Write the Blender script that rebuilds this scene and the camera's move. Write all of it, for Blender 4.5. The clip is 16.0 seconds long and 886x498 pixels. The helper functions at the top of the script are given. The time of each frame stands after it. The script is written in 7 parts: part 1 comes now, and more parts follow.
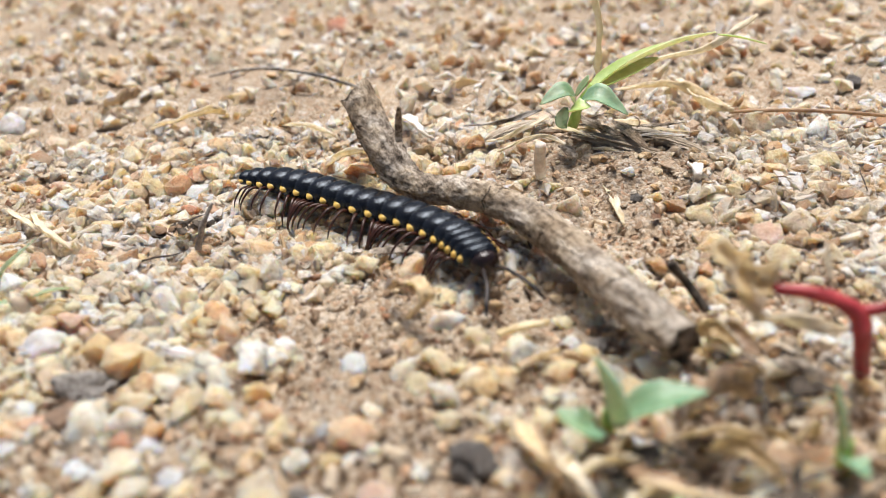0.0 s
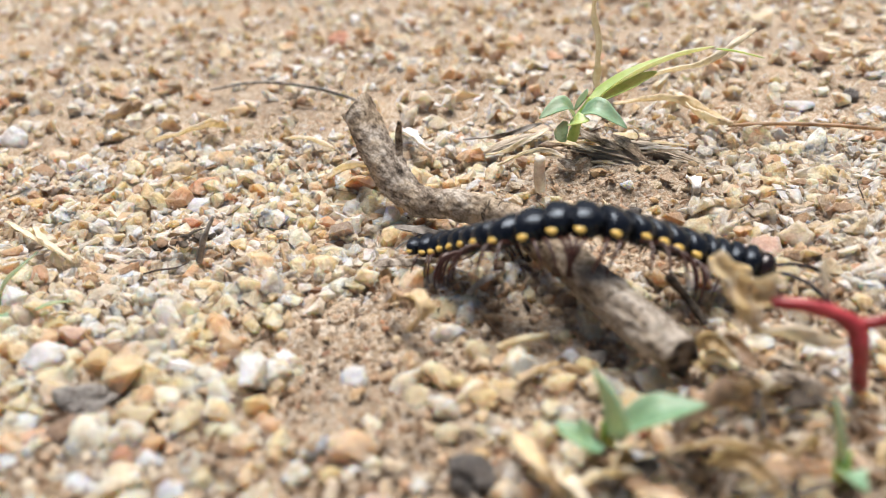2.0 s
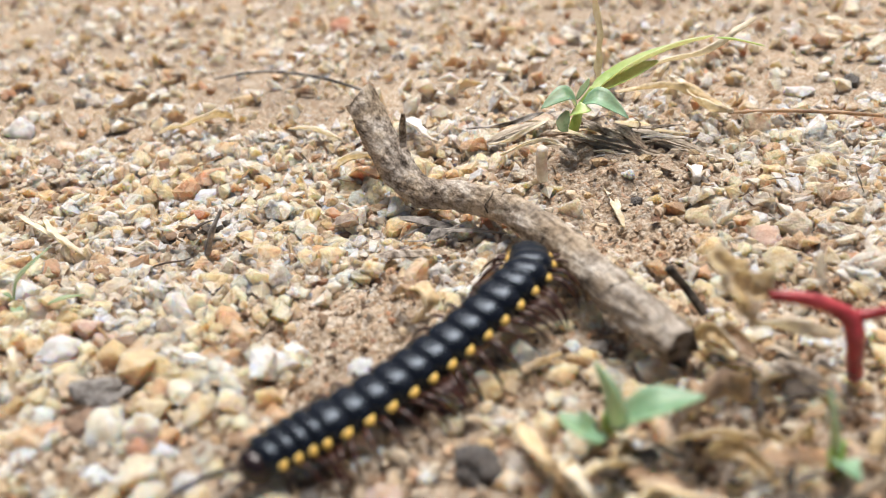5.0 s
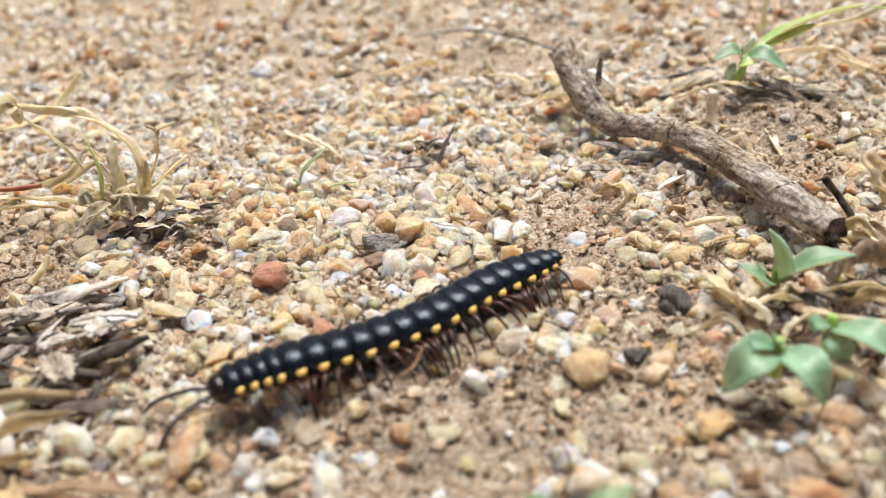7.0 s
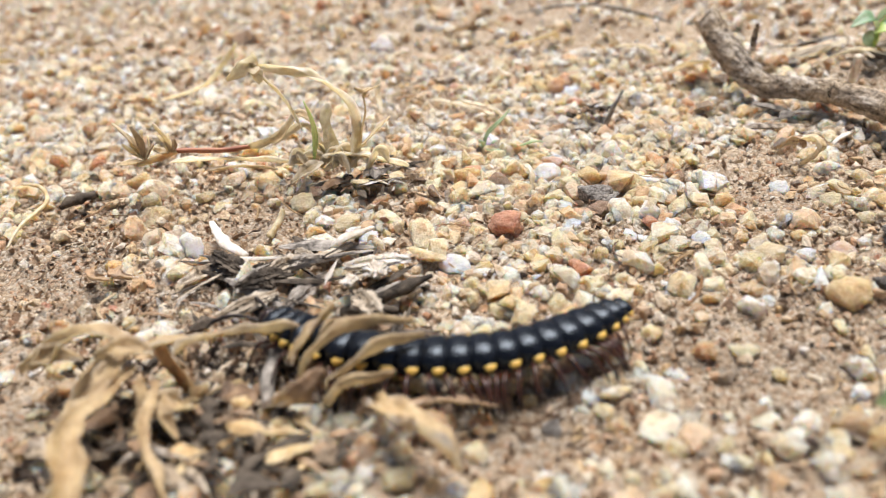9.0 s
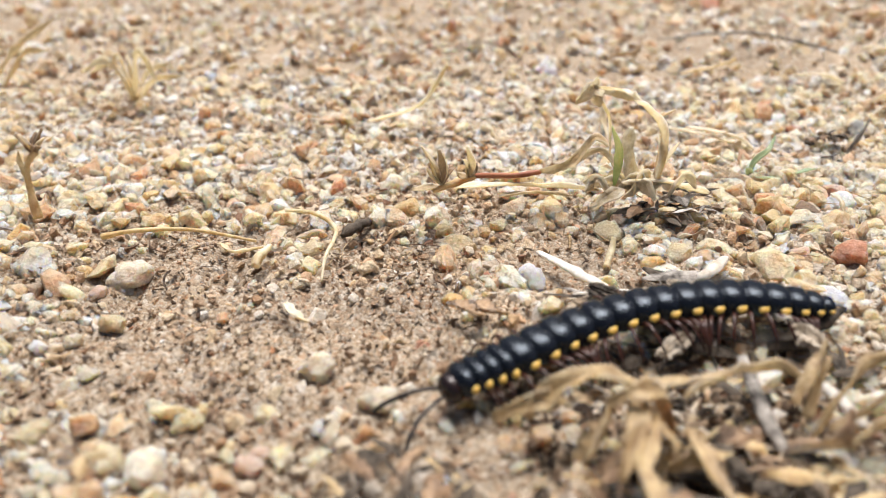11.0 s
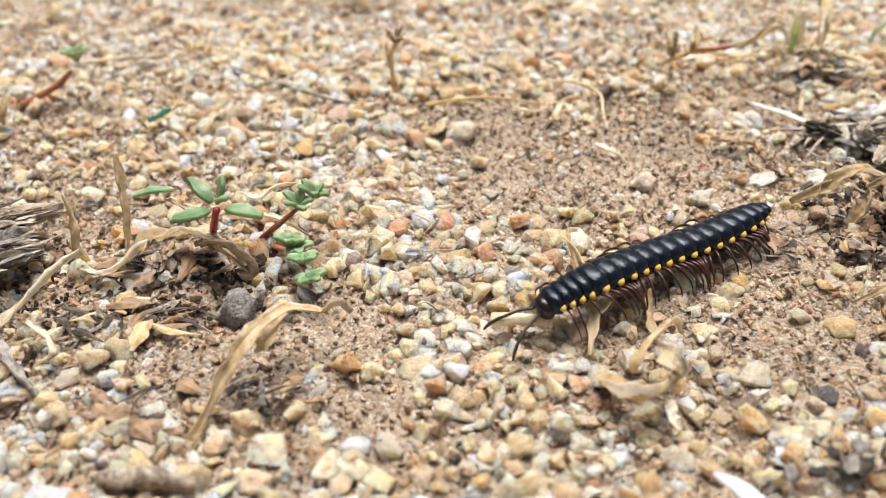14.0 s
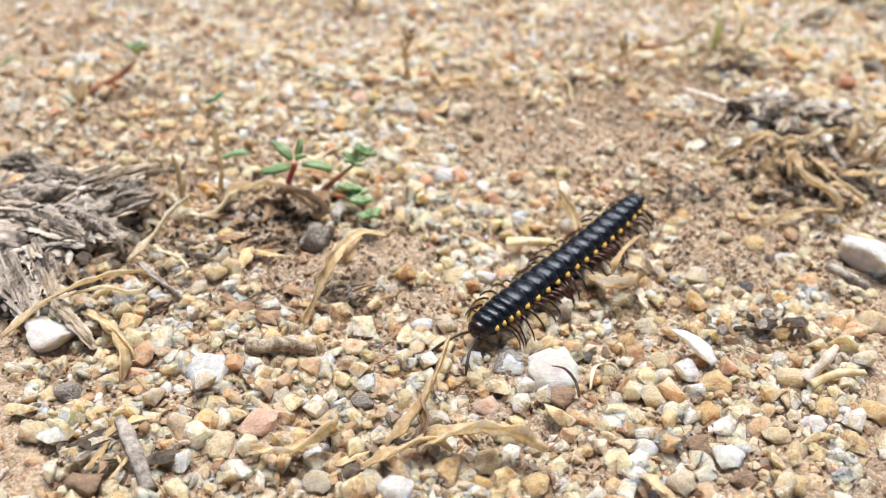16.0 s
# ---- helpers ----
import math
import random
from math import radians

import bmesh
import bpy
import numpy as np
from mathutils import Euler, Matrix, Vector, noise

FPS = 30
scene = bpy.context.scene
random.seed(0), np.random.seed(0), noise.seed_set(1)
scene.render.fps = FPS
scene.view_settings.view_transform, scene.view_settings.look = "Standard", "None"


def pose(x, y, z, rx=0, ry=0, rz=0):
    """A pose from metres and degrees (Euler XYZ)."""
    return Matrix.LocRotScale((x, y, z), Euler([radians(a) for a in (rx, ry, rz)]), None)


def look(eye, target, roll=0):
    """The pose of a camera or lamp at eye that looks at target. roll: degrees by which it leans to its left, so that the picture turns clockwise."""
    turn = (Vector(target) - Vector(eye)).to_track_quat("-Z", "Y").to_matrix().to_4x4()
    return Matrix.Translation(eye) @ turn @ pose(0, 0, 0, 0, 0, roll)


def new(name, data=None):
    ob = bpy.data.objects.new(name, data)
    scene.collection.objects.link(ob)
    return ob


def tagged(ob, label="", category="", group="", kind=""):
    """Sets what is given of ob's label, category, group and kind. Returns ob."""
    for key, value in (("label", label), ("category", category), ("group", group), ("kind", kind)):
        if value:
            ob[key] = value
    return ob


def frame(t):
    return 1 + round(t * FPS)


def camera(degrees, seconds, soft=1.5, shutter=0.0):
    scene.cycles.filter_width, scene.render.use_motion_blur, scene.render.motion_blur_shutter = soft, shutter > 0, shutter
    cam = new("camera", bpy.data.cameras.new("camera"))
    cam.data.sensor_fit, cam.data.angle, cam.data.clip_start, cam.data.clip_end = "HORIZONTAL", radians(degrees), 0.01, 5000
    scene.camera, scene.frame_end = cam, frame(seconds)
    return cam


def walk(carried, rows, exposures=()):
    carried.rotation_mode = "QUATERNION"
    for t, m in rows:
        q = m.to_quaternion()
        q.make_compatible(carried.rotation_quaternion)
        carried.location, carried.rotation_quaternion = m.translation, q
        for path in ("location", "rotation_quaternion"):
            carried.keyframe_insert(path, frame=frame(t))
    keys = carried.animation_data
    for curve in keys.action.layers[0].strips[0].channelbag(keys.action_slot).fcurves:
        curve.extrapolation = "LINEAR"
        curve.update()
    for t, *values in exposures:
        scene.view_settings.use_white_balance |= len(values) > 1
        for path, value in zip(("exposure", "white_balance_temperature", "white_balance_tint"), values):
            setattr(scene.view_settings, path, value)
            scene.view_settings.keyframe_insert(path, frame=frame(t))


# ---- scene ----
# The place is small: a patch of gravelly soil some thirty centimetres across. Lengths below are in centimetres
# unless a line says otherwise; mesh helpers turn them into metres.
CM = 0.01
cam = camera(54.4, 16.0, 1.0, 0.0)
PATH = [
    (0, (0.00226, 0.00223, 0.03655), (-0.00298, 0.09101, -0.00918), -3.55),
    (0.5, (0.00234, 0.00216, 0.03659), (-0.00297, 0.09136, -0.00831), -3.54),
    (1, (0.00234, 0.00197, 0.03670), (-0.00294, 0.09137, -0.00780), -3.57),
    (1.5, (0.00239, 0.00197, 0.03676), (-0.00294, 0.09130, -0.00787), -3.57),
    (2, (0.00237, 0.00195, 0.03682), (-0.00292, 0.09134, -0.00768), -3.55),
    (2.5, (0.00239, 0.00162, 0.03700), (-0.00288, 0.09127, -0.00699), -3.53),
    (3, (0.00239, 0.00178, 0.03690), (-0.00288, 0.09143, -0.00709), -3.56),
    (5.3, (0.00239, 0.00106, 0.03935), (-0.00366, 0.08919, -0.00750), -4.34),
    (5.5, (0.00283, -0.00201, 0.04091), (-0.00462, 0.08689, -0.00429), -4.94),
    (6, (0.00207, -0.01271, 0.04090), (-0.01152, 0.07513, -0.00492), -4.63),
    (6.5, (-0.00052, -0.01939, 0.04097), (-0.01752, 0.06747, -0.00558), -4.45),
    (7, (-0.00612, -0.02256, 0.04067), (-0.02347, 0.06408, -0.00615), -4.21),
    (7.5, (-0.01163, -0.02674, 0.04067), (-0.02788, 0.06036, -0.00568), -3.76),
    (8, (-0.01840, -0.03256, 0.04066), (-0.03318, 0.05407, -0.00706), -3.15),
    (8.2, (-0.02082, -0.03412, 0.04063), (-0.03532, 0.05252, -0.00714), -3.24),
    (10.3, (-0.05798, -0.03127, 0.04117), (-0.06416, 0.05690, -0.00561), -0.99),
    (10.5, (-0.06341, -0.03221, 0.04026), (-0.06853, 0.05623, -0.00613), 0.40),
    (11, (-0.07460, -0.03204, 0.04089), (-0.07720, 0.05689, -0.00478), -0.68),
    (11.5, (-0.08555, -0.03439, 0.04115), (-0.08554, 0.05339, -0.00674), -1.80),
    (12, (-0.09929, -0.03718, 0.04093), (-0.09731, 0.04947, -0.00895), -1.36),
    (12.5, (-0.10036, -0.04293, 0.04224), (-0.09784, 0.04179, -0.01082), -2.16),
    (13, (-0.10542, -0.05216, 0.04342), (-0.10457, 0.03090, -0.01227), -1.49),
    (13.5, (-0.10869, -0.05876, 0.04758), (-0.10630, 0.02344, -0.00932), -1.74),
    (14, (-0.11481, -0.06409, 0.05412), (-0.11179, 0.01800, -0.00291), -1.25),
    (14.5, (-0.11995, -0.07124, 0.05785), (-0.11539, 0.01004, -0.00023), -0.21),
    (15, (-0.12423, -0.07550, 0.05676), (-0.11617, 0.00568, -0.00108), 0.86),
    (15.5, (-0.12746, -0.08422, 0.06215), (-0.11787, -0.00331, 0.00417), 1.39),
    (16, (-0.12889, -0.09168, 0.06463), (-0.11772, -0.01021, 0.00773), 1.12),
]
walk(cam, [(t, look(eye, target, roll)) for t, eye, target, roll in PATH])
cam.data.dof.use_dof = True
cam.data.dof.focus_distance = 0.09
cam.data.dof.aperture_fstop = 27.0

# ---- light: a bright, hazy sky with a broad sun ----
world = bpy.data.worlds.new("sky")
scene.world = world
world.use_nodes = True
sky = world.node_tree.nodes.new("ShaderNodeTexSky")
sky.sky_type = "NISHITA"
sky.sun_disc = False
sky.sun_elevation, sky.sun_rotation = radians(73), radians(8)
sky.dust_density, sky.ozone_density = 4.0, 1.0
back = world.node_tree.nodes["Background"]
back.inputs["Strength"].default_value = 0.055
world.node_tree.links.new(sky.outputs[0], back.inputs[0])
sun = new("sun", bpy.data.lights.new("sun", "SUN"))
sun.data.energy, sun.data.angle, sun.data.color = 5.0, radians(38), (1.0, 0.947, 0.918)
sun.matrix_world = look((0.041, 0.289, 0.956), (0, 0, 0))
scene.view_settings.exposure = 0.24


# ---- materials ----
def material(name, rough=0.6, metal=0.0, spec=0.5):
    m = bpy.data.materials.new(name)
    m.use_nodes = True
    b = m.node_tree.nodes["Principled BSDF"]
    b.inputs["Roughness"].default_value, b.inputs["Metallic"].default_value = rough, metal
    b.inputs["Specular IOR Level"].default_value = spec
    return m, m.node_tree.nodes, m.node_tree.links, b


def ramp(nodes, stops, mode="LINEAR"):
    r = nodes.new("ShaderNodeValToRGB")
    r.color_ramp.interpolation = mode
    while len(r.color_ramp.elements) < len(stops):
        r.color_ramp.elements.new(0.5)
    for e, (at, c) in zip(r.color_ramp.elements, stops):
        e.position, e.color = at, (*c, 1)
    return r


def noise_tex(nodes, links, scale, detail=4.0, rough=0.6, coords="Object"):
    tc = nodes.new("ShaderNodeTexCoord")
    n = nodes.new("ShaderNodeTexNoise")
    n.inputs["Scale"].default_value, n.inputs["Detail"].default_value, n.inputs["Roughness"].default_value = scale, detail, rough
    links.new(tc.outputs[coords], n.inputs["Vector"])
    return n


def mixed(nodes, links, kind, fac, a, b):
    mx = nodes.new("ShaderNodeMix")
    mx.data_type, mx.blend_type = "RGBA", kind
    for socket, v in ((mx.inputs[0], fac), (mx.inputs[6], a), (mx.inputs[7], b)):
        if isinstance(v, (int, float)):
            socket.default_value = v
        elif isinstance(v, tuple):
            socket.default_value = (*v, 1)
        else:
            links.new(v, socket)
    return mx.outputs[2]


def bumped(nodes, links, bsdf, height, dist, strength=1.0):
    bp = nodes.new("ShaderNodeBump")
    bp.inputs["Strength"].default_value, bp.inputs["Distance"].default_value = strength, dist
    links.new(height, bp.inputs["Height"])
    links.new(bp.outputs[0], bsdf.inputs["Normal"])


def grain_material(name, stops, source, rough=0.45, mottle=900.0, clear=0.0, crust=0.4):
    """Mineral grains: a colour for each one, clouded and stained inside, with sandy crust and a pitted skin."""
    m, n, l, b = material(name, rough)
    if source == "island":
        rnd = n.new("ShaderNodeNewGeometry").outputs["Random Per Island"]
    else:
        rnd = n.new("ShaderNodeObjectInfo").outputs["Random"]
    r = ramp(n, stops, "CONSTANT")
    l.new(rnd, r.inputs[0])
    spots = noise_tex(n, l, mottle, 5, 0.7)
    tone = ramp(n, [(0.34, (0.5, 0.37, 0.26)), (0.46, (0.96, 0.92, 0.87)), (0.62, (1.2, 1.18, 1.15))])
    l.new(spots.outputs[0], tone.inputs[0])
    stain = noise_tex(n, l, mottle * 0.28, 4, 0.65)
    tint = ramp(n, [(0.44, (1, 1, 1)), (0.6, (0.93, 0.72, 0.5)), (0.72, (0.72, 0.48, 0.32))])
    l.new(stain.outputs[0], tint.inputs[0])
    c = mixed(n, l, "MULTIPLY", 0.75, r.outputs[0], tone.outputs[0])
    c = mixed(n, l, "MULTIPLY", 0.6, c, tint.outputs[0])
    dust = noise_tex(n, l, 420, 7, 0.8)
    veil = ramp(n, [(0.5, (0.0,) * 3), (0.6, (crust,) * 3)])
    l.new(dust.outputs[0], veil.inputs[0])
    grains, crown = grit(n, l, 3000, SAND)
    dusty = mixed(n, l, "MIX", 0.5, (0.58, 0.45, 0.3), grains)
    l.new(mixed(n, l, "MIX", veil.outputs[0], c, dusty), b.inputs["Base Color"])
    if clear:
        b.inputs["Subsurface Weight"].default_value, b.inputs["Subsurface Scale"].default_value = clear, 0.0022
        b.inputs["Subsurface Radius"].default_value = (1.0, 0.72, 0.45)
    fine = noise_tex(n, l, mottle * 1.3, 7, 0.75)
    skin = n.new("ShaderNodeMath")
    skin.operation = "MULTIPLY_ADD"
    skin.inputs[1].default_value = 0.25 if crust else 0.0
    l.new(crown, skin.inputs[0])
    l.new(fine.outputs[0], skin.inputs[2])
    bumped(n, l, b, skin.outputs[0], 0.0006, 1.0)
    return m


def grit(n, l, scale, stops):
    """Sand grains too small to build: the colour of each cell and the height of its crown."""
    tc = n.new("ShaderNodeTexCoord")
    v = n.new("ShaderNodeTexVoronoi")
    v.inputs["Scale"].default_value, v.inputs["Randomness"].default_value = scale, 1.0
    l.new(tc.outputs["Object"], v.inputs["Vector"])
    pick = n.new("ShaderNodeSeparateColor")
    l.new(v.outputs["Color"], pick.inputs[0])
    r = ramp(n, stops, "CONSTANT")
    l.new(pick.outputs[0], r.inputs[0])
    crown = n.new("ShaderNodeMath")
    crown.operation = "SUBTRACT"
    crown.inputs[0].default_value = 1.0
    l.new(v.outputs["Distance"], crown.inputs[1])
    return r.outputs[0], crown.outputs[0]


SAND = [(0.0, (0.5, 0.4, 0.29)), (0.16, (0.58, 0.49, 0.38)), (0.34, (0.4, 0.29, 0.19)), (0.44, (0.68, 0.61, 0.51)), (0.6, (0.44, 0.33, 0.22)), (0.72, (0.27, 0.185, 0.12)),
        (0.78, (0.54, 0.36, 0.24)), (0.86, (0.72, 0.67, 0.58)), (0.93, (0.36, 0.31, 0.27)), (0.965, (0.09, 0.065, 0.05)), (0.98, (0.6, 0.34, 0.2))]
GRAVEL = [(0.0, (0.8, 0.66, 0.46)), (0.14, (0.88, 0.79, 0.63)), (0.32, (0.74, 0.57, 0.37)), (0.42, (0.82, 0.7, 0.54)), (0.54, (0.9, 0.85, 0.75)), (0.66, (0.72, 0.55, 0.4)), (0.74, (0.6, 0.52, 0.43)),
          (0.79, (0.8, 0.58, 0.4)), (0.85, (0.46, 0.31, 0.2)), (0.9, (0.92, 0.9, 0.85)), (0.945, (0.78, 0.52, 0.34)), (0.962, (0.18, 0.14, 0.12)), (0.972, (0.78, 0.58, 0.32)), (0.99, (0.64, 0.34, 0.25))]
# Whiter far stones; part of their paleness stands for brightness at grazing angles.
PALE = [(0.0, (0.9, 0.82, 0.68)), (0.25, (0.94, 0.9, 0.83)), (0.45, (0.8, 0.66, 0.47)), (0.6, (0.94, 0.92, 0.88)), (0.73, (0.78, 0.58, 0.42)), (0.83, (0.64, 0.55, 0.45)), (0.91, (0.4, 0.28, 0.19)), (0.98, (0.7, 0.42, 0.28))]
HONEY = [(0.0, (0.87, 0.76, 0.56)), (0.2, (0.92, 0.85, 0.72)), (0.36, (0.86, 0.71, 0.5)), (0.47, (0.93, 0.89, 0.81)), (0.57, (0.82, 0.62, 0.46)), (0.69, (0.72, 0.62, 0.51)), (0.73, (0.86, 0.74, 0.52)),
         (0.81, (0.66, 0.47, 0.33)), (0.88, (0.95, 0.94, 0.91)), (0.945, (0.82, 0.58, 0.34)), (0.97, (0.78, 0.48, 0.35)), (0.99, (0.3, 0.26, 0.23))]
CRUMBS = [(0.0, (0.05, 0.035, 0.025)), (0.4, (0.11, 0.075, 0.05)), (0.7, (0.03, 0.025, 0.022)), (0.85, (0.2, 0.13, 0.08))]
LITTER = [(0.0, (0.5, 0.36, 0.2)), (0.25, (0.2, 0.13, 0.08)), (0.5, (0.68, 0.55, 0.36)), (0.7, (0.1, 0.07, 0.05)), (0.85, (0.4, 0.25, 0.13))]
sand_mat = grain_material("sand_grains", SAND, "island", 0.6, crust=0.0)
gravel_mat = grain_material("gravel_grains", GRAVEL, "island", 0.32, clear=0.12, crust=0.3)
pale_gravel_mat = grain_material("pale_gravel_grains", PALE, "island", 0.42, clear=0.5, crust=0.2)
single_mat = grain_material("single_gravel_stones", HONEY, "object", 0.22, clear=0.8, crust=0.5)
coarse_mat = grain_material("coarse_gravel_grains", HONEY, "island", 0.22, clear=0.8, crust=0.45)
GRIT = [(0.0, (0.3, 0.205, 0.13)), (0.3, (0.42, 0.3, 0.2)), (0.5, (0.2, 0.135, 0.09)), (0.68, (0.5, 0.38, 0.27)), (0.85, (0.34, 0.19, 0.12))]
grit_mat = grain_material("brown_grit", GRIT, "island", 0.6, crust=0.2)
crumb_mat = grain_material("dark_organic_crumbs", CRUMBS, "island", 0.85, crust=0.2)
litter_mat = grain_material("plant_fibres", LITTER, "island", 0.7, crust=0.0)


def soil_material():
    m, n, l, b = material("sandy_soil", 0.85, spec=0.3)
    big = noise_tex(n, l, 60, 5, 0.65)
    r = ramp(n, [(0.36, (0.07, 0.047, 0.03)), (0.46, (0.2, 0.147, 0.094)), (0.54, (0.35, 0.27, 0.178)), (0.64, (0.52, 0.415, 0.29))])
    l.new(big.outputs[0], r.inputs[0])
    c1, h1 = grit(n, l, 3600, SAND)
    c2, h2 = grit(n, l, 1900, SAND)
    where = noise_tex(n, l, 420, 4, 0.7)
    mask = ramp(n, [(0.47, (0.1, 0.1, 0.1)), (0.56, (0.7, 0.7, 0.7))])
    l.new(where.outputs[0], mask.inputs[0])
    c = mixed(n, l, "MIX", 0.62, r.outputs[0], c1)
    c = mixed(n, l, "MIX", mask.outputs[0], c, mixed(n, l, "MIX", 0.75, r.outputs[0], c2))
    speck = noise_tex(n, l, 1500, 6, 0.8)
    tone = ramp(n, [(0.4, (0.6, 0.53, 0.45)), (0.5, (1.0, 0.98, 0.96)), (0.62, (1.2, 1.18, 1.15))])
    l.new(speck.outputs[0], tone.inputs[0])
    l.new(mixed(n, l, "MULTIPLY", 0.7, c, tone.outputs[0]), b.inputs["Base Color"])
    add = n.new("ShaderNodeMath")
    add.operation = "MULTIPLY_ADD"
    add.inputs[1].default_value = 0.45
    l.new(h1, add.inputs[0])
    l.new(h2, add.inputs[2])
    lump = noise_tex(n, l, 700, 8, 0.75)
    heap = n.new("ShaderNodeMath")
    heap.operation = "MULTIPLY_ADD"
    heap.inputs[1].default_value = 1.6
    l.new(lump.outputs[0], heap.inputs[0])
    l.new(add.outputs[0], heap.inputs[2])
    bumped(n, l, b, heap.outputs[0], 0.0003, 1.0)
    return m


def plain_material(name, dark, light, scale, rough=0.6, stretch=None, bump=0.0003, spec=0.5, clear=0.0, dirt=0.0):
    """One material with grain between two tones; stretch makes it run along the local x axis as fibres do."""
    m, n, l, b = material(name, rough, spec=spec)
    tex = noise_tex(n, l, scale, 6, 0.7)
    if stretch:
        mp = n.new("ShaderNodeMapping")
        mp.inputs["Scale"].default_value = stretch
        l.new(tex.inputs["Vector"].links[0].from_socket, mp.inputs[0])
        l.new(mp.outputs[0], tex.inputs["Vector"])
    r = ramp(n, [(0.38, dark), (0.62, light)])
    l.new(tex.outputs[0], r.inputs[0])
    blot = noise_tex(n, l, scale * 0.18, 3, 0.6)
    tone = ramp(n, [(0.35, (0.72, 0.7, 0.68)), (0.65, (1.08, 1.08, 1.08))])
    l.new(blot.outputs[0], tone.inputs[0])
    c = mixed(n, l, "MULTIPLY", 0.8, r.outputs[0], tone.outputs[0])
    if dirt:
        dust = noise_tex(n, l, 380, 7, 0.8)
        veil = ramp(n, [(0.42, (0, 0, 0)), (0.66, (dirt, dirt, dirt))])
        l.new(dust.outputs[0], veil.inputs[0])
        c = mixed(n, l, "MIX", veil.outputs[0], c, (0.4, 0.3, 0.2))
    l.new(c, b.inputs["Base Color"])
    if clear:
        b.inputs["Subsurface Weight"].default_value, b.inputs["Subsurface Scale"].default_value = clear, 0.0025
        b.inputs["Subsurface Radius"].default_value = (1.0, 0.7, 0.4)
    if bump:
        bumped(n, l, b, tex.outputs[0], bump, 0.8)
    return m


soil_mat = soil_material()
chitin_mat = plain_material("black_chitin", (0.0045, 0.0052, 0.0075), (0.012, 0.0145, 0.021), 900, 0.21, bump=0.0001, spec=0.42)
# Blue tint on reflections stands in for sheen from a blue sky overhead.
chitin_mat.node_tree.nodes["Principled BSDF"].inputs["Specular Tint"].default_value = (0.72, 0.86, 1.0, 1)
head_mat = plain_material("dark_brown_chitin", (0.008, 0.005, 0.005), (0.03, 0.012, 0.01), 1500, 0.25, bump=0.00005)
keel_mat = plain_material("yellow_keel", (0.72, 0.42, 0.06), (0.9, 0.67, 0.2), 2500, 0.35, bump=0.00005)
belly_mat = plain_material("belly_chitin", (0.02, 0.01, 0.008), (0.05, 0.024, 0.018), 1500, 0.45, bump=0.00008)
leg_mat = plain_material("red_brown_leg", (0.02, 0.007, 0.005), (0.075, 0.026, 0.016), 1200, 0.32, bump=0.00004)
antenna_mat = plain_material("dark_antenna", (0.012, 0.009, 0.009), (0.04, 0.03, 0.028), 2500, 0.45, bump=0.00004)


# ---- mesh helpers ----
def fast_mesh(name, verts, faces, mats, smooth=True):
    """A mesh from arrays: verts in centimetres, faces all triangles."""
    me = bpy.data.meshes.new(name)
    v, f = np.asarray(verts, np.float32) * CM, np.asarray(faces, np.int32)
    me.vertices.add(len(v))
    me.vertices.foreach_set("co", v.ravel())
    me.loops.add(f.size)
    me.loops.foreach_set("vertex_index", f.ravel())
    me.polygons.add(len(f))
    me.polygons.foreach_set("loop_start", np.arange(0, f.size, 3, dtype=np.int32))
    me.polygons.foreach_set("use_smooth", np.full(len(f), smooth))
    me.update(calc_edges=True)
    for m in mats:
        me.materials.append(m)
    return me


def part(name, bm, mat, parent=None, label="", smooth=True):
    """Links a bmesh, in centimetres, as one mesh object under a thing or a part."""
    me = bpy.data.meshes.new(name)
    bmesh.ops.scale(bm, vec=(CM, CM, CM), verts=bm.verts)
    bmesh.ops.recalc_face_normals(bm, faces=bm.faces)
    for f in bm.faces:
        f.smooth = smooth
    bm.to_mesh(me)
    bm.free()
    me.materials.append(mat)
    ob = new(name, me)
    ob.parent = parent
    if label:
        tagged(ob, label)
    return ob


def thing(name, label, category, x=0.0, y=0.0, z=0.0, rz=0.0, group="", kind=""):
    ob = new(name)
    ob.empty_display_size = 0.005
    ob.matrix_basis = pose(x * CM, y * CM, z * CM, 0, 0, rz)
    return tagged(ob, label, category, group, kind)


def crust(x, y):
    """Small lumps and pits of the dry soil, in centimetres."""
    if abs(x) > 30 or abs(y) > 30:
        return 0.0
    return 0.075 * noise.noise((x * 1.9, y * 1.9, 9.0)) + 0.075 * noise.noise((x * 5.0, y * 5.0, 2.0)) + 0.045 * noise.noise((x * 10, y * 10, 4.0)) + 0.022 * noise.noise((x * 24, y * 24, 6.0))


def ground_z(x, y):
    """The height of the soil, in centimetres."""
    mound = 0.3 * math.exp(-((x - 1.5) ** 2 + (y - 9.1) ** 2) / 1.6) + 0.25 / (1 + math.exp(min(-(y - 10.5) * 1.2, 50)))
    return 0.13 * noise.noise((x * 0.33, y * 0.33, 1.7)) + 0.05 * noise.noise((x * 1.1, y * 1.1, 5.2)) - 0.03 + mound + crust(x, y)


def curve_points(pts, n):
    """n points along a smooth curve through the given ones."""
    p = [Vector(q) for q in pts]
    p = [2 * p[0] - p[1], *p, 2 * p[-1] - p[-2]]
    out, spans = [], len(p) - 3
    for k in range(n):
        s = min(k / (n - 1) * spans, spans - 1e-6)
        i, t = int(s), s - int(s)
        a, b, c, d = p[i : i + 4]
        out.append(0.5 * (2 * b + (c - a) * t + (2 * a - 5 * b + 4 * c - d) * t * t + (3 * b - a - 3 * c + d) * t**3))
    return out


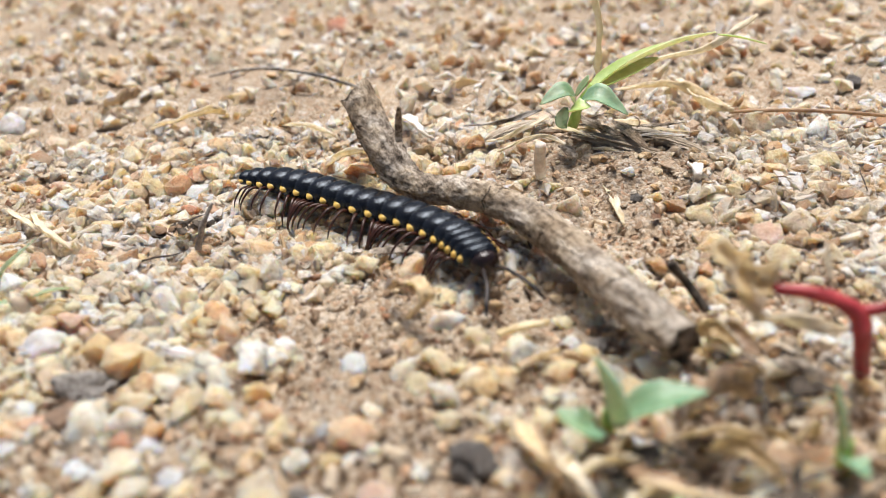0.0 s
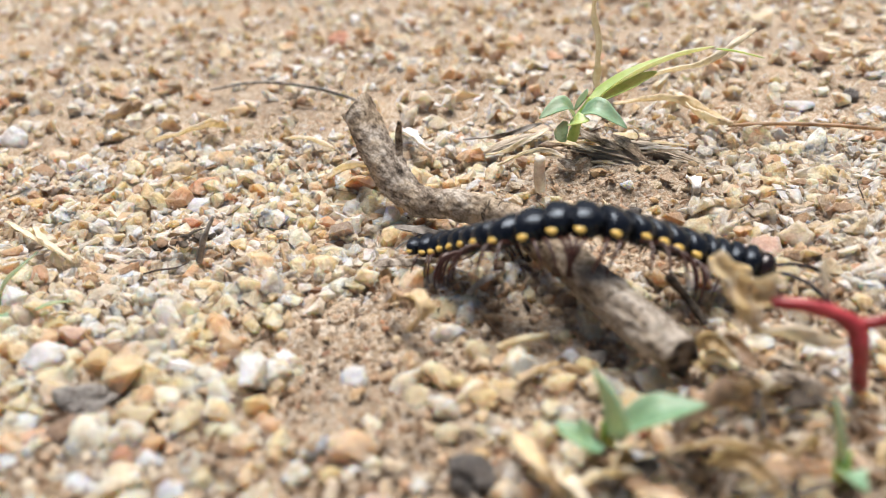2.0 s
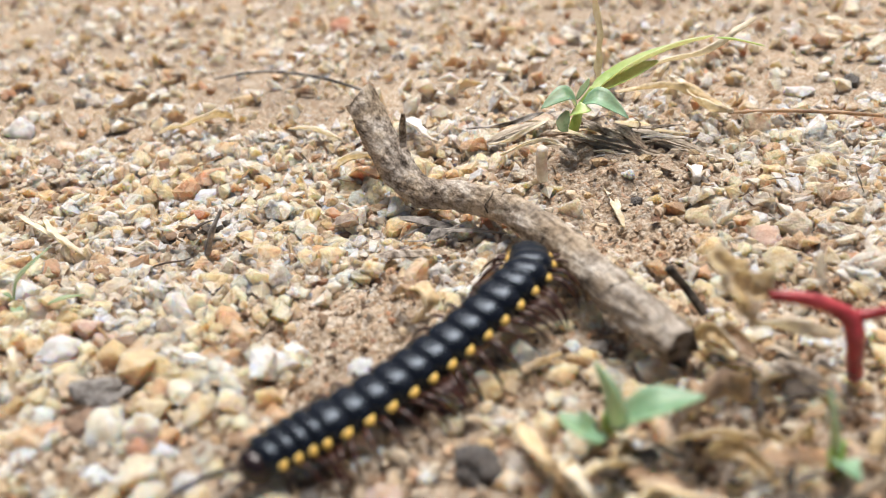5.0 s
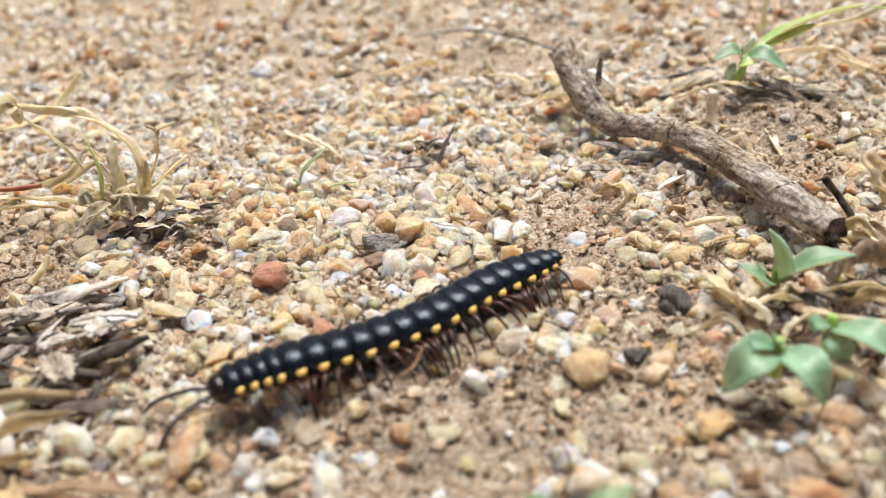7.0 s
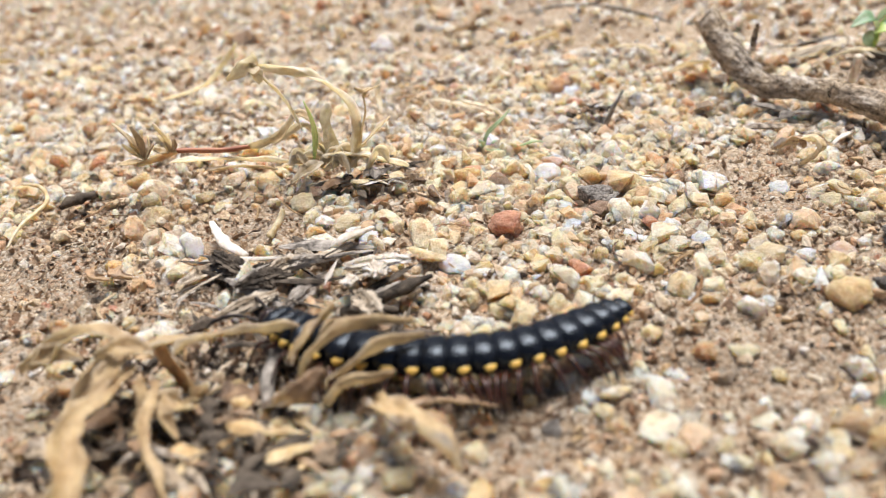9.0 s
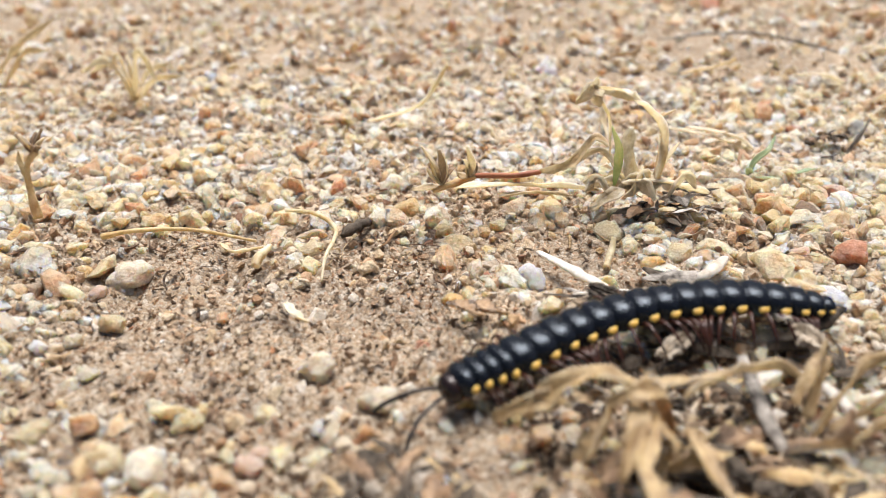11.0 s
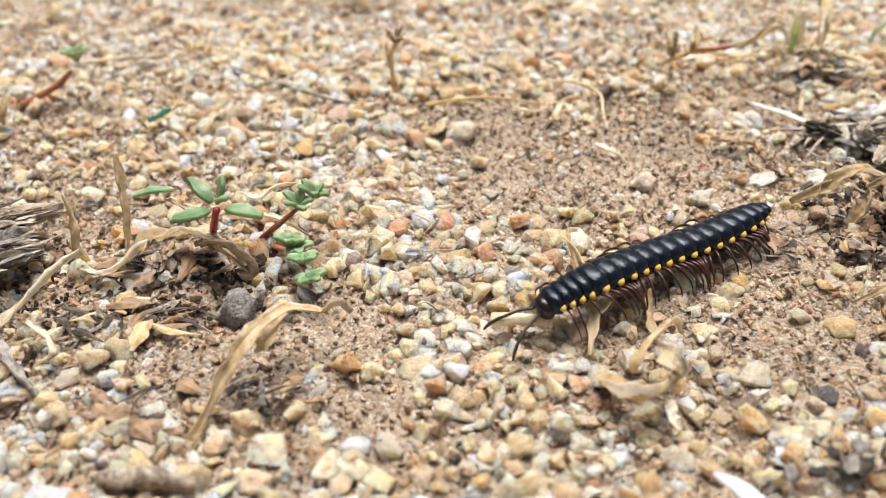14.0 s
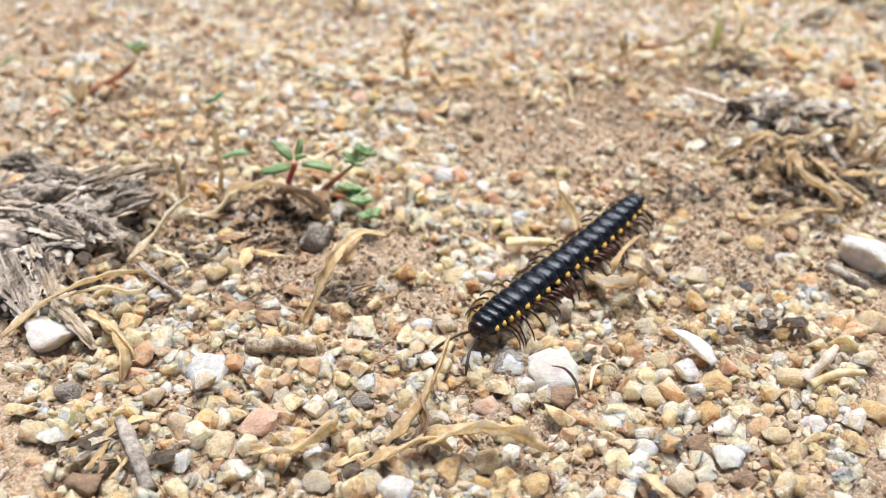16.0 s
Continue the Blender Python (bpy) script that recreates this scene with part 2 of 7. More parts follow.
def frames_along(pts, up=Vector((0, 0, 1))):
    out, side = [], None
    for k, p in enumerate(pts):
        ahead = (pts[min(k + 1, len(pts) - 1)] - pts[max(k - 1, 0)]).normalized()
        if side is None:
            side = ahead.cross(up)
            side = side.normalized() if side.length > 1e-4 else Vector((1, 0, 0))
        side = (side - ahead * side.dot(ahead)).normalized()
        out.append((p, ahead, side, side.cross(ahead)))
    return out


def tube(bm, pts, radii, sides=8, n=None, rough=0.0, freq=8.0, seed=0.0, flat=1.0):
    """A tapered, closed tube along a curve; rough: how uneven its skin is, as a share of its radius."""
    n = n or 4 * len(pts)
    line = curve_points(pts, n)
    rad = np.interp(np.linspace(0, 1, n), np.linspace(0, 1, len(radii)), radii)
    rings = []
    for (p, _, s, u), r in zip(frames_along(line), rad):
        ring = []
        for k in range(sides):
            a = 2 * math.pi * k / sides
            w = 1 + rough * noise.noise((p.x * freq + 3 * math.cos(a) + seed, p.y * freq + 3 * math.sin(a), p.z * freq + seed))
            ring.append(bm.verts.new(p + s * math.cos(a) * r * w + u * math.sin(a) * r * w * flat))
        rings.append(ring)
    for a, b in zip(rings, rings[1:]):
        for k in range(sides):
            bm.faces.new((a[k], a[(k + 1) % sides], b[(k + 1) % sides], b[k]))
    bm.faces.new(rings[0][::-1])
    bm.faces.new(rings[-1])
    return rings


def blade(bm, pts, widths, thick=0.012, fold=0.25, twist=0.0, curl=0.0, n=16, turn=0.0, ragged=0.0):
    """A leaf or straw: a thin, folded strip along a curve with real thickness. twist and turn in degrees."""
    line = curve_points(pts, n)
    wid = np.interp(np.linspace(0, 1, n), np.linspace(0, 1, len(widths)), widths)
    cols = [c / 4 for c in range(-4, 5)]
    top, low = [], []
    for k, ((p, _, s, u), w) in enumerate(zip(frames_along(line), wid)):
        a = radians(turn + twist * k / (n - 1))
        s2, u2 = s * math.cos(a) + u * math.sin(a), u * math.cos(a) - s * math.sin(a)
        row = []
        for i, c in enumerate(cols):
            edge = 1 + ragged * noise.noise((p.x * 6 + c, p.y * 6, p.z * 6))
            lift = abs(c) ** 1.5 * w * fold * (1 + 2 * ragged * noise.noise((p.y * 4, p.x * 4, c))) + (0.02 + 0.11 * ragged) * w * (-1) ** i
            row.append(p + s2 * c * w * edge + u2 * (lift + 0.35 * ragged * w * noise.noise((p.x * 9 + 2 * c, p.y * 9, k * 0.4))))
        th = thick * (0.5 if k in (0, n - 1) else 1)
        top.append([bm.verts.new(q + u2 * th * 0.5) for q in row])
        low.append([bm.verts.new(q - u2 * th * 0.5) for q in row])
    m = len(cols)
    for k in range(n - 1):
        for c in range(m - 1):
            bm.faces.new((top[k][c], top[k][c + 1], top[k + 1][c + 1], top[k + 1][c]))
            bm.faces.new((low[k][c], low[k + 1][c], low[k + 1][c + 1], low[k][c + 1]))
        for c in (0, m - 1):
            bm.faces.new((top[k][c], top[k + 1][c], low[k + 1][c], low[k][c]))
    for k in (0, n - 1):
        for c in range(m - 1):
            bm.faces.new((top[k][c], low[k][c], low[k][c + 1], top[k][c + 1]))
    return top


# ---- the ground: one sheet to the horizon, fine where the camera passes ----
def spread(lo, hi, step, far):
    mid = list(np.arange(lo, hi + step / 2, step))
    out, d, a, b = [], step, lo, hi
    before, after = [], []
    while b < far:
        d *= 1.2
        a, b = a - d, b + d
        before.append(a)
        after.append(b)
    return before[::-1] + mid + after


def build_ground():
    xs, ys = spread(-18.5, 4.5, 0.058, 40000), spread(-4.3, 9.0, 0.058, 40000)
    verts = [(x, y, ground_z(x, y)) for y in ys for x in xs]
    w, tris = len(xs), []
    for j in range(len(ys) - 1):
        for i in range(w - 1):
            a = j * w + i
            tris += [(a, a + 1, a + w + 1), (a, a + w + 1, a + w)]
    return tagged(new("ground", fast_mesh("ground", verts, tris, [soil_mat])), "dry pale brown sandy soil strewn with gravel", "ground", kind="structure")


ground = build_ground()


# ---- the twig ----
def bark_material():
    m, n, l, b = material("weathered_bark", 0.88, spec=0.2)
    tc = n.new("ShaderNodeTexCoord")
    mp = n.new("ShaderNodeMapping")
    mp.inputs["Scale"].default_value = (0.16, 1.0, 1.0)
    lie = n.new("ShaderNodeMapping")
    lie.inputs["Rotation"].default_value = (0, 0, radians(62))
    l.new(tc.outputs["Object"], lie.inputs[0])
    l.new(lie.outputs[0], mp.inputs[0])
    fibre = n.new("ShaderNodeTexNoise")
    fibre.inputs["Scale"].default_value, fibre.inputs["Detail"].default_value, fibre.inputs["Roughness"].default_value = 900, 8, 0.75
    l.new(mp.outputs[0], fibre.inputs["Vector"])
    tone = ramp(n, [(0.37, (0.08, 0.064, 0.05)), (0.44, (0.3, 0.25, 0.2)), (0.51, (0.48, 0.42, 0.35)), (0.6, (0.7, 0.65, 0.575))])
    l.new(fibre.outputs[0], tone.inputs[0])
    patch = noise_tex(n, l, 110, 6, 0.7)
    tan = ramp(n, [(0.42, (1.0, 0.98, 0.96)), (0.54, (1.0, 0.88, 0.7)), (0.64, (0.6, 0.48, 0.38))])
    l.new(patch.outputs[0], tan.inputs[0])
    speck = noise_tex(n, l, 1600, 4, 0.7)
    dots = ramp(n, [(0.42, (0.16, 0.14, 0.12)), (0.52, (1, 1, 1))])
    l.new(speck.outputs[0], dots.inputs[0])
    c = mixed(n, l, "MULTIPLY", 0.8, tone.outputs[0], tan.outputs[0])
    l.new(mixed(n, l, "MULTIPLY", 0.5, c, dots.outputs[0]), b.inputs["Base Color"])
    bumped(n, l, b, fibre.outputs[0], 0.0006, 1.0)
    return m


bark_mat = bark_material()


def build_twig():
    pts = [(-1.1, 9.0, 1.0), (-0.78, 8.45, 0.55), (-0.47, 8.05, 0.33), (-0.05, 7.8, 0.36), (0.4, 7.42, 0.38), (0.82, 6.7, 0.37), (1.1, 6.05, 0.35), (1.36, 5.55, 0.32), (1.55, 5.22, 0.29)]
    ob = thing("twig", "short crooked grey-brown dead twig with cracked bark, lying on gravel", "twig")
    bm = bmesh.new()
    rings = tube(bm, pts, [0.175, 0.19, 0.155, 0.145, 0.152, 0.165, 0.168, 0.165, 0.15], 56, 330, 0.09, 5, 2.0)
    line = frames_along(curve_points(pts, 330))
    for k, (ring, (p, ahead, _, _)) in enumerate(zip(rings, line)):
        crack = max((math.exp(-(((k - at) / 1.6) ** 2)) for at in (155, 203, 262)), default=0)
        for v in ring:
            out = (v.co - p).normalized()
            fine = 0.018 * noise.noise(v.co * 7) + 0.013 * noise.noise(v.co * 20) + 0.009 * noise.noise(v.co * 52)
            v.co += out * (fine - 0.04 * crack * (0.5 + noise.noise(v.co * 5)))
            if k > 316 or k < 8:
                end = (k - 316) / 13 if k > 316 else -(8 - k) / 8
                v.co += ahead * 0.16 * end * noise.noise(v.co * 7 + Vector((3, 0, 0)))
    part("stem", bm, bark_mat, ob)
    return ob


twig = build_twig()


# ---- plant and litter materials ----
tan_mat = plain_material("dry_tan_leaf", (0.42, 0.26, 0.11), (0.76, 0.56, 0.31), 420, 0.6, bump=0.0003, clear=0.40)
straw_mat = plain_material("pale_straw", (0.56, 0.41, 0.22), (0.88, 0.76, 0.52), 500, 0.55, bump=0.0002, clear=0.45)
withered_mat = plain_material("withered_leaf", (0.32, 0.195, 0.085), (0.64, 0.45, 0.23), 420, 0.6, bump=0.0003, clear=0.35)
brown_leaf_mat = plain_material("brown_dead_leaf", (0.17, 0.1, 0.055), (0.44, 0.29, 0.17), 420, 0.6, bump=0.0003, clear=0.15)
grey_wood_mat = plain_material("grey_weathered_wood", (0.09, 0.08, 0.07), (0.5, 0.46, 0.41), 520, 0.85, bump=0.0005, spec=0.2)
pale_wood_mat = plain_material("bleached_wood", (0.55, 0.48, 0.39), (0.9, 0.86, 0.79), 600, 0.75, bump=0.0003, spec=0.25, clear=0.3)
dark_wood_mat = plain_material("dark_rotten_wood", (0.03, 0.025, 0.02), (0.16, 0.13, 0.1), 600, 0.8, bump=0.0005, spec=0.25)
green_mat = plain_material("fresh_green_leaf", (0.11, 0.22, 0.09), (0.25, 0.37, 0.2), 300, 0.42, bump=0.0002, clear=0.40)
blue_green_mat = plain_material("blue_green_leaf", (0.12, 0.27, 0.14), (0.25, 0.44, 0.26), 300, 0.45, bump=0.0002, clear=0.40)
lime_mat = plain_material("grass_green_blade", (0.26, 0.44, 0.08), (0.48, 0.64, 0.2), 300, 0.42, bump=0.0002, clear=0.40)
red_stem_mat = plain_material("red_stem", (0.3, 0.02, 0.03), (0.55, 0.07, 0.08), 400, 0.4, bump=0.0002)
rust_stem_mat = plain_material("rusty_stem", (0.3, 0.09, 0.04), (0.5, 0.2, 0.1), 400, 0.5, bump=0.0002)
fibre_mat = plain_material("grey_bark_fibre", (0.1, 0.085, 0.07), (0.78, 0.73, 0.66), 900, 0.88, stretch=(0.12, 1.0, 1.0), bump=0.0006, spec=0.2, dirt=0.45)
pale_fibre_mat = plain_material("beige_bark_fibre", (0.3, 0.24, 0.17), (0.82, 0.75, 0.63), 900, 0.85, stretch=(0.12, 1.0, 1.0), bump=0.0005, spec=0.2, dirt=0.6)
gold_mat = plain_material("golden_straw", (0.74, 0.5, 0.21), (0.96, 0.79, 0.45), 420, 0.5, bump=0.0002, clear=0.60)
plum_mat = plain_material("dull_magenta_bud", (0.2, 0.03, 0.06), (0.4, 0.11, 0.15), 400, 0.5, bump=0.0002)
teal_mat = plain_material("teal_chip", (0.05, 0.32, 0.22), (0.12, 0.5, 0.36), 400, 0.5, bump=0.0001)


def here(name, bm, mat, parent, label=""):
    """A part whose bmesh was built where it stands in the place; it is brought into its parent's space."""
    at, p = Vector(), parent
    while p:
        at, p = at + p.matrix_basis.translation, p.parent
    bmesh.ops.translate(bm, vec=-at / CM, verts=bm.verts)
    return part(name, bm, mat, parent, label)


def add_leaf(parent, pts, width, mat, name="leaf", fold=0.3, twist=0.0, tip=0.05, thick=0.012, label="", turn=0.0, n=16):
    bm = bmesh.new()
    blade(bm, pts, [width * 0.25, width * 0.75, width, width * 0.9, width * 0.55, width * tip], thick, fold, twist, 0.0, n, turn, 0.9 if mat in (tan_mat, straw_mat, brown_leaf_mat, withered_mat) else 0.15)
    return here(name, bm, mat, parent, label)


def add_strap(parent, pts, width, mat, name="leaf", fold=0.35, twist=160.0, label="", turn=0.0, n=22, thick=0.012):
    """A dry, twisted strip of even width."""
    bm = bmesh.new()
    blade(bm, pts, [width * 0.6, width, width * 0.7, width, width * 0.8, width * 0.3], thick, fold, twist, 0.0, n, turn, 0.8)
    return here(name, bm, mat, parent, label)


def add_stem(parent, pts, radii, mat, name="stem", label="", rough=0.25, sides=7, n=None):
    bm = bmesh.new()
    tube(bm, pts, radii, sides, n or 7 * len(pts), rough, 9, pts[0][0])
    return here(name, bm, mat, parent, label)


def at_base(name, label, category, p, group=""):
    return thing(name, label, category, p[0], p[1], p[2], group=group)


def lone_strap(name, label, category, pts, width, mat, twist=120.0, fold=0.35, group="", turn=0.0):
    bm = bmesh.new()
    base = Vector(pts[0])
    blade(bm, [Vector(p) - base for p in pts], [width * 0.6, width, width * 0.8, width, width * 0.8, width * 0.3], 0.014, fold, twist, 0.0, 26, turn, 0.9)
    ob = part(name, bm, mat)
    ob.matrix_basis = pose(*(base * CM))
    return tagged(ob, label, category, group)


def lone_stick(name, label, category, pts, radii, mat, rough=0.3, sides=9, group="", flat=1.0):
    bm = bmesh.new()
    base = Vector(pts[0])
    tube(bm, [Vector(p) - base for p in pts], radii, sides, 10 * len(pts), rough, 7, pts[0][0] + pts[0][1], flat)
    ob = part(name, bm, mat)
    ob.matrix_basis = pose(*(base * CM))
    return tagged(ob, label, category, group)


def splinter_heap(name, label, category, centre, spread_x, spread_y, high, count, length, mats, seed, lean=0.0, fan=1.0):
    """A heap of torn, flat splinters; each is a part. lean: the way they mostly lie, in degrees."""
    rng = random.Random(seed)
    heap = thing(name, label, category, *centre)
    for k in range(count):
        bm = bmesh.new()
        a = radians(lean + rng.gauss(0, 28 * fan))
        ln, w = length * rng.uniform(0.3, 1.2), rng.choice((0.016, 0.022, 0.03, 0.045, 0.08))
        r = math.sqrt(rng.random())
        th = rng.uniform(0, 2 * math.pi)
        cx, cy = spread_x * r * math.cos(th), spread_y * r * math.sin(th)
        cz = high * (1 - r * 0.8) * rng.uniform(0.35, 1.0) + 0.05
        d = Vector((math.cos(a), math.sin(a), rng.gauss(0, 0.14)))
        bow = Vector((rng.gauss(0, 0.025), rng.gauss(0, 0.025), rng.uniform(0, 0.03)))
        mid = Vector((cx, cy, cz))
        tube(bm, [mid - d * ln / 2, mid - d * ln / 6 + bow, mid + d * ln / 6 + bow * 0.8, mid + d * ln / 2], [w * 0.3, w, w * rng.uniform(0.6, 1.1), w * 0.12], 5, 9, 0.6, 12, rng.random() * 50, 0.5)
        part("splinter", bm, rng.choice(mats), heap, smooth=False)
    return heap


def fibre_bundle(parent, a, b, radius, mat, seed, sag=0.1, flat=0.7):
    """A chunk of torn wood along its own x axis, grooved lengthwise, with frayed ends."""
    a, b = Vector(a), Vector(b)
    length = (b - a).length
    rng = random.Random(seed)
    bm, rows, n, sides = bmesh.new(), [], 34, 60
    phase = rng.random() * 80
    for i in range(n):
        u = i / (n - 1)
        body = radius * (0.25 + 0.75 * math.sin(math.pi * min(max(u, 0.06), 0.94)) ** 0.5)
        row = []
        for k in range(sides):
            w = 2 * math.pi * k / sides
            c, d = math.cos(w), math.sin(w)
            groove = noise.noise((c * 2.4 + phase, d * 2.4, u * 0.9)) * 0.35 + noise.noise((c * 5.5, d * 5.5 + phase, u * 1.6)) * 0.4 + noise.noise((c * 11, d * 11 + phase, u * 3.5)) * 0.35
            lump = 0.45 * noise.noise((u * 5 + phase, 1.5 * c, 1.5 * d)) + 0.35 * noise.noise((u * 14 + phase, 3 * c, 3 * d)) + 0.2 * noise.noise((u * 34 + phase, 5 * c, 5 * d))
            r = body * (1 + groove + lump)
            fray = 0.0
            if u < 0.12 or u > 0.88:
                fray = length * 0.16 * noise.noise((c * 5 + phase, d * 5, 3.0)) * (1 if u > 0.5 else -1)
            row.append(bm.verts.new((length * (u - 0.5) + fray, c * r, d * r * flat + sag * (1 - (2 * u - 1) ** 2))))
        rows.append(row)
    for p, q in zip(rows, rows[1:]):
        for k in range(sides):
            bm.faces.new((p[k], p[(k + 1) % sides], q[(k + 1) % sides], q[k]))
    bm.faces.new(rows[0])
    bm.faces.new(rows[-1])
    ob = part("bark_chunk", bm, mat, parent, smooth=False)
    at = parent.matrix_basis.translation
    turn = (b - a).to_track_quat("X", "Z").to_matrix().to_4x4()
    ob.matrix_basis = Matrix.Translation((a + b) / 2 * CM - at) @ turn
    return ob


# ---- behind the twig: a sprouting weed on a mound of flaked bark ----
stub = add_stem(twig, [(-0.61, 8.21, 0.75), (-0.60, 8.21, 0.95), (-0.58, 8.19, 1.10)], [0.04, 0.035, 0.02], bark_mat, "stub", "short broken side shoot")
TWIG = curve_points([(-1.1, 9.0, 1.0), (-0.78, 8.45, 0.55), (-0.47, 8.05, 0.33), (-0.05, 7.8, 0.36), (0.4, 7.42, 0.38), (0.82, 6.7, 0.37), (1.1, 6.05, 0.35), (1.36, 5.55, 0.32), (1.55, 5.22, 0.29)], 260)
for at, r, lo, hi in ((122, 0.15, -20, 150), (128, 0.15, 60, 140), (160, 0.163, 10, 110), (207, 0.166, 50, 150)):
    p, _, side, up = frames_along(TWIG)[at]
    arc = [p + (side * math.cos(radians(a)) + up * math.sin(radians(a))) * (r - 0.004) + (TWIG[at + 1] - p).normalized() * 0.02 * math.sin(a * 0.09 + at) for a in np.linspace(lo, hi, 9)]
    add_stem(twig, arc, [0.002, 0.008, 0.005, 0.009, 0.003, 0.007, 0.002], dark_wood_mat, "bark_crack", "dark crack across the bark", 0.5, 5)

weed = at_base("grass_weed", "green sprouting grass weed with a long dry-edged blade", "weed", (1.20, 9.29, 0.50))
add_stem(weed, [(1.17, 9.10, 0.50), (1.25, 9.15, 0.73), (1.40, 9.20, 0.93)], [0.06, 0.05, 0.045], lime_mat)
add_leaf(weed, [(1.34, 9.20, 0.84), (1.65, 9.30, 1.04), (2.19, 9.40, 1.25), (2.72, 9.50, 1.35)], 0.15, lime_mat, "blade", 0.35, 30, 0.1)
add_leaf(weed, [(1.39, 9.15, 0.88), (1.76, 9.25, 1.02), (2.09, 9.30, 1.16)], 0.13, lime_mat, "blade", 0.35, -20, 0.1)
add_leaf(weed, [(1.22, 9.15, 0.71), (1.09, 9.10, 0.90), (0.82, 9.00, 0.80)], 0.12, blue_green_mat, turn=22)
add_leaf(weed, [(1.27, 9.10, 0.79), (1.44, 9.00, 0.87), (1.73, 8.90, 0.68)], 0.13, blue_green_mat, turn=-22)
add_leaf(weed, [(1.14, 9.00, 0.73), (1.22, 8.90, 0.79), (1.34, 8.90, 0.79)], 0.1, lime_mat, turn=-30)
add_leaf(weed, [(1.10, 9.00, 0.76), (1.05, 8.90, 0.64), (1.09, 8.85, 0.58)], 0.08, green_mat)
add_leaf(weed, [(1.22, 9.20, 0.81), (1.32, 9.25, 0.93), (1.36, 9.30, 1.01)], 0.06, green_mat)
add_strap(weed, [(1.41, 9.30, 0.87), (2.04, 9.50, 1.06), (2.69, 9.70, 1.12), (3.00, 9.80, 1.28), (3.29, 10.00, 1.41)], 0.05, straw_mat, "dry_blade", label="withered straw-coloured blade")
add_leaf(weed, [(2.77, 9.60, 1.30), (3.04, 9.70, 1.23), (3.37, 9.80, 1.12)], 0.03, lime_mat, "blade")
add_strap(weed, [(1.50, 9.50, 0.84), (1.50, 9.60, 1.15), (1.53, 9.70, 1.44), (1.49, 9.80, 1.69), (1.51, 9.90, 2.03)], 0.045, gold_mat, "dry_blade", twist=60, label="upright tan dry blade")
add_strap(weed, [(1.77, 10.02, 0.60), (2.45, 10.48, 0.50), (2.76, 10.37, 0.45), (3.03, 9.84, 0.40)], 0.06, tan_mat, "dry_blade")
for k, (a, b, c) in enumerate([((0.90, 9.72, 0.50), (0.44, 9.62, 0.42), (-0.01, 9.74, 0.35)), ((0.95, 9.51, 0.50), (0.49, 9.20, 0.40), (0.24, 9.32, 0.30)), ((1.05, 8.60, 0.50), (0.76, 8.61, 0.60), (0.36, 8.86, 0.35))]):
    add_strap(weed, [a, b, c], 0.03, straw_mat if k else grey_wood_mat, "root_straw", twist=200)
splinter_heap("bark_flakes", "grey flaked bark lying round the weed", "bark", (1.67, 9.21, 0.20), 1.0, 0.5, 0.25, 22, 0.6, [pale_wood_mat, straw_mat, bark_mat], 5, -28, 0.6)
flakes = at_base("bark_flakes", "cracked grey-brown bark slabs lying round the weed", "bark", (1.69, 9.34, 0.15))
for n, (a, b, r, m) in enumerate((((1.12, 9.29, 0.22), (1.95, 8.76, 0.17), 0.17, pale_fibre_mat), ((1.23, 9.20, 0.38), (2.07, 8.94, 0.22), 0.12, pale_fibre_mat), ((1.63, 9.45, 0.34), (2.59, 9.08, 0.17), 0.13, pale_fibre_mat), ((1.87, 9.76, 0.26), (2.21, 9.56, 0.22), 0.12, pale_fibre_mat),
                                  ((2.11, 9.29, 0.15), (2.89, 8.94, 0.10), 0.13, pale_fibre_mat), ((2.59, 9.24, 0.15), (2.88, 8.70, 0.10), 0.12, pale_fibre_mat), ((0.24, 9.66, 0.19), (0.91, 9.91, 0.30), 0.09, pale_fibre_mat), ((2.35, 8.89, 0.10), (2.37, 8.38, 0.10), 0.09, pale_wood_mat))):
    fibre_bundle(flakes, a, b, r, m, 50 + n, 0.03, 0.32)
lone_stick("straw_chip", "short pale stub of cut straw", "straw", [(0.79, 8.49, 0.20), (0.78, 8.41, 0.40), (0.78, 8.36, 0.60)], [0.06, 0.065, 0.055], pale_wood_mat, 0.2, group="straw chips")
lone_strap("straw_chip", "split pale straw chip on soil", "straw", [(1.43, 8.67, 0.10), (1.46, 8.07, 0.12), (1.49, 7.49, 0.10)], 0.045, straw_mat, 30, group="straw chips")
lone_strap("straw_chip", "small white straw chip on soil", "straw", [(2.37, 8.67, 0.20), (2.32, 8.32, 0.25), (2.32, 8.34, 0.10)], 0.07, pale_wood_mat, 40, group="straw chips")
lone_stick("dry_stalk", "long thin dark dry stalk on gravel", "stalk", [(3.08, 9.97, 0.30), (3.66, 9.80, 0.35), (4.18, 9.67, 0.35), (4.71, 9.61, 0.30)], [0.02, 0.025, 0.02], brown_leaf_mat)
lone_strap("dry_straw", "dry straw-coloured blade lying on gravel", "dry grass", [(2.74, 11.19, 0.35), (2.77, 10.08, 0.40), (3.11, 9.87, 0.35)], 0.07, straw_mat)
lone_stick("root_thread", "long thin grey root arching over gravel", "root", [(-3.90, 12.91, 0.20), (-3.13, 12.06, 0.50), (-2.55, 11.66, 0.60), (-1.93, 11.55, 0.50), (-1.28, 11.14, 0.40)], [0.02, 0.022, 0.02], grey_wood_mat)
lone_strap("dry_leaf", "dry curled tan leaf on gravel", "dry leaf", [(-4.02, 10.56, 0.20), (-3.54, 10.38, 0.35), (-3.21, 10.52, 0.40), (-3.12, 10.92, 0.25)], 0.08, tan_mat, 50, group="dry leaves")
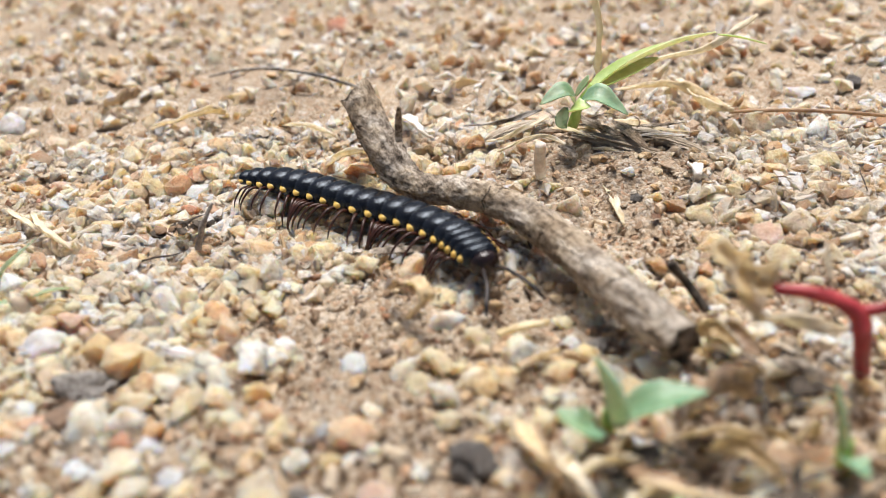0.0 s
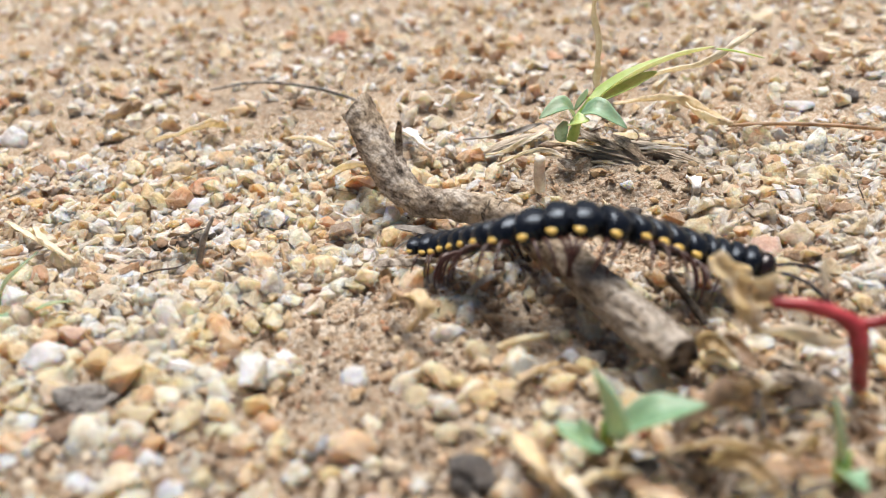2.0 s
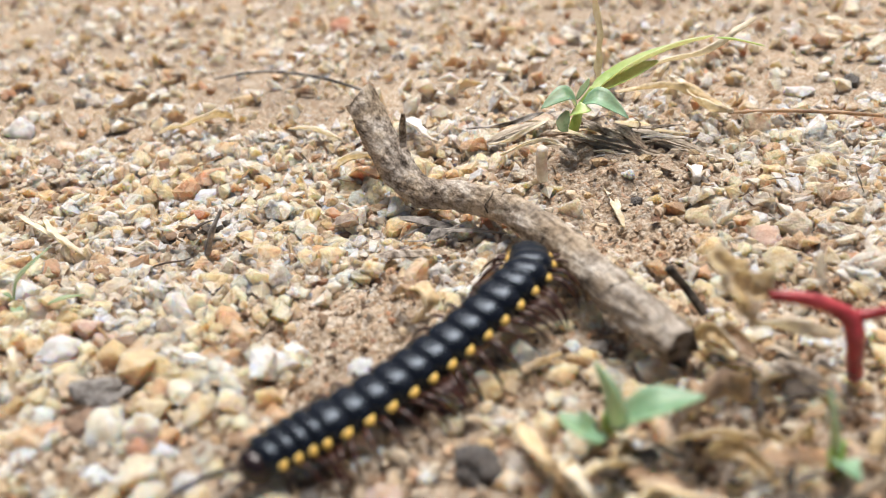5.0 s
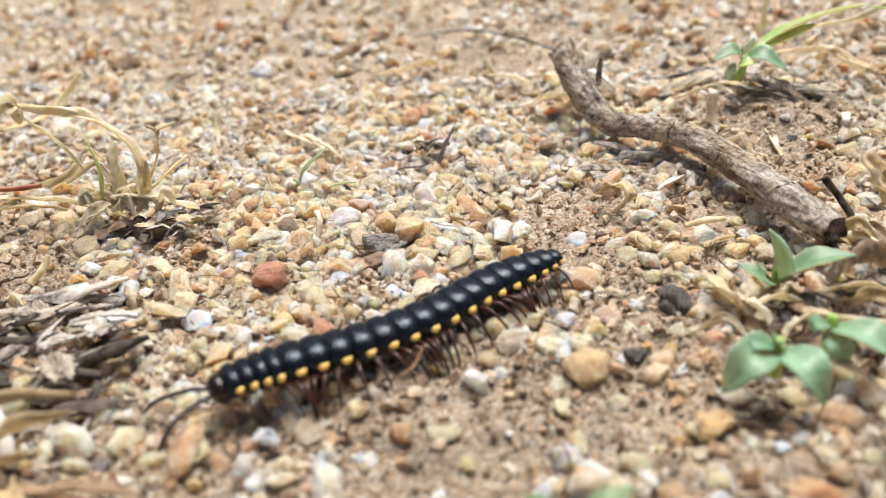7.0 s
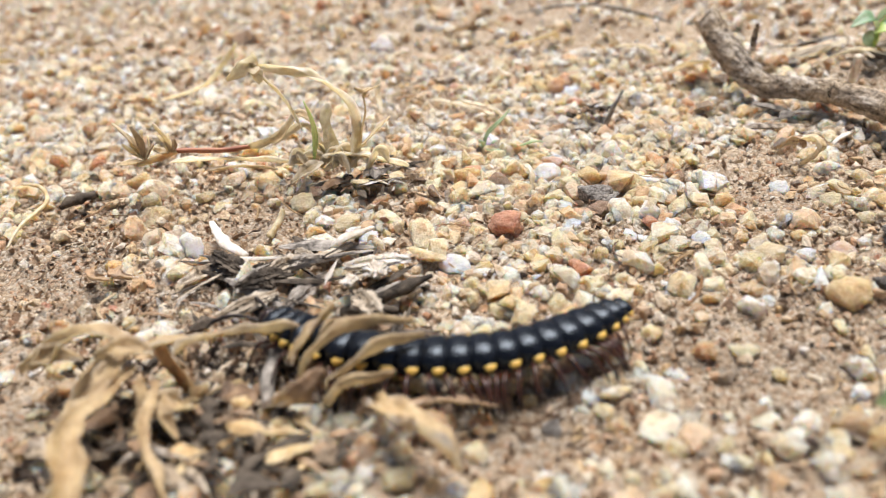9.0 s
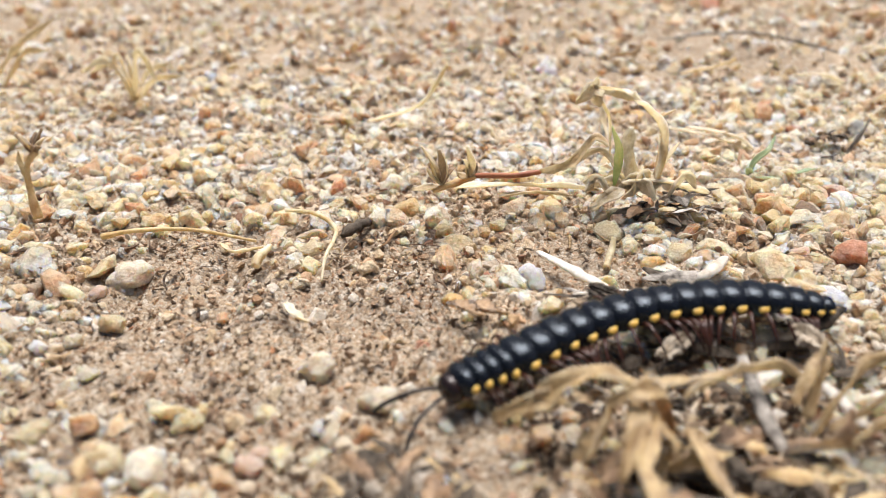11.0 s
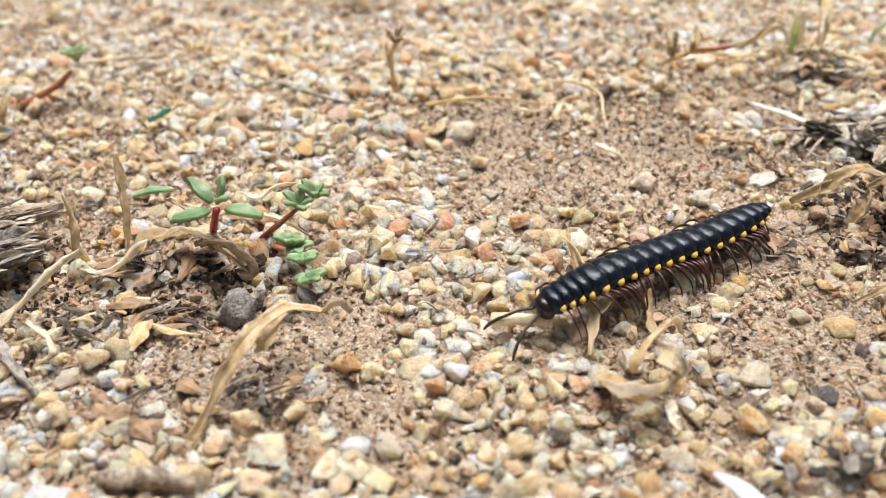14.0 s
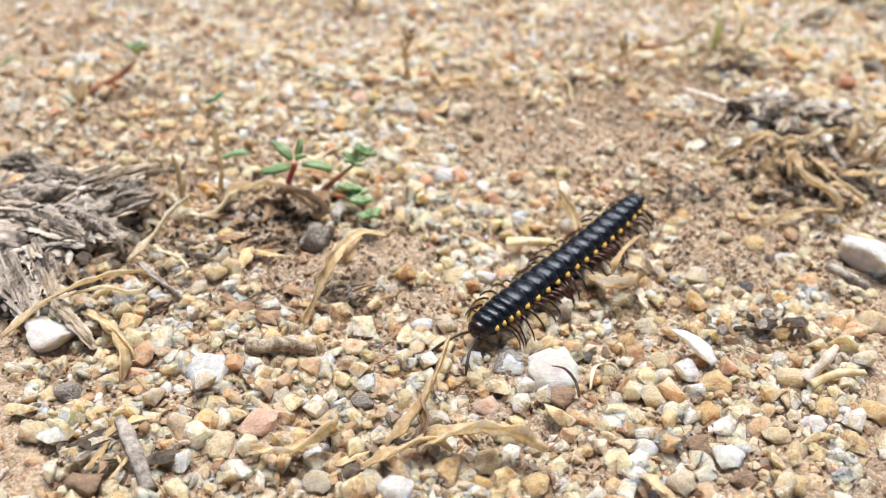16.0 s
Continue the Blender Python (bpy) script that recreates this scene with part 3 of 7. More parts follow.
lone_strap("dry_leaf", "dark curled dead leaf on gravel", "dry leaf", [(-5.04, 11.57, 0.20), (-4.57, 11.18, 0.40), (-4.60, 11.97, 0.30)], 0.1, brown_leaf_mat, 50, group="dry leaves")
lone_strap("dry_leaf", "pale dry leaf beside the twig", "dry leaf", [(-1.53, 9.18, 0.15), (-1.31, 9.06, 0.30), (-1.05, 9.02, 0.35), (-0.98, 9.34, 0.20)], 0.08, tan_mat, 40, group="dry leaves")
lone_strap("dry_leaf", "thin pale dry leaf on gravel", "dry leaf", [(-2.39, 10.56, 0.15), (-1.94, 10.13, 0.30), (-1.58, 10.01, 0.20)], 0.05, straw_mat, 60, group="dry leaves")
lone_strap("dry_leaf", "bleached dry leaf behind the twig", "dry leaf", [(-0.75, 10.34, 0.30), (-0.52, 9.51, 0.40), (-0.37, 9.63, 0.25)], 0.07, pale_wood_mat, 60, group="dry leaves")
lone_strap("dry_straw", "pale dry straw on gravel", "straw", [(-4.86, 8.38, 0.10), (-4.28, 7.81, 0.15), (-3.74, 7.44, 0.10)], 0.035, straw_mat, 30)
splinter_heap("dark_debris", "dark rotten crumbs of wood on gravel", "debris", (-2.70, 7.66, 0.04), 0.24, 0.2, 0.2, 22, 0.22, [dark_wood_mat, dark_wood_mat, brown_leaf_mat], 17, 40, 2.5)
lone_stick("dark_debris", "thin grey stub stuck in gravel", "debris", [(-2.52, 7.41, 0.05), (-2.42, 7.38, 0.30), (-2.31, 7.44, 0.50)], [0.03, 0.03, 0.015], grey_wood_mat, 0.4)

# ---- by the near end of the twig ----
lone_stick("thin_stick", "thin dark broken stick leaning by the twig", "stick", [(1.87, 5.89, 0.12), (1.75, 6.03, 0.28), (1.61, 6.08, 0.45)], [0.035, 0.035, 0.04], dark_wood_mat, 0.25)
lone_strap("curled_leaf", "small curled brown dead leaf on grit", "dry leaf", [(-0.55, 6.38, 0.15), (-0.35, 6.04, 0.35), (-0.30, 5.91, 0.30), (-0.44, 6.02, 0.08)], 0.07, tan_mat, 70, 0.5)
lone_strap("curled_leaf", "dark curled brown leaf scrap on grit", "dry leaf", [(-0.59, 6.43, 0.10), (-0.47, 6.18, 0.30), (-0.37, 6.17, 0.20)], 0.09, brown_leaf_mat, 50, 0.5)
lone_stick("straw_piece", "pale straw piece on gravel", "straw", [(0.27, 5.72, 0.08), (0.47, 5.76, 0.12), (0.67, 5.85, 0.10)], [0.03, 0.035, 0.025], straw_mat, 0.3)
lone_strap("straw_piece", "tan straw piece on gravel", "straw", [(0.41, 5.28, 0.08), (0.54, 5.33, 0.12), (0.72, 5.46, 0.10)], 0.04, tan_mat, 60)
lone_strap("straw_piece", "tan straw sliver on soil", "straw", [(0.43, 5.26, 0.10), (0.64, 5.34, 0.12)], 0.03, tan_mat, 40)
lone_strap("straw_piece", "short pale straw under the twig", "straw", [(0.05, 6.52, 0.10), (0.21, 6.67, 0.15), (0.42, 6.93, 0.12)], 0.035, pale_wood_mat, 40)
splinter_heap("bark_crumbs", "crumbled grey bark under the twig", "bark", (-0.13, 7.33, 0.00), 0.55, 0.5, 0.14, 9, 0.7, [grey_wood_mat, bark_mat], 8, 20)
lone_strap("dead_leaf", "folded brown dead leaf by the seedling", "dry leaf", [(1.41, 4.57, 0.15), (1.54, 4.53, 0.35), (1.68, 4.57, 0.40), (1.85, 4.65, 0.25)], 0.15, brown_leaf_mat, 60, 0.6)
lone_stick("straw_piece", "pale straw at the twig's broken end", "straw", [(1.61, 5.49, 0.12), (1.78, 5.39, 0.15), (1.96, 5.31, 0.12)], [0.05, 0.06, 0.04], straw_mat, 0.35)

red = at_base("red_stemmed_weed", "dying weed with bright red stem and tan withered leaf", "weed", (2.75, 5.19, 0.05))
add_stem(red, [(2.74, 5.16, 0.05), (2.63, 5.00, 0.41), (2.57, 5.05, 0.61), (2.34, 5.10, 0.72), (2.07, 5.15, 0.74)], [0.055, 0.06, 0.065, 0.05, 0.035], red_stem_mat)
add_stem(red, [(2.57, 5.05, 0.61), (2.68, 5.05, 0.62), (2.84, 5.00, 0.69)], [0.045, 0.04, 0.03], red_stem_mat, "side_stem")
add_leaf(red, [(2.02, 5.20, 0.50), (1.87, 5.20, 0.68), (1.78, 5.25, 0.87), (1.70, 5.30, 1.02)], 0.2, tan_mat, "dry_leaf", 0.5, 40, 0.3, 0.016, "withered tan leaf")
add_leaf(red, [(2.08, 5.15, 0.72), (1.97, 5.20, 0.81), (1.85, 5.20, 0.92)], 0.13, tan_mat, "dry_leaf", 0.5, 80, 0.3)
add_strap(red, [(1.97, 5.20, 0.48), (2.21, 5.15, 0.49), (2.57, 5.10, 0.45)], 0.06, straw_mat, "dry_leaf")
add_leaf(red, [(2.40, 5.10, 0.81), (2.37, 5.15, 0.94), (2.39, 5.20, 1.04)], 0.04, straw_mat, "dry_leaf")


def seedling(label, base, leaves, width, mat, face=15):
    ob = at_base("seedling", label, "seedling", base, "green seedlings")
    b = Vector(base)
    add_stem(ob, [b - Vector((0, 0, 0.2)), b + Vector((0, 0, 0.05)), b + Vector((0, 0, 0.12))], [0.05, 0.05, 0.04], lime_mat)
    for pts, w in leaves:
        add_leaf(ob, pts, width * w * 0.9, mat, "leaf", 0.34, 14, 0.04, 0.014, turn=-face if pts[-1][0] > pts[0][0] else face)
    return ob


seedling("green seedling with three pointed leaves beside the twig", (0.94, 4.58, 0.12),
         [([(0.94, 4.56, 0.15), (0.92, 4.55, 0.37), (0.86, 4.70, 0.57)], 1.35), ([(0.99, 4.59, 0.15), (1.18, 4.40, 0.42), (1.50, 4.40, 0.49)], 1.1), ([(0.89, 4.54, 0.15), (0.74, 4.36, 0.30), (0.61, 4.46, 0.35)], 0.9)], 0.16, blue_green_mat, 32)
seedling("green seedling with broad drooping leaves among straw", (0.72, 3.23, 0.30),
         [([(0.69, 3.23, 0.32), (0.48, 2.97, 0.40), (0.30, 2.91, 0.15)], 1.15), ([(0.72, 3.22, 0.32), (0.87, 2.93, 0.38), (0.99, 2.87, 0.12)], 1.15), ([(0.71, 3.24, 0.35), (0.55, 3.13, 0.45), (0.40, 3.12, 0.40)], 0.7), ([(0.72, 3.21, 0.35), (0.68, 3.17, 0.45), (0.65, 3.13, 0.50)], 0.5)], 0.14, blue_green_mat)
seedling("green seedling with a long leaf among straw", (1.15, 3.57, 0.30),
         [([(1.16, 3.56, 0.32), (1.33, 3.29, 0.42), (1.61, 3.21, 0.25)], 1.2), ([(1.15, 3.54, 0.30), (1.15, 3.31, 0.32), (1.22, 3.33, 0.15)], 0.9), ([(1.13, 3.54, 0.35), (1.00, 3.40, 0.45), (0.96, 3.41, 0.40)], 0.6)], 0.13, blue_green_mat)
low = seedling("low green seedling with a magenta bud", (-0.69, 1.51, 0.20),
               [([(-0.70, 1.46, 0.25), (-0.91, 1.40, 0.40), (-1.05, 1.48, 0.30)], 0.8), ([(-0.68, 1.47, 0.25), (-0.51, 1.46, 0.42), (-0.35, 1.60, 0.45)], 0.9)], 0.13, green_mat)
add_leaf(low, [(-0.75, 1.37, 0.20), (-0.72, 1.18, 0.20), (-0.65, 1.11, 0.10)], 0.045, plum_mat, "bud", 0.5, 40, 0.2, 0.03, "magenta folded bud")
for k, (a, b, c, w) in enumerate([((0.34, 4.61, 0.15), (0.47, 4.21, 0.20), (0.66, 3.97, 0.12), 0.06), ((0.63, 3.97, 0.15), (0.81, 4.07, 0.25), (1.09, 4.20, 0.15), 0.05), ((1.02, 3.99, 0.20), (1.51, 3.72, 0.25), (1.99, 3.67, 0.20), 0.05),
                                   ((0.57, 4.35, 0.12), (0.69, 3.90, 0.25), (0.77, 3.82, 0.15), 0.05), ((1.18, 3.34, 0.15), (1.27, 3.12, 0.20), (1.33, 3.10, 0.10), 0.045), ((1.30, 2.63, 0.20), (1.44, 2.69, 0.30), (1.63, 2.91, 0.25), 0.08),
                                   ((1.26, 4.41, 0.10), (1.56, 4.40, 0.20), (1.89, 4.44, 0.10), 0.05), ((0.87, 3.74, 0.10), (1.00, 3.84, 0.20), (1.20, 4.04, 0.12), 0.05)]):
    lone_strap("dry_straw", "bent dry straw among the seedlings", "dry grass", [a, b, c], w, straw_mat if k % 2 else tan_mat, 90, 0.4, "straw round the seedlings")

seedling("green seedling with upright leaves beside the red stem", (2.28, 4.25, 0.12),
         [([(2.26, 4.27, 0.12), (2.22, 4.27, 0.36), (2.2, 4.33, 0.58)], 0.8), ([(2.28, 4.2, 0.12), (2.24, 4.05, 0.24), (2.3, 3.95, 0.2)], 0.7)], 0.14, blue_green_mat, 8)
seedling("broad green seedling leaf low over the gravel", (1.45, 2.25, 0.15), [([(1.4, 2.22, 0.2), (1.6, 2.25, 0.46), (1.95, 2.4, 0.5)], 1.2), ([(1.48, 2.2, 0.2), (1.62, 2.05, 0.4), (1.85, 2.0, 0.42)], 0.9)], 0.15, green_mat, 25)
lone_stick("bleached_stub", "thick bleached stub of dead wood on soil", "wood", [(1.55, 2.95, 0.12), (1.5, 2.7, 0.26), (1.43, 2.45, 0.3)], [0.08, 0.1, 0.09], pale_wood_mat, 0.4, flat=0.8)
straw_rng = random.Random(5)
for k in range(34):
    x, y = straw_rng.uniform(0.55, 2.7), straw_rng.uniform(3.3, 4.35)
    if k > 22:
        x, y = straw_rng.uniform(1.6, 2.7), straw_rng.uniform(4.6, 5.5)
    a, ln = straw_rng.uniform(0, math.pi), straw_rng.uniform(0.2, 0.5)
    z = ground_z(x, y) + 0.06
    lone_strap("dry_straw", "short crumpled dry straw heaped by the seedlings", "dry grass", [(x, y, z), (x + ln * math.cos(a) * 0.5, y + ln * math.sin(a) * 0.5, z + straw_rng.uniform(0.02, 0.2)), (x + ln * math.cos(a), y + ln * math.sin(a), z + 0.02)], straw_rng.uniform(0.025, 0.06), (tan_mat, straw_mat, brown_leaf_mat, tan_mat)[k % 4], 110, 0.5, "straw round the seedlings")
splinter_heap("root_litter", "dark brown root bits and crumbs by the seedlings", "leaf litter", (1.7, 4.0, 0.02), 1.0, 0.5, 0.1, 50, 0.35, [dark_wood_mat, brown_leaf_mat, dark_wood_mat, bark_mat], 97, 12, 2.2)
splinter_heap("root_litter", "dark brown root bits under the red stem", "leaf litter", (2.2, 5.1, 0.02), 0.6, 0.4, 0.1, 30, 0.3, [dark_wood_mat, brown_leaf_mat, dark_wood_mat, bark_mat], 98, 12, 2.2)

sprig = at_base("grass_sprig", "small green grass sprig in gravel", "grass", (-4.04, 6.56, 0.05))
for pts, w in (([(-4.04, 6.56, 0.05), (-3.98, 6.59, 0.25), (-3.84, 6.58, 0.40), (-3.70, 6.82, 0.50)], 0.045), ([(-3.58, 6.32, 0.20), (-3.41, 6.32, 0.25), (-3.30, 6.45, 0.20)], 0.04), ([(-4.04, 6.56, 0.05), (-4.05, 6.55, 0.15), (-4.09, 6.53, 0.20)], 0.05), ([(-4.03, 6.56, 0.05), (-3.85, 6.29, 0.15), (-3.78, 6.32, 0.10)], 0.05)):
    add_leaf(sprig, pts, w, green_mat, "blade", 0.3, 20)

# ---- the dry grass clump with an arched blade ----
clump = at_base("dry_grass_clump", "withered straw-coloured grass clump with an arched blade", "dry grass", (-5.64, 5.50, 0.30))
add_strap(clump, [(-5.41, 5.5, 0.3), (-5.34, 5.5, 0.68), (-5.33, 5.48, 0.91), (-5.45, 5.45, 1.14), (-5.64, 5.4, 1.32), (-5.85, 5.25, 1.49), (-6.08, 5.05, 1.61), (-6.26, 4.95, 1.67)], 0.06, gold_mat, "arched_blade", 0.9, 300, n=44)
add_strap(clump, [(-6.16, 4.98, 1.65), (-6.3, 4.88, 1.67), (-6.42, 4.72, 1.58)], 0.085, gold_mat, "frayed_tip", 0.7, 60, turn=50)
add_strap(clump, [(-6.28, 4.93, 1.65), (-6.21, 4.92, 1.57), (-6.14, 4.92, 1.48)], 0.06, gold_mat, "frayed_tip", 0.7, 80, turn=40)
add_strap(clump, [(-6.17, 4.95, 1.57), (-6.02, 5.1, 1.3), (-5.96, 5.3, 1.01), (-5.93, 5.4, 0.8)], 0.022, gold_mat, "thread", 0.4, 160)
add_strap(clump, [(-5.66, 5.55, 0.3), (-5.71, 5.62, 0.75), (-5.67, 5.7, 1.0)], 0.075, straw_mat, "blade", 0.5, 60)
add_strap(clump, [(-5.4, 5.55, 0.3), (-5.3, 5.55, 0.76), (-5.4, 5.5, 0.99)], 0.06, gold_mat, "blade", 0.6, 70)
add_strap(clump, [(-5.88, 5.7, 0.76), (-6.04, 5.72, 0.87), (-6.16, 5.7, 0.74), (-6.29, 5.65, 0.62), (-6.52, 5.6, 0.55), (-6.72, 5.6, 0.52)], 0.05, tan_mat, "drooping_blade", 0.6, 120, n=30)
add_strap(clump, [(-5.75, 5.6, 0.4), (-5.95, 5.72, 0.72), (-6.16, 5.75, 0.66), (-6.4, 5.7, 0.5)], 0.035, straw_mat, "drooping_blade", 0.6, 120)
add_leaf(clump, [(-5.85, 5.45, 0.42), (-5.81, 5.5, 0.67), (-5.82, 5.5, 0.85), (-5.92, 5.55, 1.08)], 0.06, lime_mat, "blade", 0.3, 10, label="last green blade")
add_stem(clump, [(-6.64, 5.6, 0.52), (-6.9, 5.5, 0.52), (-7.16, 5.4, 0.56), (-7.4, 5.24, 0.62)], [0.03, 0.032, 0.032, 0.03], rust_stem_mat, "runner", "reddish creeping stem")
for root, tips in (((-7.71, 5.15, 0.55), ((-7.91, 5.0, 1.04), (-7.83, 5.1, 0.88), (-7.73, 5.05, 0.98), (-7.69, 5.2, 0.89), (-7.66, 5.25, 0.8), (-7.58, 5.2, 0.72), (-8.02, 5.1, 0.52), (-7.86, 5.0, 0.8))),
                   ((-7.42, 5.2, 0.62), ((-7.45, 5.0, 1.03), (-7.39, 5.2, 0.84), (-7.34, 5.2, 0.78), (-7.55, 5.1, 0.7), (-7.48, 5.1, 0.86)))):
    for k, tip in enumerate(tips):
        r, q = Vector(root), Vector(tip)
        add_leaf(clump, [r, (r + q) / 2 + Vector((0.03 * (-1) ** k, 0.02, -0.02)), q], 0.042, (tan_mat, gold_mat, brown_leaf_mat)[k % 3], "bud_scale", 0.6, 40, 0.4, n=9)
add_stem(clump, [(-7.36, 5.24, 0.62), (-7.55, 5.2, 0.56), (-7.8, 5.12, 0.5)], [0.035, 0.04, 0.025], tan_mat, "bud_stem")
add_strap(clump, [(-7.57, 5.47, 0.38), (-7.2, 5.5, 0.4), (-6.81, 5.5, 0.4), (-6.39, 5.5, 0.38), (-6.0, 5.5, 0.34)], 0.045, gold_mat, "dead_blade", 0.5, 60, n=30)
add_strap(clump, [(-7.1, 5.42, 0.3), (-6.7, 5.44, 0.34), (-6.3, 5.45, 0.3)], 0.035, tan_mat, "dead_blade", 0.5, 60)
add_strap(clump, [(-5.7, 5.5, 0.46), (-5.34, 5.5, 0.44), (-5.04, 5.5, 0.36), (-4.8, 5.54, 0.28)], 0.07, gold_mat, "dead_blade", 0.6, 40)
add_strap(clump, [(-5.42, 5.6, 0.42), (-5.23, 5.8, 0.57), (-5.06, 6.0, 0.71)], 0.035, gold_mat, "dead_blade", 0.5, 40)
add_stem(clump, [(-5.39, 5.6, 0.5), (-5.31, 5.85, 0.8), (-5.33, 5.95, 0.98)], [0.018, 0.011, 0.011], tan_mat, "seed_stem")
for tip in ((-5.26, 6.0, 1.06), (-5.42, 5.92, 1.09), (-5.14, 6.0, 1.09)):
    add_leaf(clump, [(-5.33, 5.95, 0.94), (-5.31, 5.96, 1.02), tip], 0.022, tan_mat, "seed_husk", 0.5, 60, 0.5, n=8)
add_leaf(clump, [(-5.74, 5.42, 0.38), (-5.88, 5.35, 0.32), (-6.11, 5.3, 0.2)], 0.08, straw_mat, "dead_blade", 0.5, 40, 0.4)
for pts in ([(-5.76, 5.5, 0.42), (-5.6, 5.45, 0.42), (-5.46, 5.4, 0.36)], [(-5.56, 5.55, 0.53), (-5.6, 5.5, 0.42), (-5.75, 5.4, 0.32)], [(-6.16, 5.5, 0.32), (-5.92, 5.5, 0.44), (-5.66, 5.5, 0.38)], [(-5.62, 5.48, 0.3), (-5.52, 5.42, 0.45), (-5.44, 5.3, 0.3)]):
    add_strap(clump, pts, 0.06, straw_mat, "frayed_sheath", 0.7, 120)
clump_rng = random.Random(8)
for k in range(9):
    x, y = -5.6 + clump_rng.uniform(-0.35, 0.4), 5.45 + clump_rng.uniform(-0.1, 0.15)
    a = clump_rng.uniform(-0.6, 0.6)
    d = Vector((math.cos(a), math.sin(a), 0)) * clump_rng.choice((-0.28, 0.28))
    p = Vector((x, y, 0.28))
    add_strap(clump, [p, p + d * 0.5 + Vector((0, 0, clump_rng.uniform(0.12, 0.3))), p + d + Vector((0, 0, clump_rng.uniform(0.0, 0.15)))], clump_rng.uniform(0.04, 0.07), (gold_mat, straw_mat, gold_mat)[k % 3], "crumpled_sheath", 0.8, 140)
# Dark splinters take the place of shade in the cavity below the blades.
splinter_heap("root_crumbs", "dark splinters standing for the shaded hollow under dry grass", "debris", (-5.35, 5.35, 0.06), 0.4, 0.2, 0.14, 26, 0.3, [dark_wood_mat, brown_leaf_mat, dark_wood_mat], 14, 10, 2.0)
splinter_heap("root_crumbs", "pale crumbled root stock at the foot of dry grass", "debris", (-5.05, 5.32, 0.12), 0.25, 0.18, 0.22, 16, 0.26, [pale_wood_mat, grey_wood_mat, straw_mat, dark_wood_mat], 13, 10, 2.0)
splinter_heap("root_crumbs", "dark crumbled root stock under dry grass", "debris", (-5.06, 5.58, 0.10), 0.35, 0.25, 0.25, 10, 0.4, [grey_wood_mat, dark_wood_mat, bark_mat], 12, 10)
lone_stick("pale_stub", "small pale bent root stub on soil", "root", [(-6.08, 4.27, 0.05), (-6.01, 4.44, 0.15), (-5.98, 4.52, 0.25)], [0.04, 0.035, 0.025], straw_mat)
for a, b, c in (((-4.45, 8.13, 0.15), (-4.02, 7.52, 0.25), (-3.74, 7.39, 0.10)), ((-5.59, 8.13, 0.50), (-5.61, 8.02, 0.30), (-5.55, 7.77, 0.10)), ((-3.48, 5.51, 0.30), (-3.42, 5.38, 0.25), (-3.42, 5.22, 0.10))):
    lone_strap("straw_piece", "pale dry straw standing in gravel", "straw", [a, b, c], 0.04, straw_mat, 50)

far_tuft = at_base("dry_grass_tuft", "thin dry grass tuft standing beyond bare soil", "dry grass", (-14.9, 9.6, 0.2))
for pts in ([(-14.9, 9.6, 0.1), (-14.6, 9.7, 0.55), (-14.3, 9.8, 0.9), (-13.7, 9.9, 1.3)], [(-14.9, 9.6, 0.1), (-14.95, 9.6, 0.7), (-14.75, 9.6, 1.3), (-14.7, 9.6, 1.9)], [(-14.6, 9.7, 0.3), (-14.2, 9.7, 0.8), (-13.8, 9.7, 0.85)], [(-14.9, 9.6, 0.1), (-15.2, 9.6, 0.8), (-15.4, 9.6, 1.2)]):
    add_strap(far_tuft, pts, 0.05, tan_mat, "blade", 0.5, 120)
far_tuft = at_base("dry_grass_tuft", "low golden dry grass tuft on gravel", "dry grass", (-12.4, 9.2, 0.2))
for k in range(7):
    a = 0.9 * k
    add_strap(far_tuft, [(-12.4, 9.2, 0.15), (-12.4 + 0.3 * math.cos(a), 9.2 + 0.2 * math.sin(a), 0.5 + 0.08 * k), (-12.4 + 0.75 * math.cos(a), 9.2 + 0.4 * math.sin(a), 0.6 + 0.1 * (k % 3))], 0.05, gold_mat, "blade", 0.5, 120)
lone_strap("dry_straw", "bent golden straw rising from gravel", "dry grass", [(-8.8, 8.0, 0.28), (-8.4, 8.05, 0.36), (-8.05, 8.1, 0.5), (-7.85, 8.3, 0.72), (-7.7, 8.5, 0.95)], 0.055, gold_mat, 60)

# ---- torn wood and withered leaves ----
splinter_heap("wood_splinters", "torn grey and bleached wood splinters on soil", "wood", (-5.61, 3.30, 0.02), 1.0, 0.65, 0.28, 40, 0.8, [grey_wood_mat, pale_fibre_mat, grey_wood_mat, pale_wood_mat, dark_wood_mat, dark_wood_mat, bark_mat], 21, 10, 1.4)
torn = at_base("torn_wood", "chunks of torn weathered wood, bleached and charred, on soil", "wood", (-5.6, 3.25, 0.05))
torn_rng = random.Random(3)
for n in range(15):
    x, y, z = -5.55 + torn_rng.gauss(0, 0.5), 3.25 + torn_rng.gauss(0, 0.3), torn_rng.uniform(0.12, 0.3)
    a, ln = radians(torn_rng.gauss(15, 45)), torn_rng.uniform(0.12, 0.32)
    d = Vector((math.cos(a), math.sin(a), torn_rng.gauss(0, 0.2))) * ln
    fibre_bundle(torn, Vector((x, y, z)) - d, Vector((x, y, z)) + d, torn_rng.uniform(0.05, 0.1), (pale_fibre_mat, fibre_mat, dark_wood_mat, pale_wood_mat)[n % 4], 200 + n, 0.02, 0.6)
lone_stick("dark_stick", "dark pointed broken stick on gravel", "stick", [(-4.74, 2.87, 0.15), (-4.47, 3.00, 0.22), (-4.23, 3.18, 0.25)], [0.06, 0.07, 0.02], dark_wood_mat, 0.4)
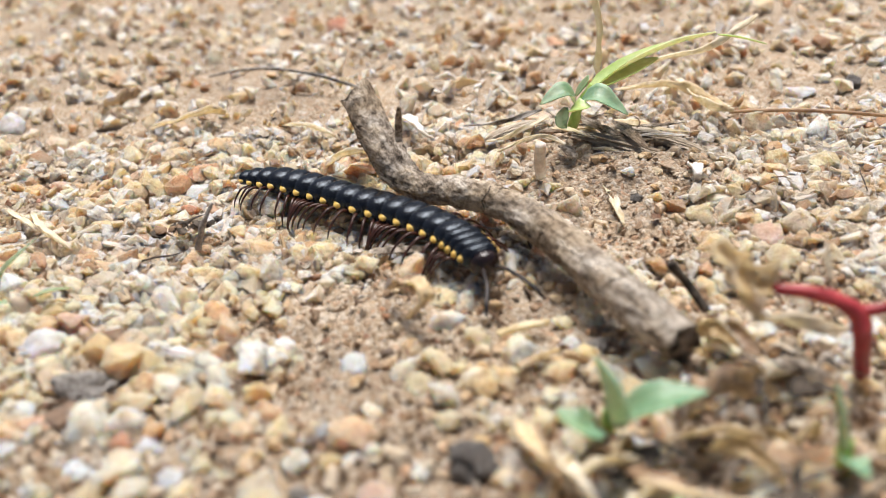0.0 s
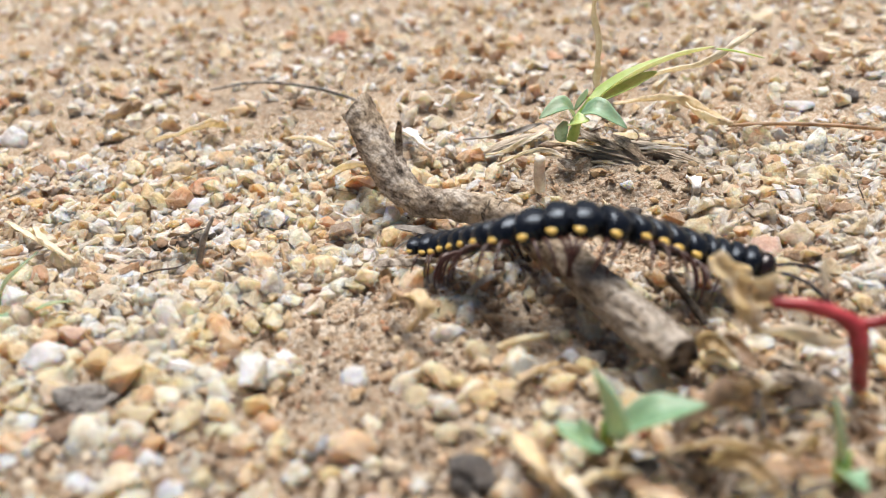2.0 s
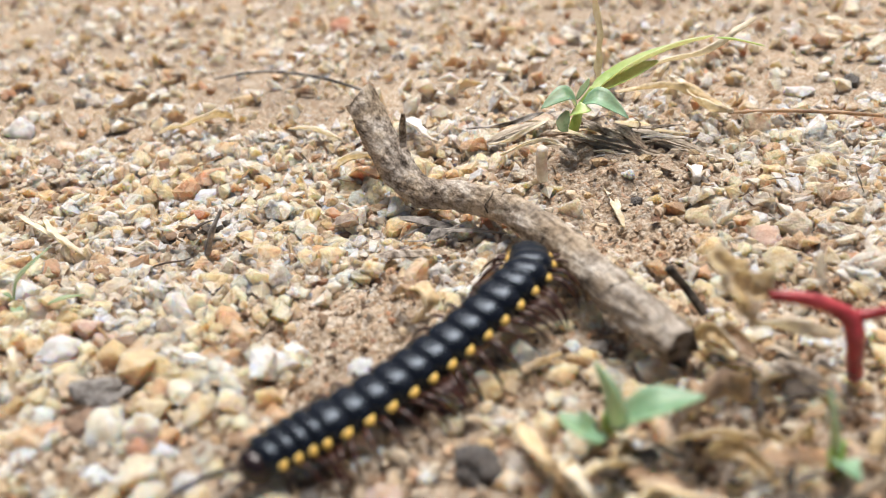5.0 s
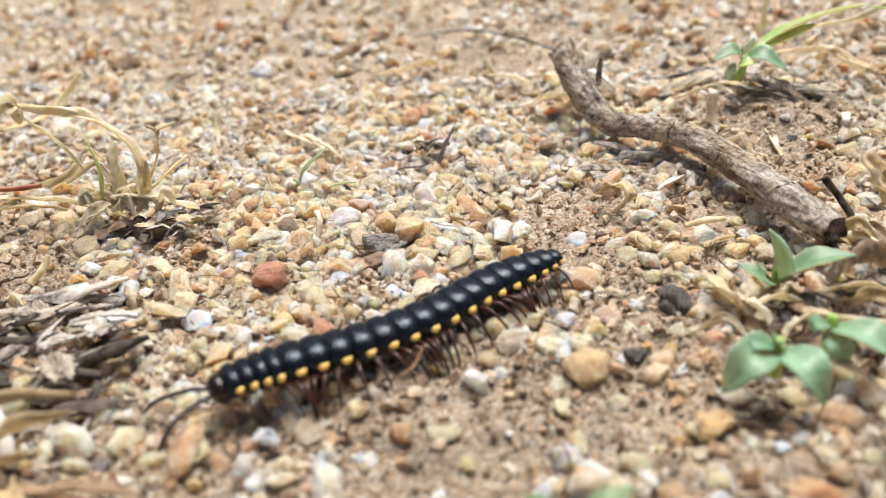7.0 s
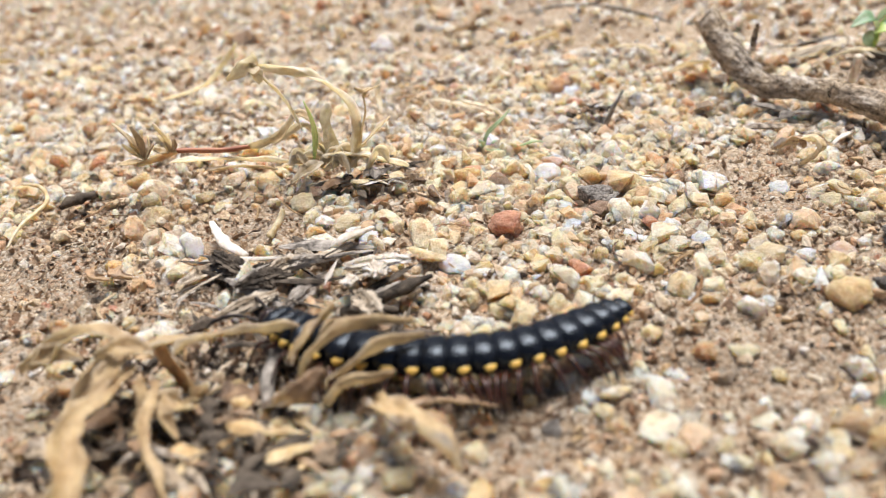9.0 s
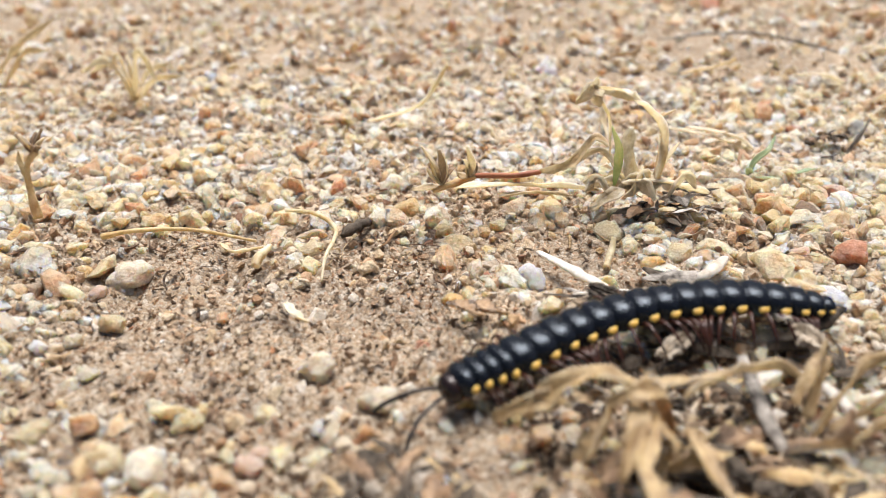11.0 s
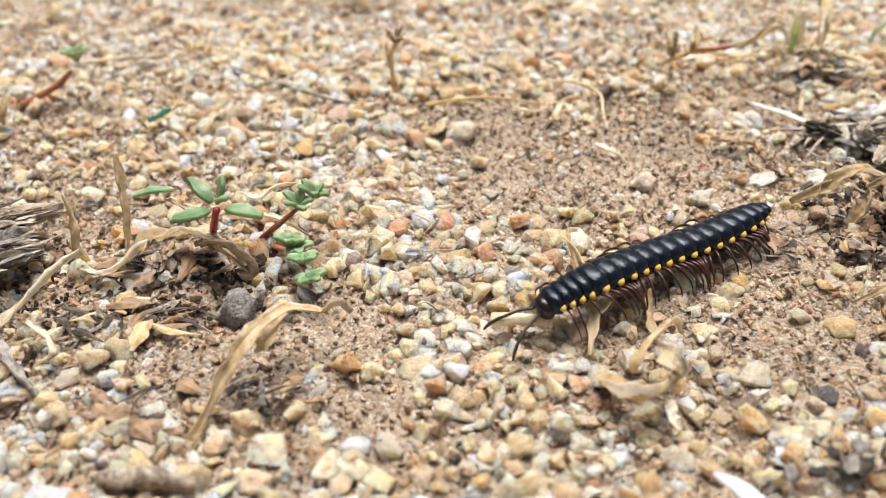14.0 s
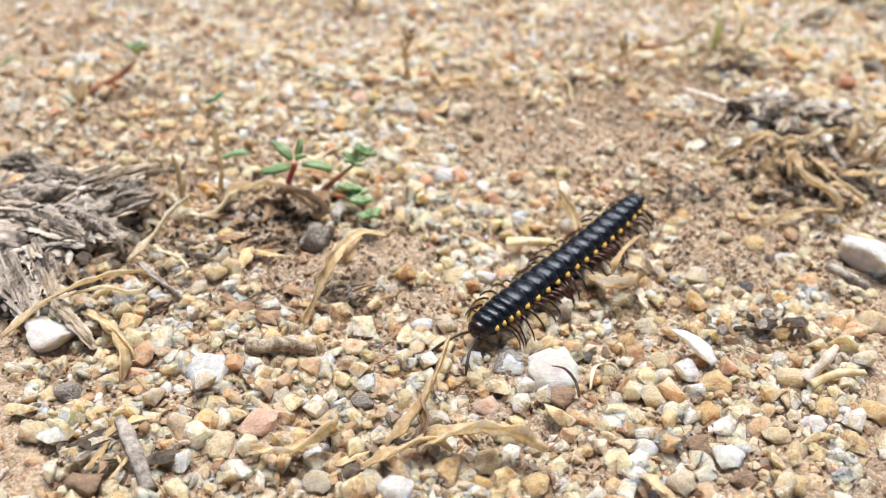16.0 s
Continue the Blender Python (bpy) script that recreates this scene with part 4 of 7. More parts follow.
lone_stick("dark_stick", "short dark broken stick on gravel", "stick", [(-4.98, 2.79, 0.10), (-4.70, 2.76, 0.15), (-4.48, 2.80, 0.12)], [0.04, 0.055, 0.03], dark_wood_mat, 0.4)
lone_stick("bleached_splinter", "bleached white wood splinter", "wood", [(-5.03, 2.24, 0.30), (-4.79, 1.98, 0.25), (-4.60, 1.77, 0.10)], [0.04, 0.06, 0.05], pale_wood_mat, 0.4, flat=0.5)
lone_stick("bleached_splinter", "bleached split wood splinter on soil", "wood", [(-6.74, 4.41, 0.15), (-6.42, 3.90, 0.20), (-6.15, 3.73, 0.12)], [0.03, 0.07, 0.04], pale_wood_mat, 0.4, flat=0.5)
lone_stick("bleached_splinter", "pale torn splinter on gravel", "wood", [(-5.34, 3.88, 0.12), (-5.18, 3.86, 0.25), (-4.97, 4.19, 0.20)], [0.05, 0.09, 0.05], pale_wood_mat, 0.5, flat=0.5)
lone_stick("bleached_splinter", "long pale splinter beneath dry leaves", "wood", [(-5.30, 2.44, 0.25), (-5.32, 1.86, 0.20), (-5.25, 1.50, 0.10)], [0.05, 0.06, 0.05], grey_wood_mat, 0.4, flat=0.6)
withered = at_base("withered_plant", "withered tan plant with curled papery leaves", "dry plant", (-5.81, 2.17, 0.10))
add_stem(withered, [(-5.97, 1.76, 0.05), (-6.08, 1.73, 0.35), (-6.15, 1.76, 0.50)], [0.05, 0.05, 0.06], withered_mat)
add_leaf(withered, [(-6.19, 1.67, 0.50), (-6.63, 1.66, 0.62), (-6.95, 1.62, 0.45), (-7.05, 1.49, 0.40)], 0.091, withered_mat, "dry_leaf", 0.55, 70, 0.3, 0.016)
add_strap(withered, [(-6.19, 1.67, 0.50), (-5.72, 1.81, 0.50), (-5.23, 2.01, 0.45), (-4.95, 1.93, 0.35)], 0.056, withered_mat, "dry_leaf", 0.5, 100)
add_leaf(withered, [(-6.18, 1.49, 0.45), (-6.36, 0.83, 0.40), (-6.16, 0.35, 0.35), (-6.16, 0.14, 0.25), (-6.44, 0.22, 0.20)], 0.105, withered_mat, "dry_leaf", 0.55, 60, 0.3, 0.016)
add_strap(withered, [(-6.44, 0.22, 0.20), (-6.76, 0.21, 0.15), (-7.23, 0.02, 0.10)], 0.049, withered_mat, "dry_leaf", 0.5, 60)
add_strap(withered, [(-5.99, 1.39, 0.40), (-5.89, 0.88, 0.35), (-5.69, 0.55, 0.25), (-5.51, 0.36, 0.15)], 0.049, withered_mat, "dry_leaf", 0.5, 90)
add_leaf(withered, [(-6.08, 1.58, 0.50), (-6.29, 1.51, 0.60), (-6.51, 1.51, 0.50)], 0.084, withered_mat, "dry_leaf", 0.5, 60, 0.3)
add_leaf(withered, [(-6.27, 1.58, 0.50), (-6.39, 1.28, 0.45), (-6.48, 0.96, 0.30)], 0.098, withered_mat, "dry_leaf", 0.5, 50, 0.3)
add_leaf(withered, [(-6.72, 1.67, 0.35), (-6.96, 1.60, 0.45), (-7.27, 1.66, 0.25)], 0.077, withered_mat, "dry_leaf", 0.5, 60, 0.3)
add_leaf(withered, [(-5.95, 1.65, 0.45), (-5.81, 1.65, 0.55), (-5.58, 1.79, 0.55)], 0.063, withered_mat, "dry_leaf", 0.5, 60, 0.3)
add_leaf(withered, [(-5.97, 1.30, 0.35), (-5.89, 1.14, 0.30), (-5.75, 1.04, 0.15)], 0.070, withered_mat, "dry_leaf", 0.5, 60, 0.3)
second = at_base("withered_plant", "withered tan plant bending over the gravel", "dry plant", (-4.62, 1.81, 0.05))
for pts, w in (([(-5.02, 1.62, 0.10), (-4.90, 1.61, 0.50), (-4.59, 1.87, 0.60), (-4.21, 2.09, 0.50)], 0.06), ([(-4.86, 1.74, 0.10), (-4.68, 1.68, 0.30), (-4.39, 1.75, 0.50), (-4.10, 1.89, 0.50)], 0.06), ([(-5.04, 1.74, 0.20), (-4.90, 1.94, 0.45), (-4.80, 2.08, 0.50)], 0.05), ([(-4.79, 1.56, 0.05), (-4.67, 1.50, 0.30), (-4.29, 1.63, 0.35)], 0.07)):
    add_strap(second, pts, w, withered_mat, "dry_leaf", 0.45, 80)
lone_strap("brown_leaf", "curled tan leaf with a brown edge on gravel", "dry leaf", [(-4.49, 1.55, 0.12), (-4.18, 1.16, 0.30), (-3.90, 0.95, 0.30), (-3.76, 0.91, 0.10)], 0.12, withered_mat, 40, 0.6)
lone_strap("dry_leaf", "long brown dead blade on gravel", "dry leaf", [(-4.57, 1.47, 0.12), (-4.16, 1.48, 0.18), (-3.80, 1.56, 0.15), (-3.55, 1.58, 0.10)], 0.06, brown_leaf_mat, 40, group="dry leaves")
lone_strap("dry_leaf", "small dark dead leaf on soil", "dry leaf", [(-7.59, 3.41, 0.15), (-7.40, 3.10, 0.25), (-7.30, 3.20, 0.15)], 0.07, brown_leaf_mat, 30, group="dry leaves")
splinter_heap("leaf_litter", "dark brown rotting leaf litter under the withered plant", "leaf litter", (-5.69, 2.50, -0.00), 1.5, 0.5, 0.12, 46, 0.5, [dark_wood_mat, brown_leaf_mat, bark_mat, dark_wood_mat, grey_wood_mat], 51, 20, 2.5)
# This litter lies in shade; the dark tones of its pieces include that.
splinter_heap("leaf_litter", "leaf litter and crumbs on the gravel, with shade in their dark tones", "leaf litter", (-5.42, 1.04, 0.00), 0.9, 0.7, 0.14, 50, 0.45, [dark_wood_mat, brown_leaf_mat, bark_mat, dark_wood_mat], 52, 20, 2.5)
for a, b, c, w, m in (((-6.69, 1.30, 0.10), (-6.54, 1.36, 0.35), (-6.43, 1.61, 0.45), 0.11, withered_mat), ((-6.15, 1.23, 0.10), (-6.05, 1.28, 0.30), (-6.14, 1.44, 0.40), 0.08, withered_mat), ((-5.12, 1.77, 0.30), (-4.97, 1.91, 0.50), (-4.82, 2.13, 0.60), 0.06, withered_mat),
                      ((-5.82, 1.40, 0.15), (-5.87, 1.27, 0.30), (-6.12, 1.18, 0.20), 0.1, withered_mat), ((-5.24, 1.51, 0.10), (-4.94, 1.35, 0.30), (-4.80, 1.57, 0.40), 0.09, brown_leaf_mat)):
    lone_strap("dry_leaf", "papery tan leaf curled over the leaf litter", "dry leaf", [a, b, c], w, m, 70, 0.5, "dry leaves on litter")

# ---- small dry stems on bare soil ----
bud = at_base("dry_bud_stem", "dry upright stem with a frayed seed head", "dry plant", (-11.88, 5.56, 0.05))
add_stem(bud, [(-11.67, 4.40, 0.52), (-11.71, 4.45, 0.79), (-11.71, 4.50, 1.03), (-11.62, 4.55, 1.16)], [0.05, 0.035, 0.03, 0.045], tan_mat)
for k in range(9):
    a = k * 0.7
    root = Vector((-11.64, 4.55, 1.10))
    tip = root + Vector((0.14 * math.cos(a), 0.1 * math.sin(a), 0.2 + 0.07 * math.sin(2 * a)))
    add_leaf(bud, [root, (root + tip) / 2 + Vector((0, 0, 0.03)), tip], 0.035, brown_leaf_mat if k % 3 else tan_mat, "seed_husk", 0.5, 40, 0.5, n=8)
add_strap(bud, [(-11.74, 4.50, 0.90), (-11.76, 4.50, 1.06), (-11.76, 4.50, 1.19)], 0.025, tan_mat, "side_shoot")
lone_stick("thin_straw", "thin grey-brown straw on gravel", "straw", [(-14.20, 6.25, 0.20), (-13.38, 5.52, 0.20), (-12.69, 5.10, 0.15), (-12.14, 4.92, 0.10)], [0.018, 0.022, 0.02, 0.012], grey_wood_mat)
lone_stick("pale_runner", "pale dry creeping root on soil", "root", [(-11.26, 4.79, 0.12), (-10.90, 4.77, 0.20), (-10.32, 4.84, 0.18), (-9.62, 4.70, 0.12)], [0.035, 0.024, 0.02, 0.015], tan_mat)
lone_strap("root_scrap", "thin brown root scrap on soil", "root", [(-10.03, 4.73, 0.08), (-9.79, 4.45, 0.12), (-9.54, 4.63, 0.08)], 0.03, tan_mat, 60)
fork = at_base("forked_rootlet", "pale forked rootlet with a dark crumb", "root", (-8.75, 4.88, 0.05))
add_stem(fork, [(-9.44, 5.40, 0.15), (-9.06, 5.15, 0.22), (-8.80, 4.79, 0.20), (-8.84, 4.29, 0.15), (-8.84, 3.98, 0.05)], [0.02, 0.025, 0.025, 0.02, 0.012], straw_mat)
add_stem(fork, [(-8.77, 4.96, 0.05), (-8.66, 5.09, 0.08), (-8.50, 5.35, 0.05)], [0.03, 0.07, 0.03], dark_wood_mat, "crumb", "dark crumb of earth", 0.8)
lone_stick("root_scrap", "pale straw bit on soil", "root", [(-9.52, 4.19, 0.10), (-9.48, 4.30, 0.16), (-9.41, 4.44, 0.20)], [0.05, 0.05, 0.03], straw_mat, 0.5)
lone_strap("root_scrap", "pale split straw on soil", "straw", [(-9.11, 3.52, 0.08), (-8.99, 3.27, 0.12), (-8.83, 3.19, 0.08)], 0.05, straw_mat, 40)
lone_strap("dead_leaf", "dark dead leaf scrap on soil", "dry leaf", [(-7.39, 3.50, 0.10), (-7.27, 3.25, 0.18), (-7.06, 3.29, 0.10)], 0.08, brown_leaf_mat, 30)
lone_stick("straw_piece", "pale broken straw on gravel", "straw", [(-10.80, -0.03, 0.10), (-10.61, -0.07, 0.14), (-10.39, -0.01, 0.10)], [0.04, 0.045, 0.04], straw_mat, 0.35)
lone_stick("straw_piece", "pale short straw in gravel", "straw", [(-10.79, 0.03, 0.10), (-10.48, -0.05, 0.14), (-10.22, -0.07, 0.10)], [0.05, 0.055, 0.05], straw_mat, 0.35)
dry = at_base("dry_forked_stem", "dry forked tan stem standing in gravel", "dry plant", (-9.91, -0.43, 0.01))
add_strap(dry, [(-9.92, -0.47, 0.01), (-9.81, -0.10, 0.11), (-9.79, 0.27, 0.21), (-9.83, 0.65, 0.28), (-9.90, 0.92, 0.33)], 0.06, tan_mat, "stem", 0.5, 70)
add_strap(dry, [(-9.80, -0.05, 0.12), (-9.60, 0.16, 0.20), (-9.37, 0.42, 0.25), (-9.27, 0.58, 0.25)], 0.05, straw_mat, "stem", 0.5, 60)
add_strap(dry, [(-9.26, -0.27, 0.03), (-9.25, -0.00, 0.12), (-9.20, 0.25, 0.20)], 0.045, tan_mat, "stem", 0.5, 60)
add_leaf(dry, [(-9.90, 0.92, 0.33), (-9.91, 1.07, 0.35), (-9.78, 1.12, 0.34)], 0.06, tan_mat, "dry_leaf", 0.6, 60, 0.4)
curl = at_base("crumpled_leaf", "crumpled papery tan leaf on gravel", "dry leaf", (-9.62, -0.93, 0.05))
add_leaf(curl, [(-9.91, -0.84, 0.10), (-9.78, -1.26, 0.25), (-9.53, -1.29, 0.30), (-9.21, -1.02, 0.25)], 0.14, tan_mat, "leaf", 0.6, 50, 0.4, 0.016)
add_leaf(curl, [(-9.23, -1.06, 0.25), (-9.31, -0.96, 0.38), (-9.39, -0.74, 0.35)], 0.1, straw_mat, "leaf", 0.6, 50, 0.4)
add_strap(curl, [(-9.43, -1.27, 0.20), (-9.43, -1.44, 0.15), (-9.37, -1.52, 0.08)], 0.06, straw_mat, "leaf", 0.5, 60)
add_strap(curl, [(-9.68, -1.04, 0.30), (-9.61, -0.92, 0.40), (-9.19, -0.44, 0.35), (-9.07, -0.45, 0.20)], 0.04, tan_mat, "leaf", 0.5, 60)

# ---- the succulent seedlings among dry leaves ----
succ = at_base("succulent_seedling", "small succulent weed with red stem and green leaves", "seedling", (-13.73, 1.56, 0.10), "succulent seedlings")
add_stem(succ, [(-13.70, 1.46, 0.15), (-13.60, 1.27, 0.50), (-13.50, 1.14, 0.78)], [0.04, 0.042, 0.035], red_stem_mat)
for pts, w in (([(-13.56, 1.08, 0.80), (-13.72, 0.97, 0.82), (-13.93, 1.02, 0.75)], 0.1), ([(-13.54, 1.15, 0.85), (-13.64, 1.23, 0.95), (-13.79, 1.41, 1.00)], 0.075), ([(-13.46, 1.18, 0.85), (-13.42, 1.20, 1.00), (-13.41, 1.27, 1.10)], 0.065), ([(-13.40, 1.10, 0.80), (-13.20, 0.97, 0.85), (-13.01, 0.96, 0.78)], 0.09), ([(-13.48, 1.10, 0.88), (-13.42, 1.04, 0.95), (-13.34, 1.01, 0.98)], 0.05)):
    add_leaf(succ, pts, w, green_mat, "leaf", 0.15, 0, 0.4, 0.05)
sprigs = at_base("succulent_seedling", "creeping succulent weed with clustered small green leaves", "seedling", (-13.12, 1.43, 0.08), "succulent seedlings")
add_stem(sprigs, [(-13.17, 1.44, 0.20), (-12.95, 1.39, 0.40), (-12.71, 1.39, 0.60)], [0.03, 0.032, 0.02], rust_stem_mat)
add_stem(sprigs, [(-13.11, 1.43, 0.12), (-12.85, 1.10, 0.25), (-12.61, 0.68, 0.30), (-12.55, 0.50, 0.20)], [0.035, 0.03, 0.03, 0.02], rust_stem_mat)
for n, (root, up) in enumerate([((-12.71, 1.39, 0.60), 0.2), ((-12.55, 1.51, 0.65), 0.2), ((-12.79, 1.07, 0.35), 0.15), ((-12.63, 0.76, 0.32), 0.15), ((-12.55, 0.54, 0.25), 0.12), ((-12.72, 1.02, 0.30), 0.1)]):
    for k in range(5):
        a = 1.3 * k + n
        r = Vector(root)
        tip = r + Vector((0.17 * math.cos(a), 0.13 * math.sin(a), up * (0.5 + 0.4 * math.sin(k))))
        add_leaf(sprigs, [r, (r + tip) / 2 + Vector((0, 0, 0.03)), tip], 0.055, green_mat, "leaf", 0.2, 0, 0.5, 0.045, n=8)
add_leaf(sprigs, [(-14.18, 2.04, 0.50), (-14.34, 1.91, 0.58), (-14.59, 1.94, 0.50)], 0.06, blue_green_mat, "leaf", 0.2, 0, 0.4, 0.04)
for a, b, c, d, w, m in (((-14.56, 1.24, 0.15), (-14.23, 1.35, 0.30), (-13.74, 1.23, 0.40), (-13.22, 0.81, 0.20), 0.13, tan_mat), ((-14.60, 1.38, 0.10), (-14.50, 1.40, 0.55), (-14.53, 1.56, 0.90), (-14.56, 1.68, 1.20), 0.06, tan_mat),
                         ((-15.03, 1.29, 0.10), (-15.07, 1.21, 0.35), (-15.08, 1.35, 0.60), (-15.15, 1.46, 0.85), 0.07, tan_mat), ((-13.51, 1.54, 0.50), (-13.11, 1.45, 0.50), (-12.86, 1.41, 0.40), (-12.63, 1.31, 0.30), 0.035, straw_mat),
                         ((-14.25, 2.01, 0.40), (-13.90, 1.56, 0.50), (-13.78, 1.47, 0.40), (-13.73, 1.50, 0.30), 0.04, brown_leaf_mat), ((-13.75, 1.18, 0.35), (-13.46, 1.00, 0.42), (-13.21, 0.83, 0.30), (-13.32, 0.83, 0.15), 0.13, brown_leaf_mat),
                         ((-13.44, 2.09, 0.40), (-13.21, 1.86, 0.45), (-13.02, 2.03, 0.50), (-12.82, 2.17, 0.45), 0.03, straw_mat), ((-15.06, 1.17, 0.10), (-14.67, 0.90, 0.20), (-14.39, 1.18, 0.30), (-14.17, 1.40, 0.30), 0.06, straw_mat)):
    lone_strap("dry_leaf", "withered tan leaf among the succulent weeds", "dry leaf", [a, b, c, d], w, m, 60, 0.45, "withered leaves by the seedlings")
drooping = at_base("drooping_leaf", "long drooping dry tan leaf beside a dark stone", "dry leaf", (-13.38, -1.25, 0.05))
add_leaf(drooping, [(-12.33, -0.08, 0.35), (-12.68, -0.25, 0.55), (-12.97, -0.49, 0.50), (-13.18, -0.84, 0.35), (-13.33, -1.11, 0.15), (-13.44, -1.32, 0.05)], 0.075, tan_mat, "leaf", 0.5, 80, 0.5, 0.016, n=26)
add_leaf(drooping, [(-12.40, -0.10, 0.38), (-12.25, -0.09, 0.45), (-12.13, -0.11, 0.35)], 0.09, brown_leaf_mat, "leaf", 0.6, 50, 0.4)
add_leaf(drooping, [(-12.69, -0.20, 0.45), (-12.91, -0.46, 0.35), (-12.98, -0.38, 0.30)], 0.09, tan_mat, "leaf", 0.6, 50, 0.4)

# ---- weathered stump bark and litter near the end of the walk ----
splinter_heap("weathered_bark", "weathered grey bark torn into fibres on soil", "bark", (-16.74, 1.75, 0.00), 1.25, 0.8, 0.4, 36, 0.8, [grey_wood_mat, pale_wood_mat, straw_mat, dark_wood_mat], 31, 12, 0.8)
splinter_heap("weathered_bark", "split grey stump fibres on gravel", "bark", (-16.68, 0.12, 0.00), 0.75, 0.9, 0.4, 30, 0.7, [grey_wood_mat, pale_wood_mat, straw_mat], 32, -62, 0.8)
stump = at_base("weathered_stump", "grey fibrous remains of a rotten plant stump on soil", "stump", (-16.62, 0.88, 0.00))
for n, (a, b, r, m) in enumerate((((-17.13, 0.73, 0.35), (-16.13, 0.25, 0.30), 0.22, fibre_mat), ((-16.79, 0.44, 0.30), (-16.37, -0.54, 0.12), 0.2, fibre_mat), ((-17.14, 0.23, 0.30), (-16.59, -0.92, 0.10), 0.17, fibre_mat), ((-17.31, 1.44, 0.40), (-16.41, 1.67, 0.35), 0.2, fibre_mat),
                                  ((-16.46, 0.81, 0.30), (-15.82, 0.44, 0.15), 0.18, fibre_mat), ((-16.35, 1.36, 0.35), (-15.45, 1.88, 0.40), 0.13, pale_fibre_mat), ((-16.10, 1.07, 0.20), (-15.54, 1.45, 0.20), 0.16, fibre_mat), ((-16.59, -0.00, 0.25), (-16.19, -0.94, 0.08), 0.09, pale_fibre_mat),
                                  ((-17.80, 1.08, 0.30), (-16.88, 0.90, 0.40), 0.2, fibre_mat), ((-17.68, 2.26, 0.40), (-16.76, 1.93, 0.40), 0.14, fibre_mat), ((-16.32, -0.73, 0.10), (-15.76, -1.48, 0.08), 0.07, pale_fibre_mat), ((-17.54, -0.02, 0.25), (-16.97, -0.52, 0.15), 0.22, fibre_mat))):
    fibre_bundle(stump, a, b, r, m, 80 + n, 0.06, 0.75)
for n, (x, y, z, r, m) in enumerate(((-16.95, 1.35, 0.32, 0.3, fibre_mat), (-16.3, 1.05, 0.28, 0.24, fibre_mat), (-17.15, 0.3, 0.25, 0.3, fibre_mat), (-16.6, 0.5, 0.32, 0.2, pale_fibre_mat), (-16.05, 0.75, 0.2, 0.16, fibre_mat), (-16.75, 1.75, 0.3, 0.22, pale_fibre_mat))):
    bm = bmesh.new()
    bmesh.ops.create_icosphere(bm, subdivisions=4, radius=1.0)
    for v in bm.verts:
        q = v.co + Vector((n * 7.0, 0, 0))
        rugged = 1 + 0.5 * noise.noise(q * 1.6) + 0.4 * abs(noise.noise(q * 4.2)) + 0.3 * noise.noise(q * 9)
        v.co = Vector((x, y, z)) + Vector((v.co.x * 1.2, v.co.y, v.co.z * 0.75)) * rugged * r
    here("bark_knot", bm, m, stump)
splinter_heap("weathered_bark", "short bleached and dark fibres torn from the stump", "bark", (-16.55, 0.75, 0.25), 1.1, 1.2, 0.42, 45, 0.36, [pale_fibre_mat, fibre_mat, pale_wood_mat, grey_wood_mat, dark_wood_mat], 33, -20, 1.8)
splinter_heap("weathered_bark", "frayed grey fibres standing off the stump", "bark", (-16.0, 1.25, 0.3), 0.7, 0.4, 0.35, 26, 0.5, [pale_fibre_mat, fibre_mat, grey_wood_mat, dark_wood_mat], 34, 25, 0.9)
# Dark pieces fill in the shade of the voids between the fibres.
splinter_heap("void_shade_crumbs", "dark wood crumbs standing for shaded voids among the grey fibres", "debris", (-16.46, 0.29, 0.12), 0.85, 0.75, 0.4, 45, 0.35, [dark_wood_mat, grey_wood_mat, dark_wood_mat, bark_mat], 71, 20, 1.8)
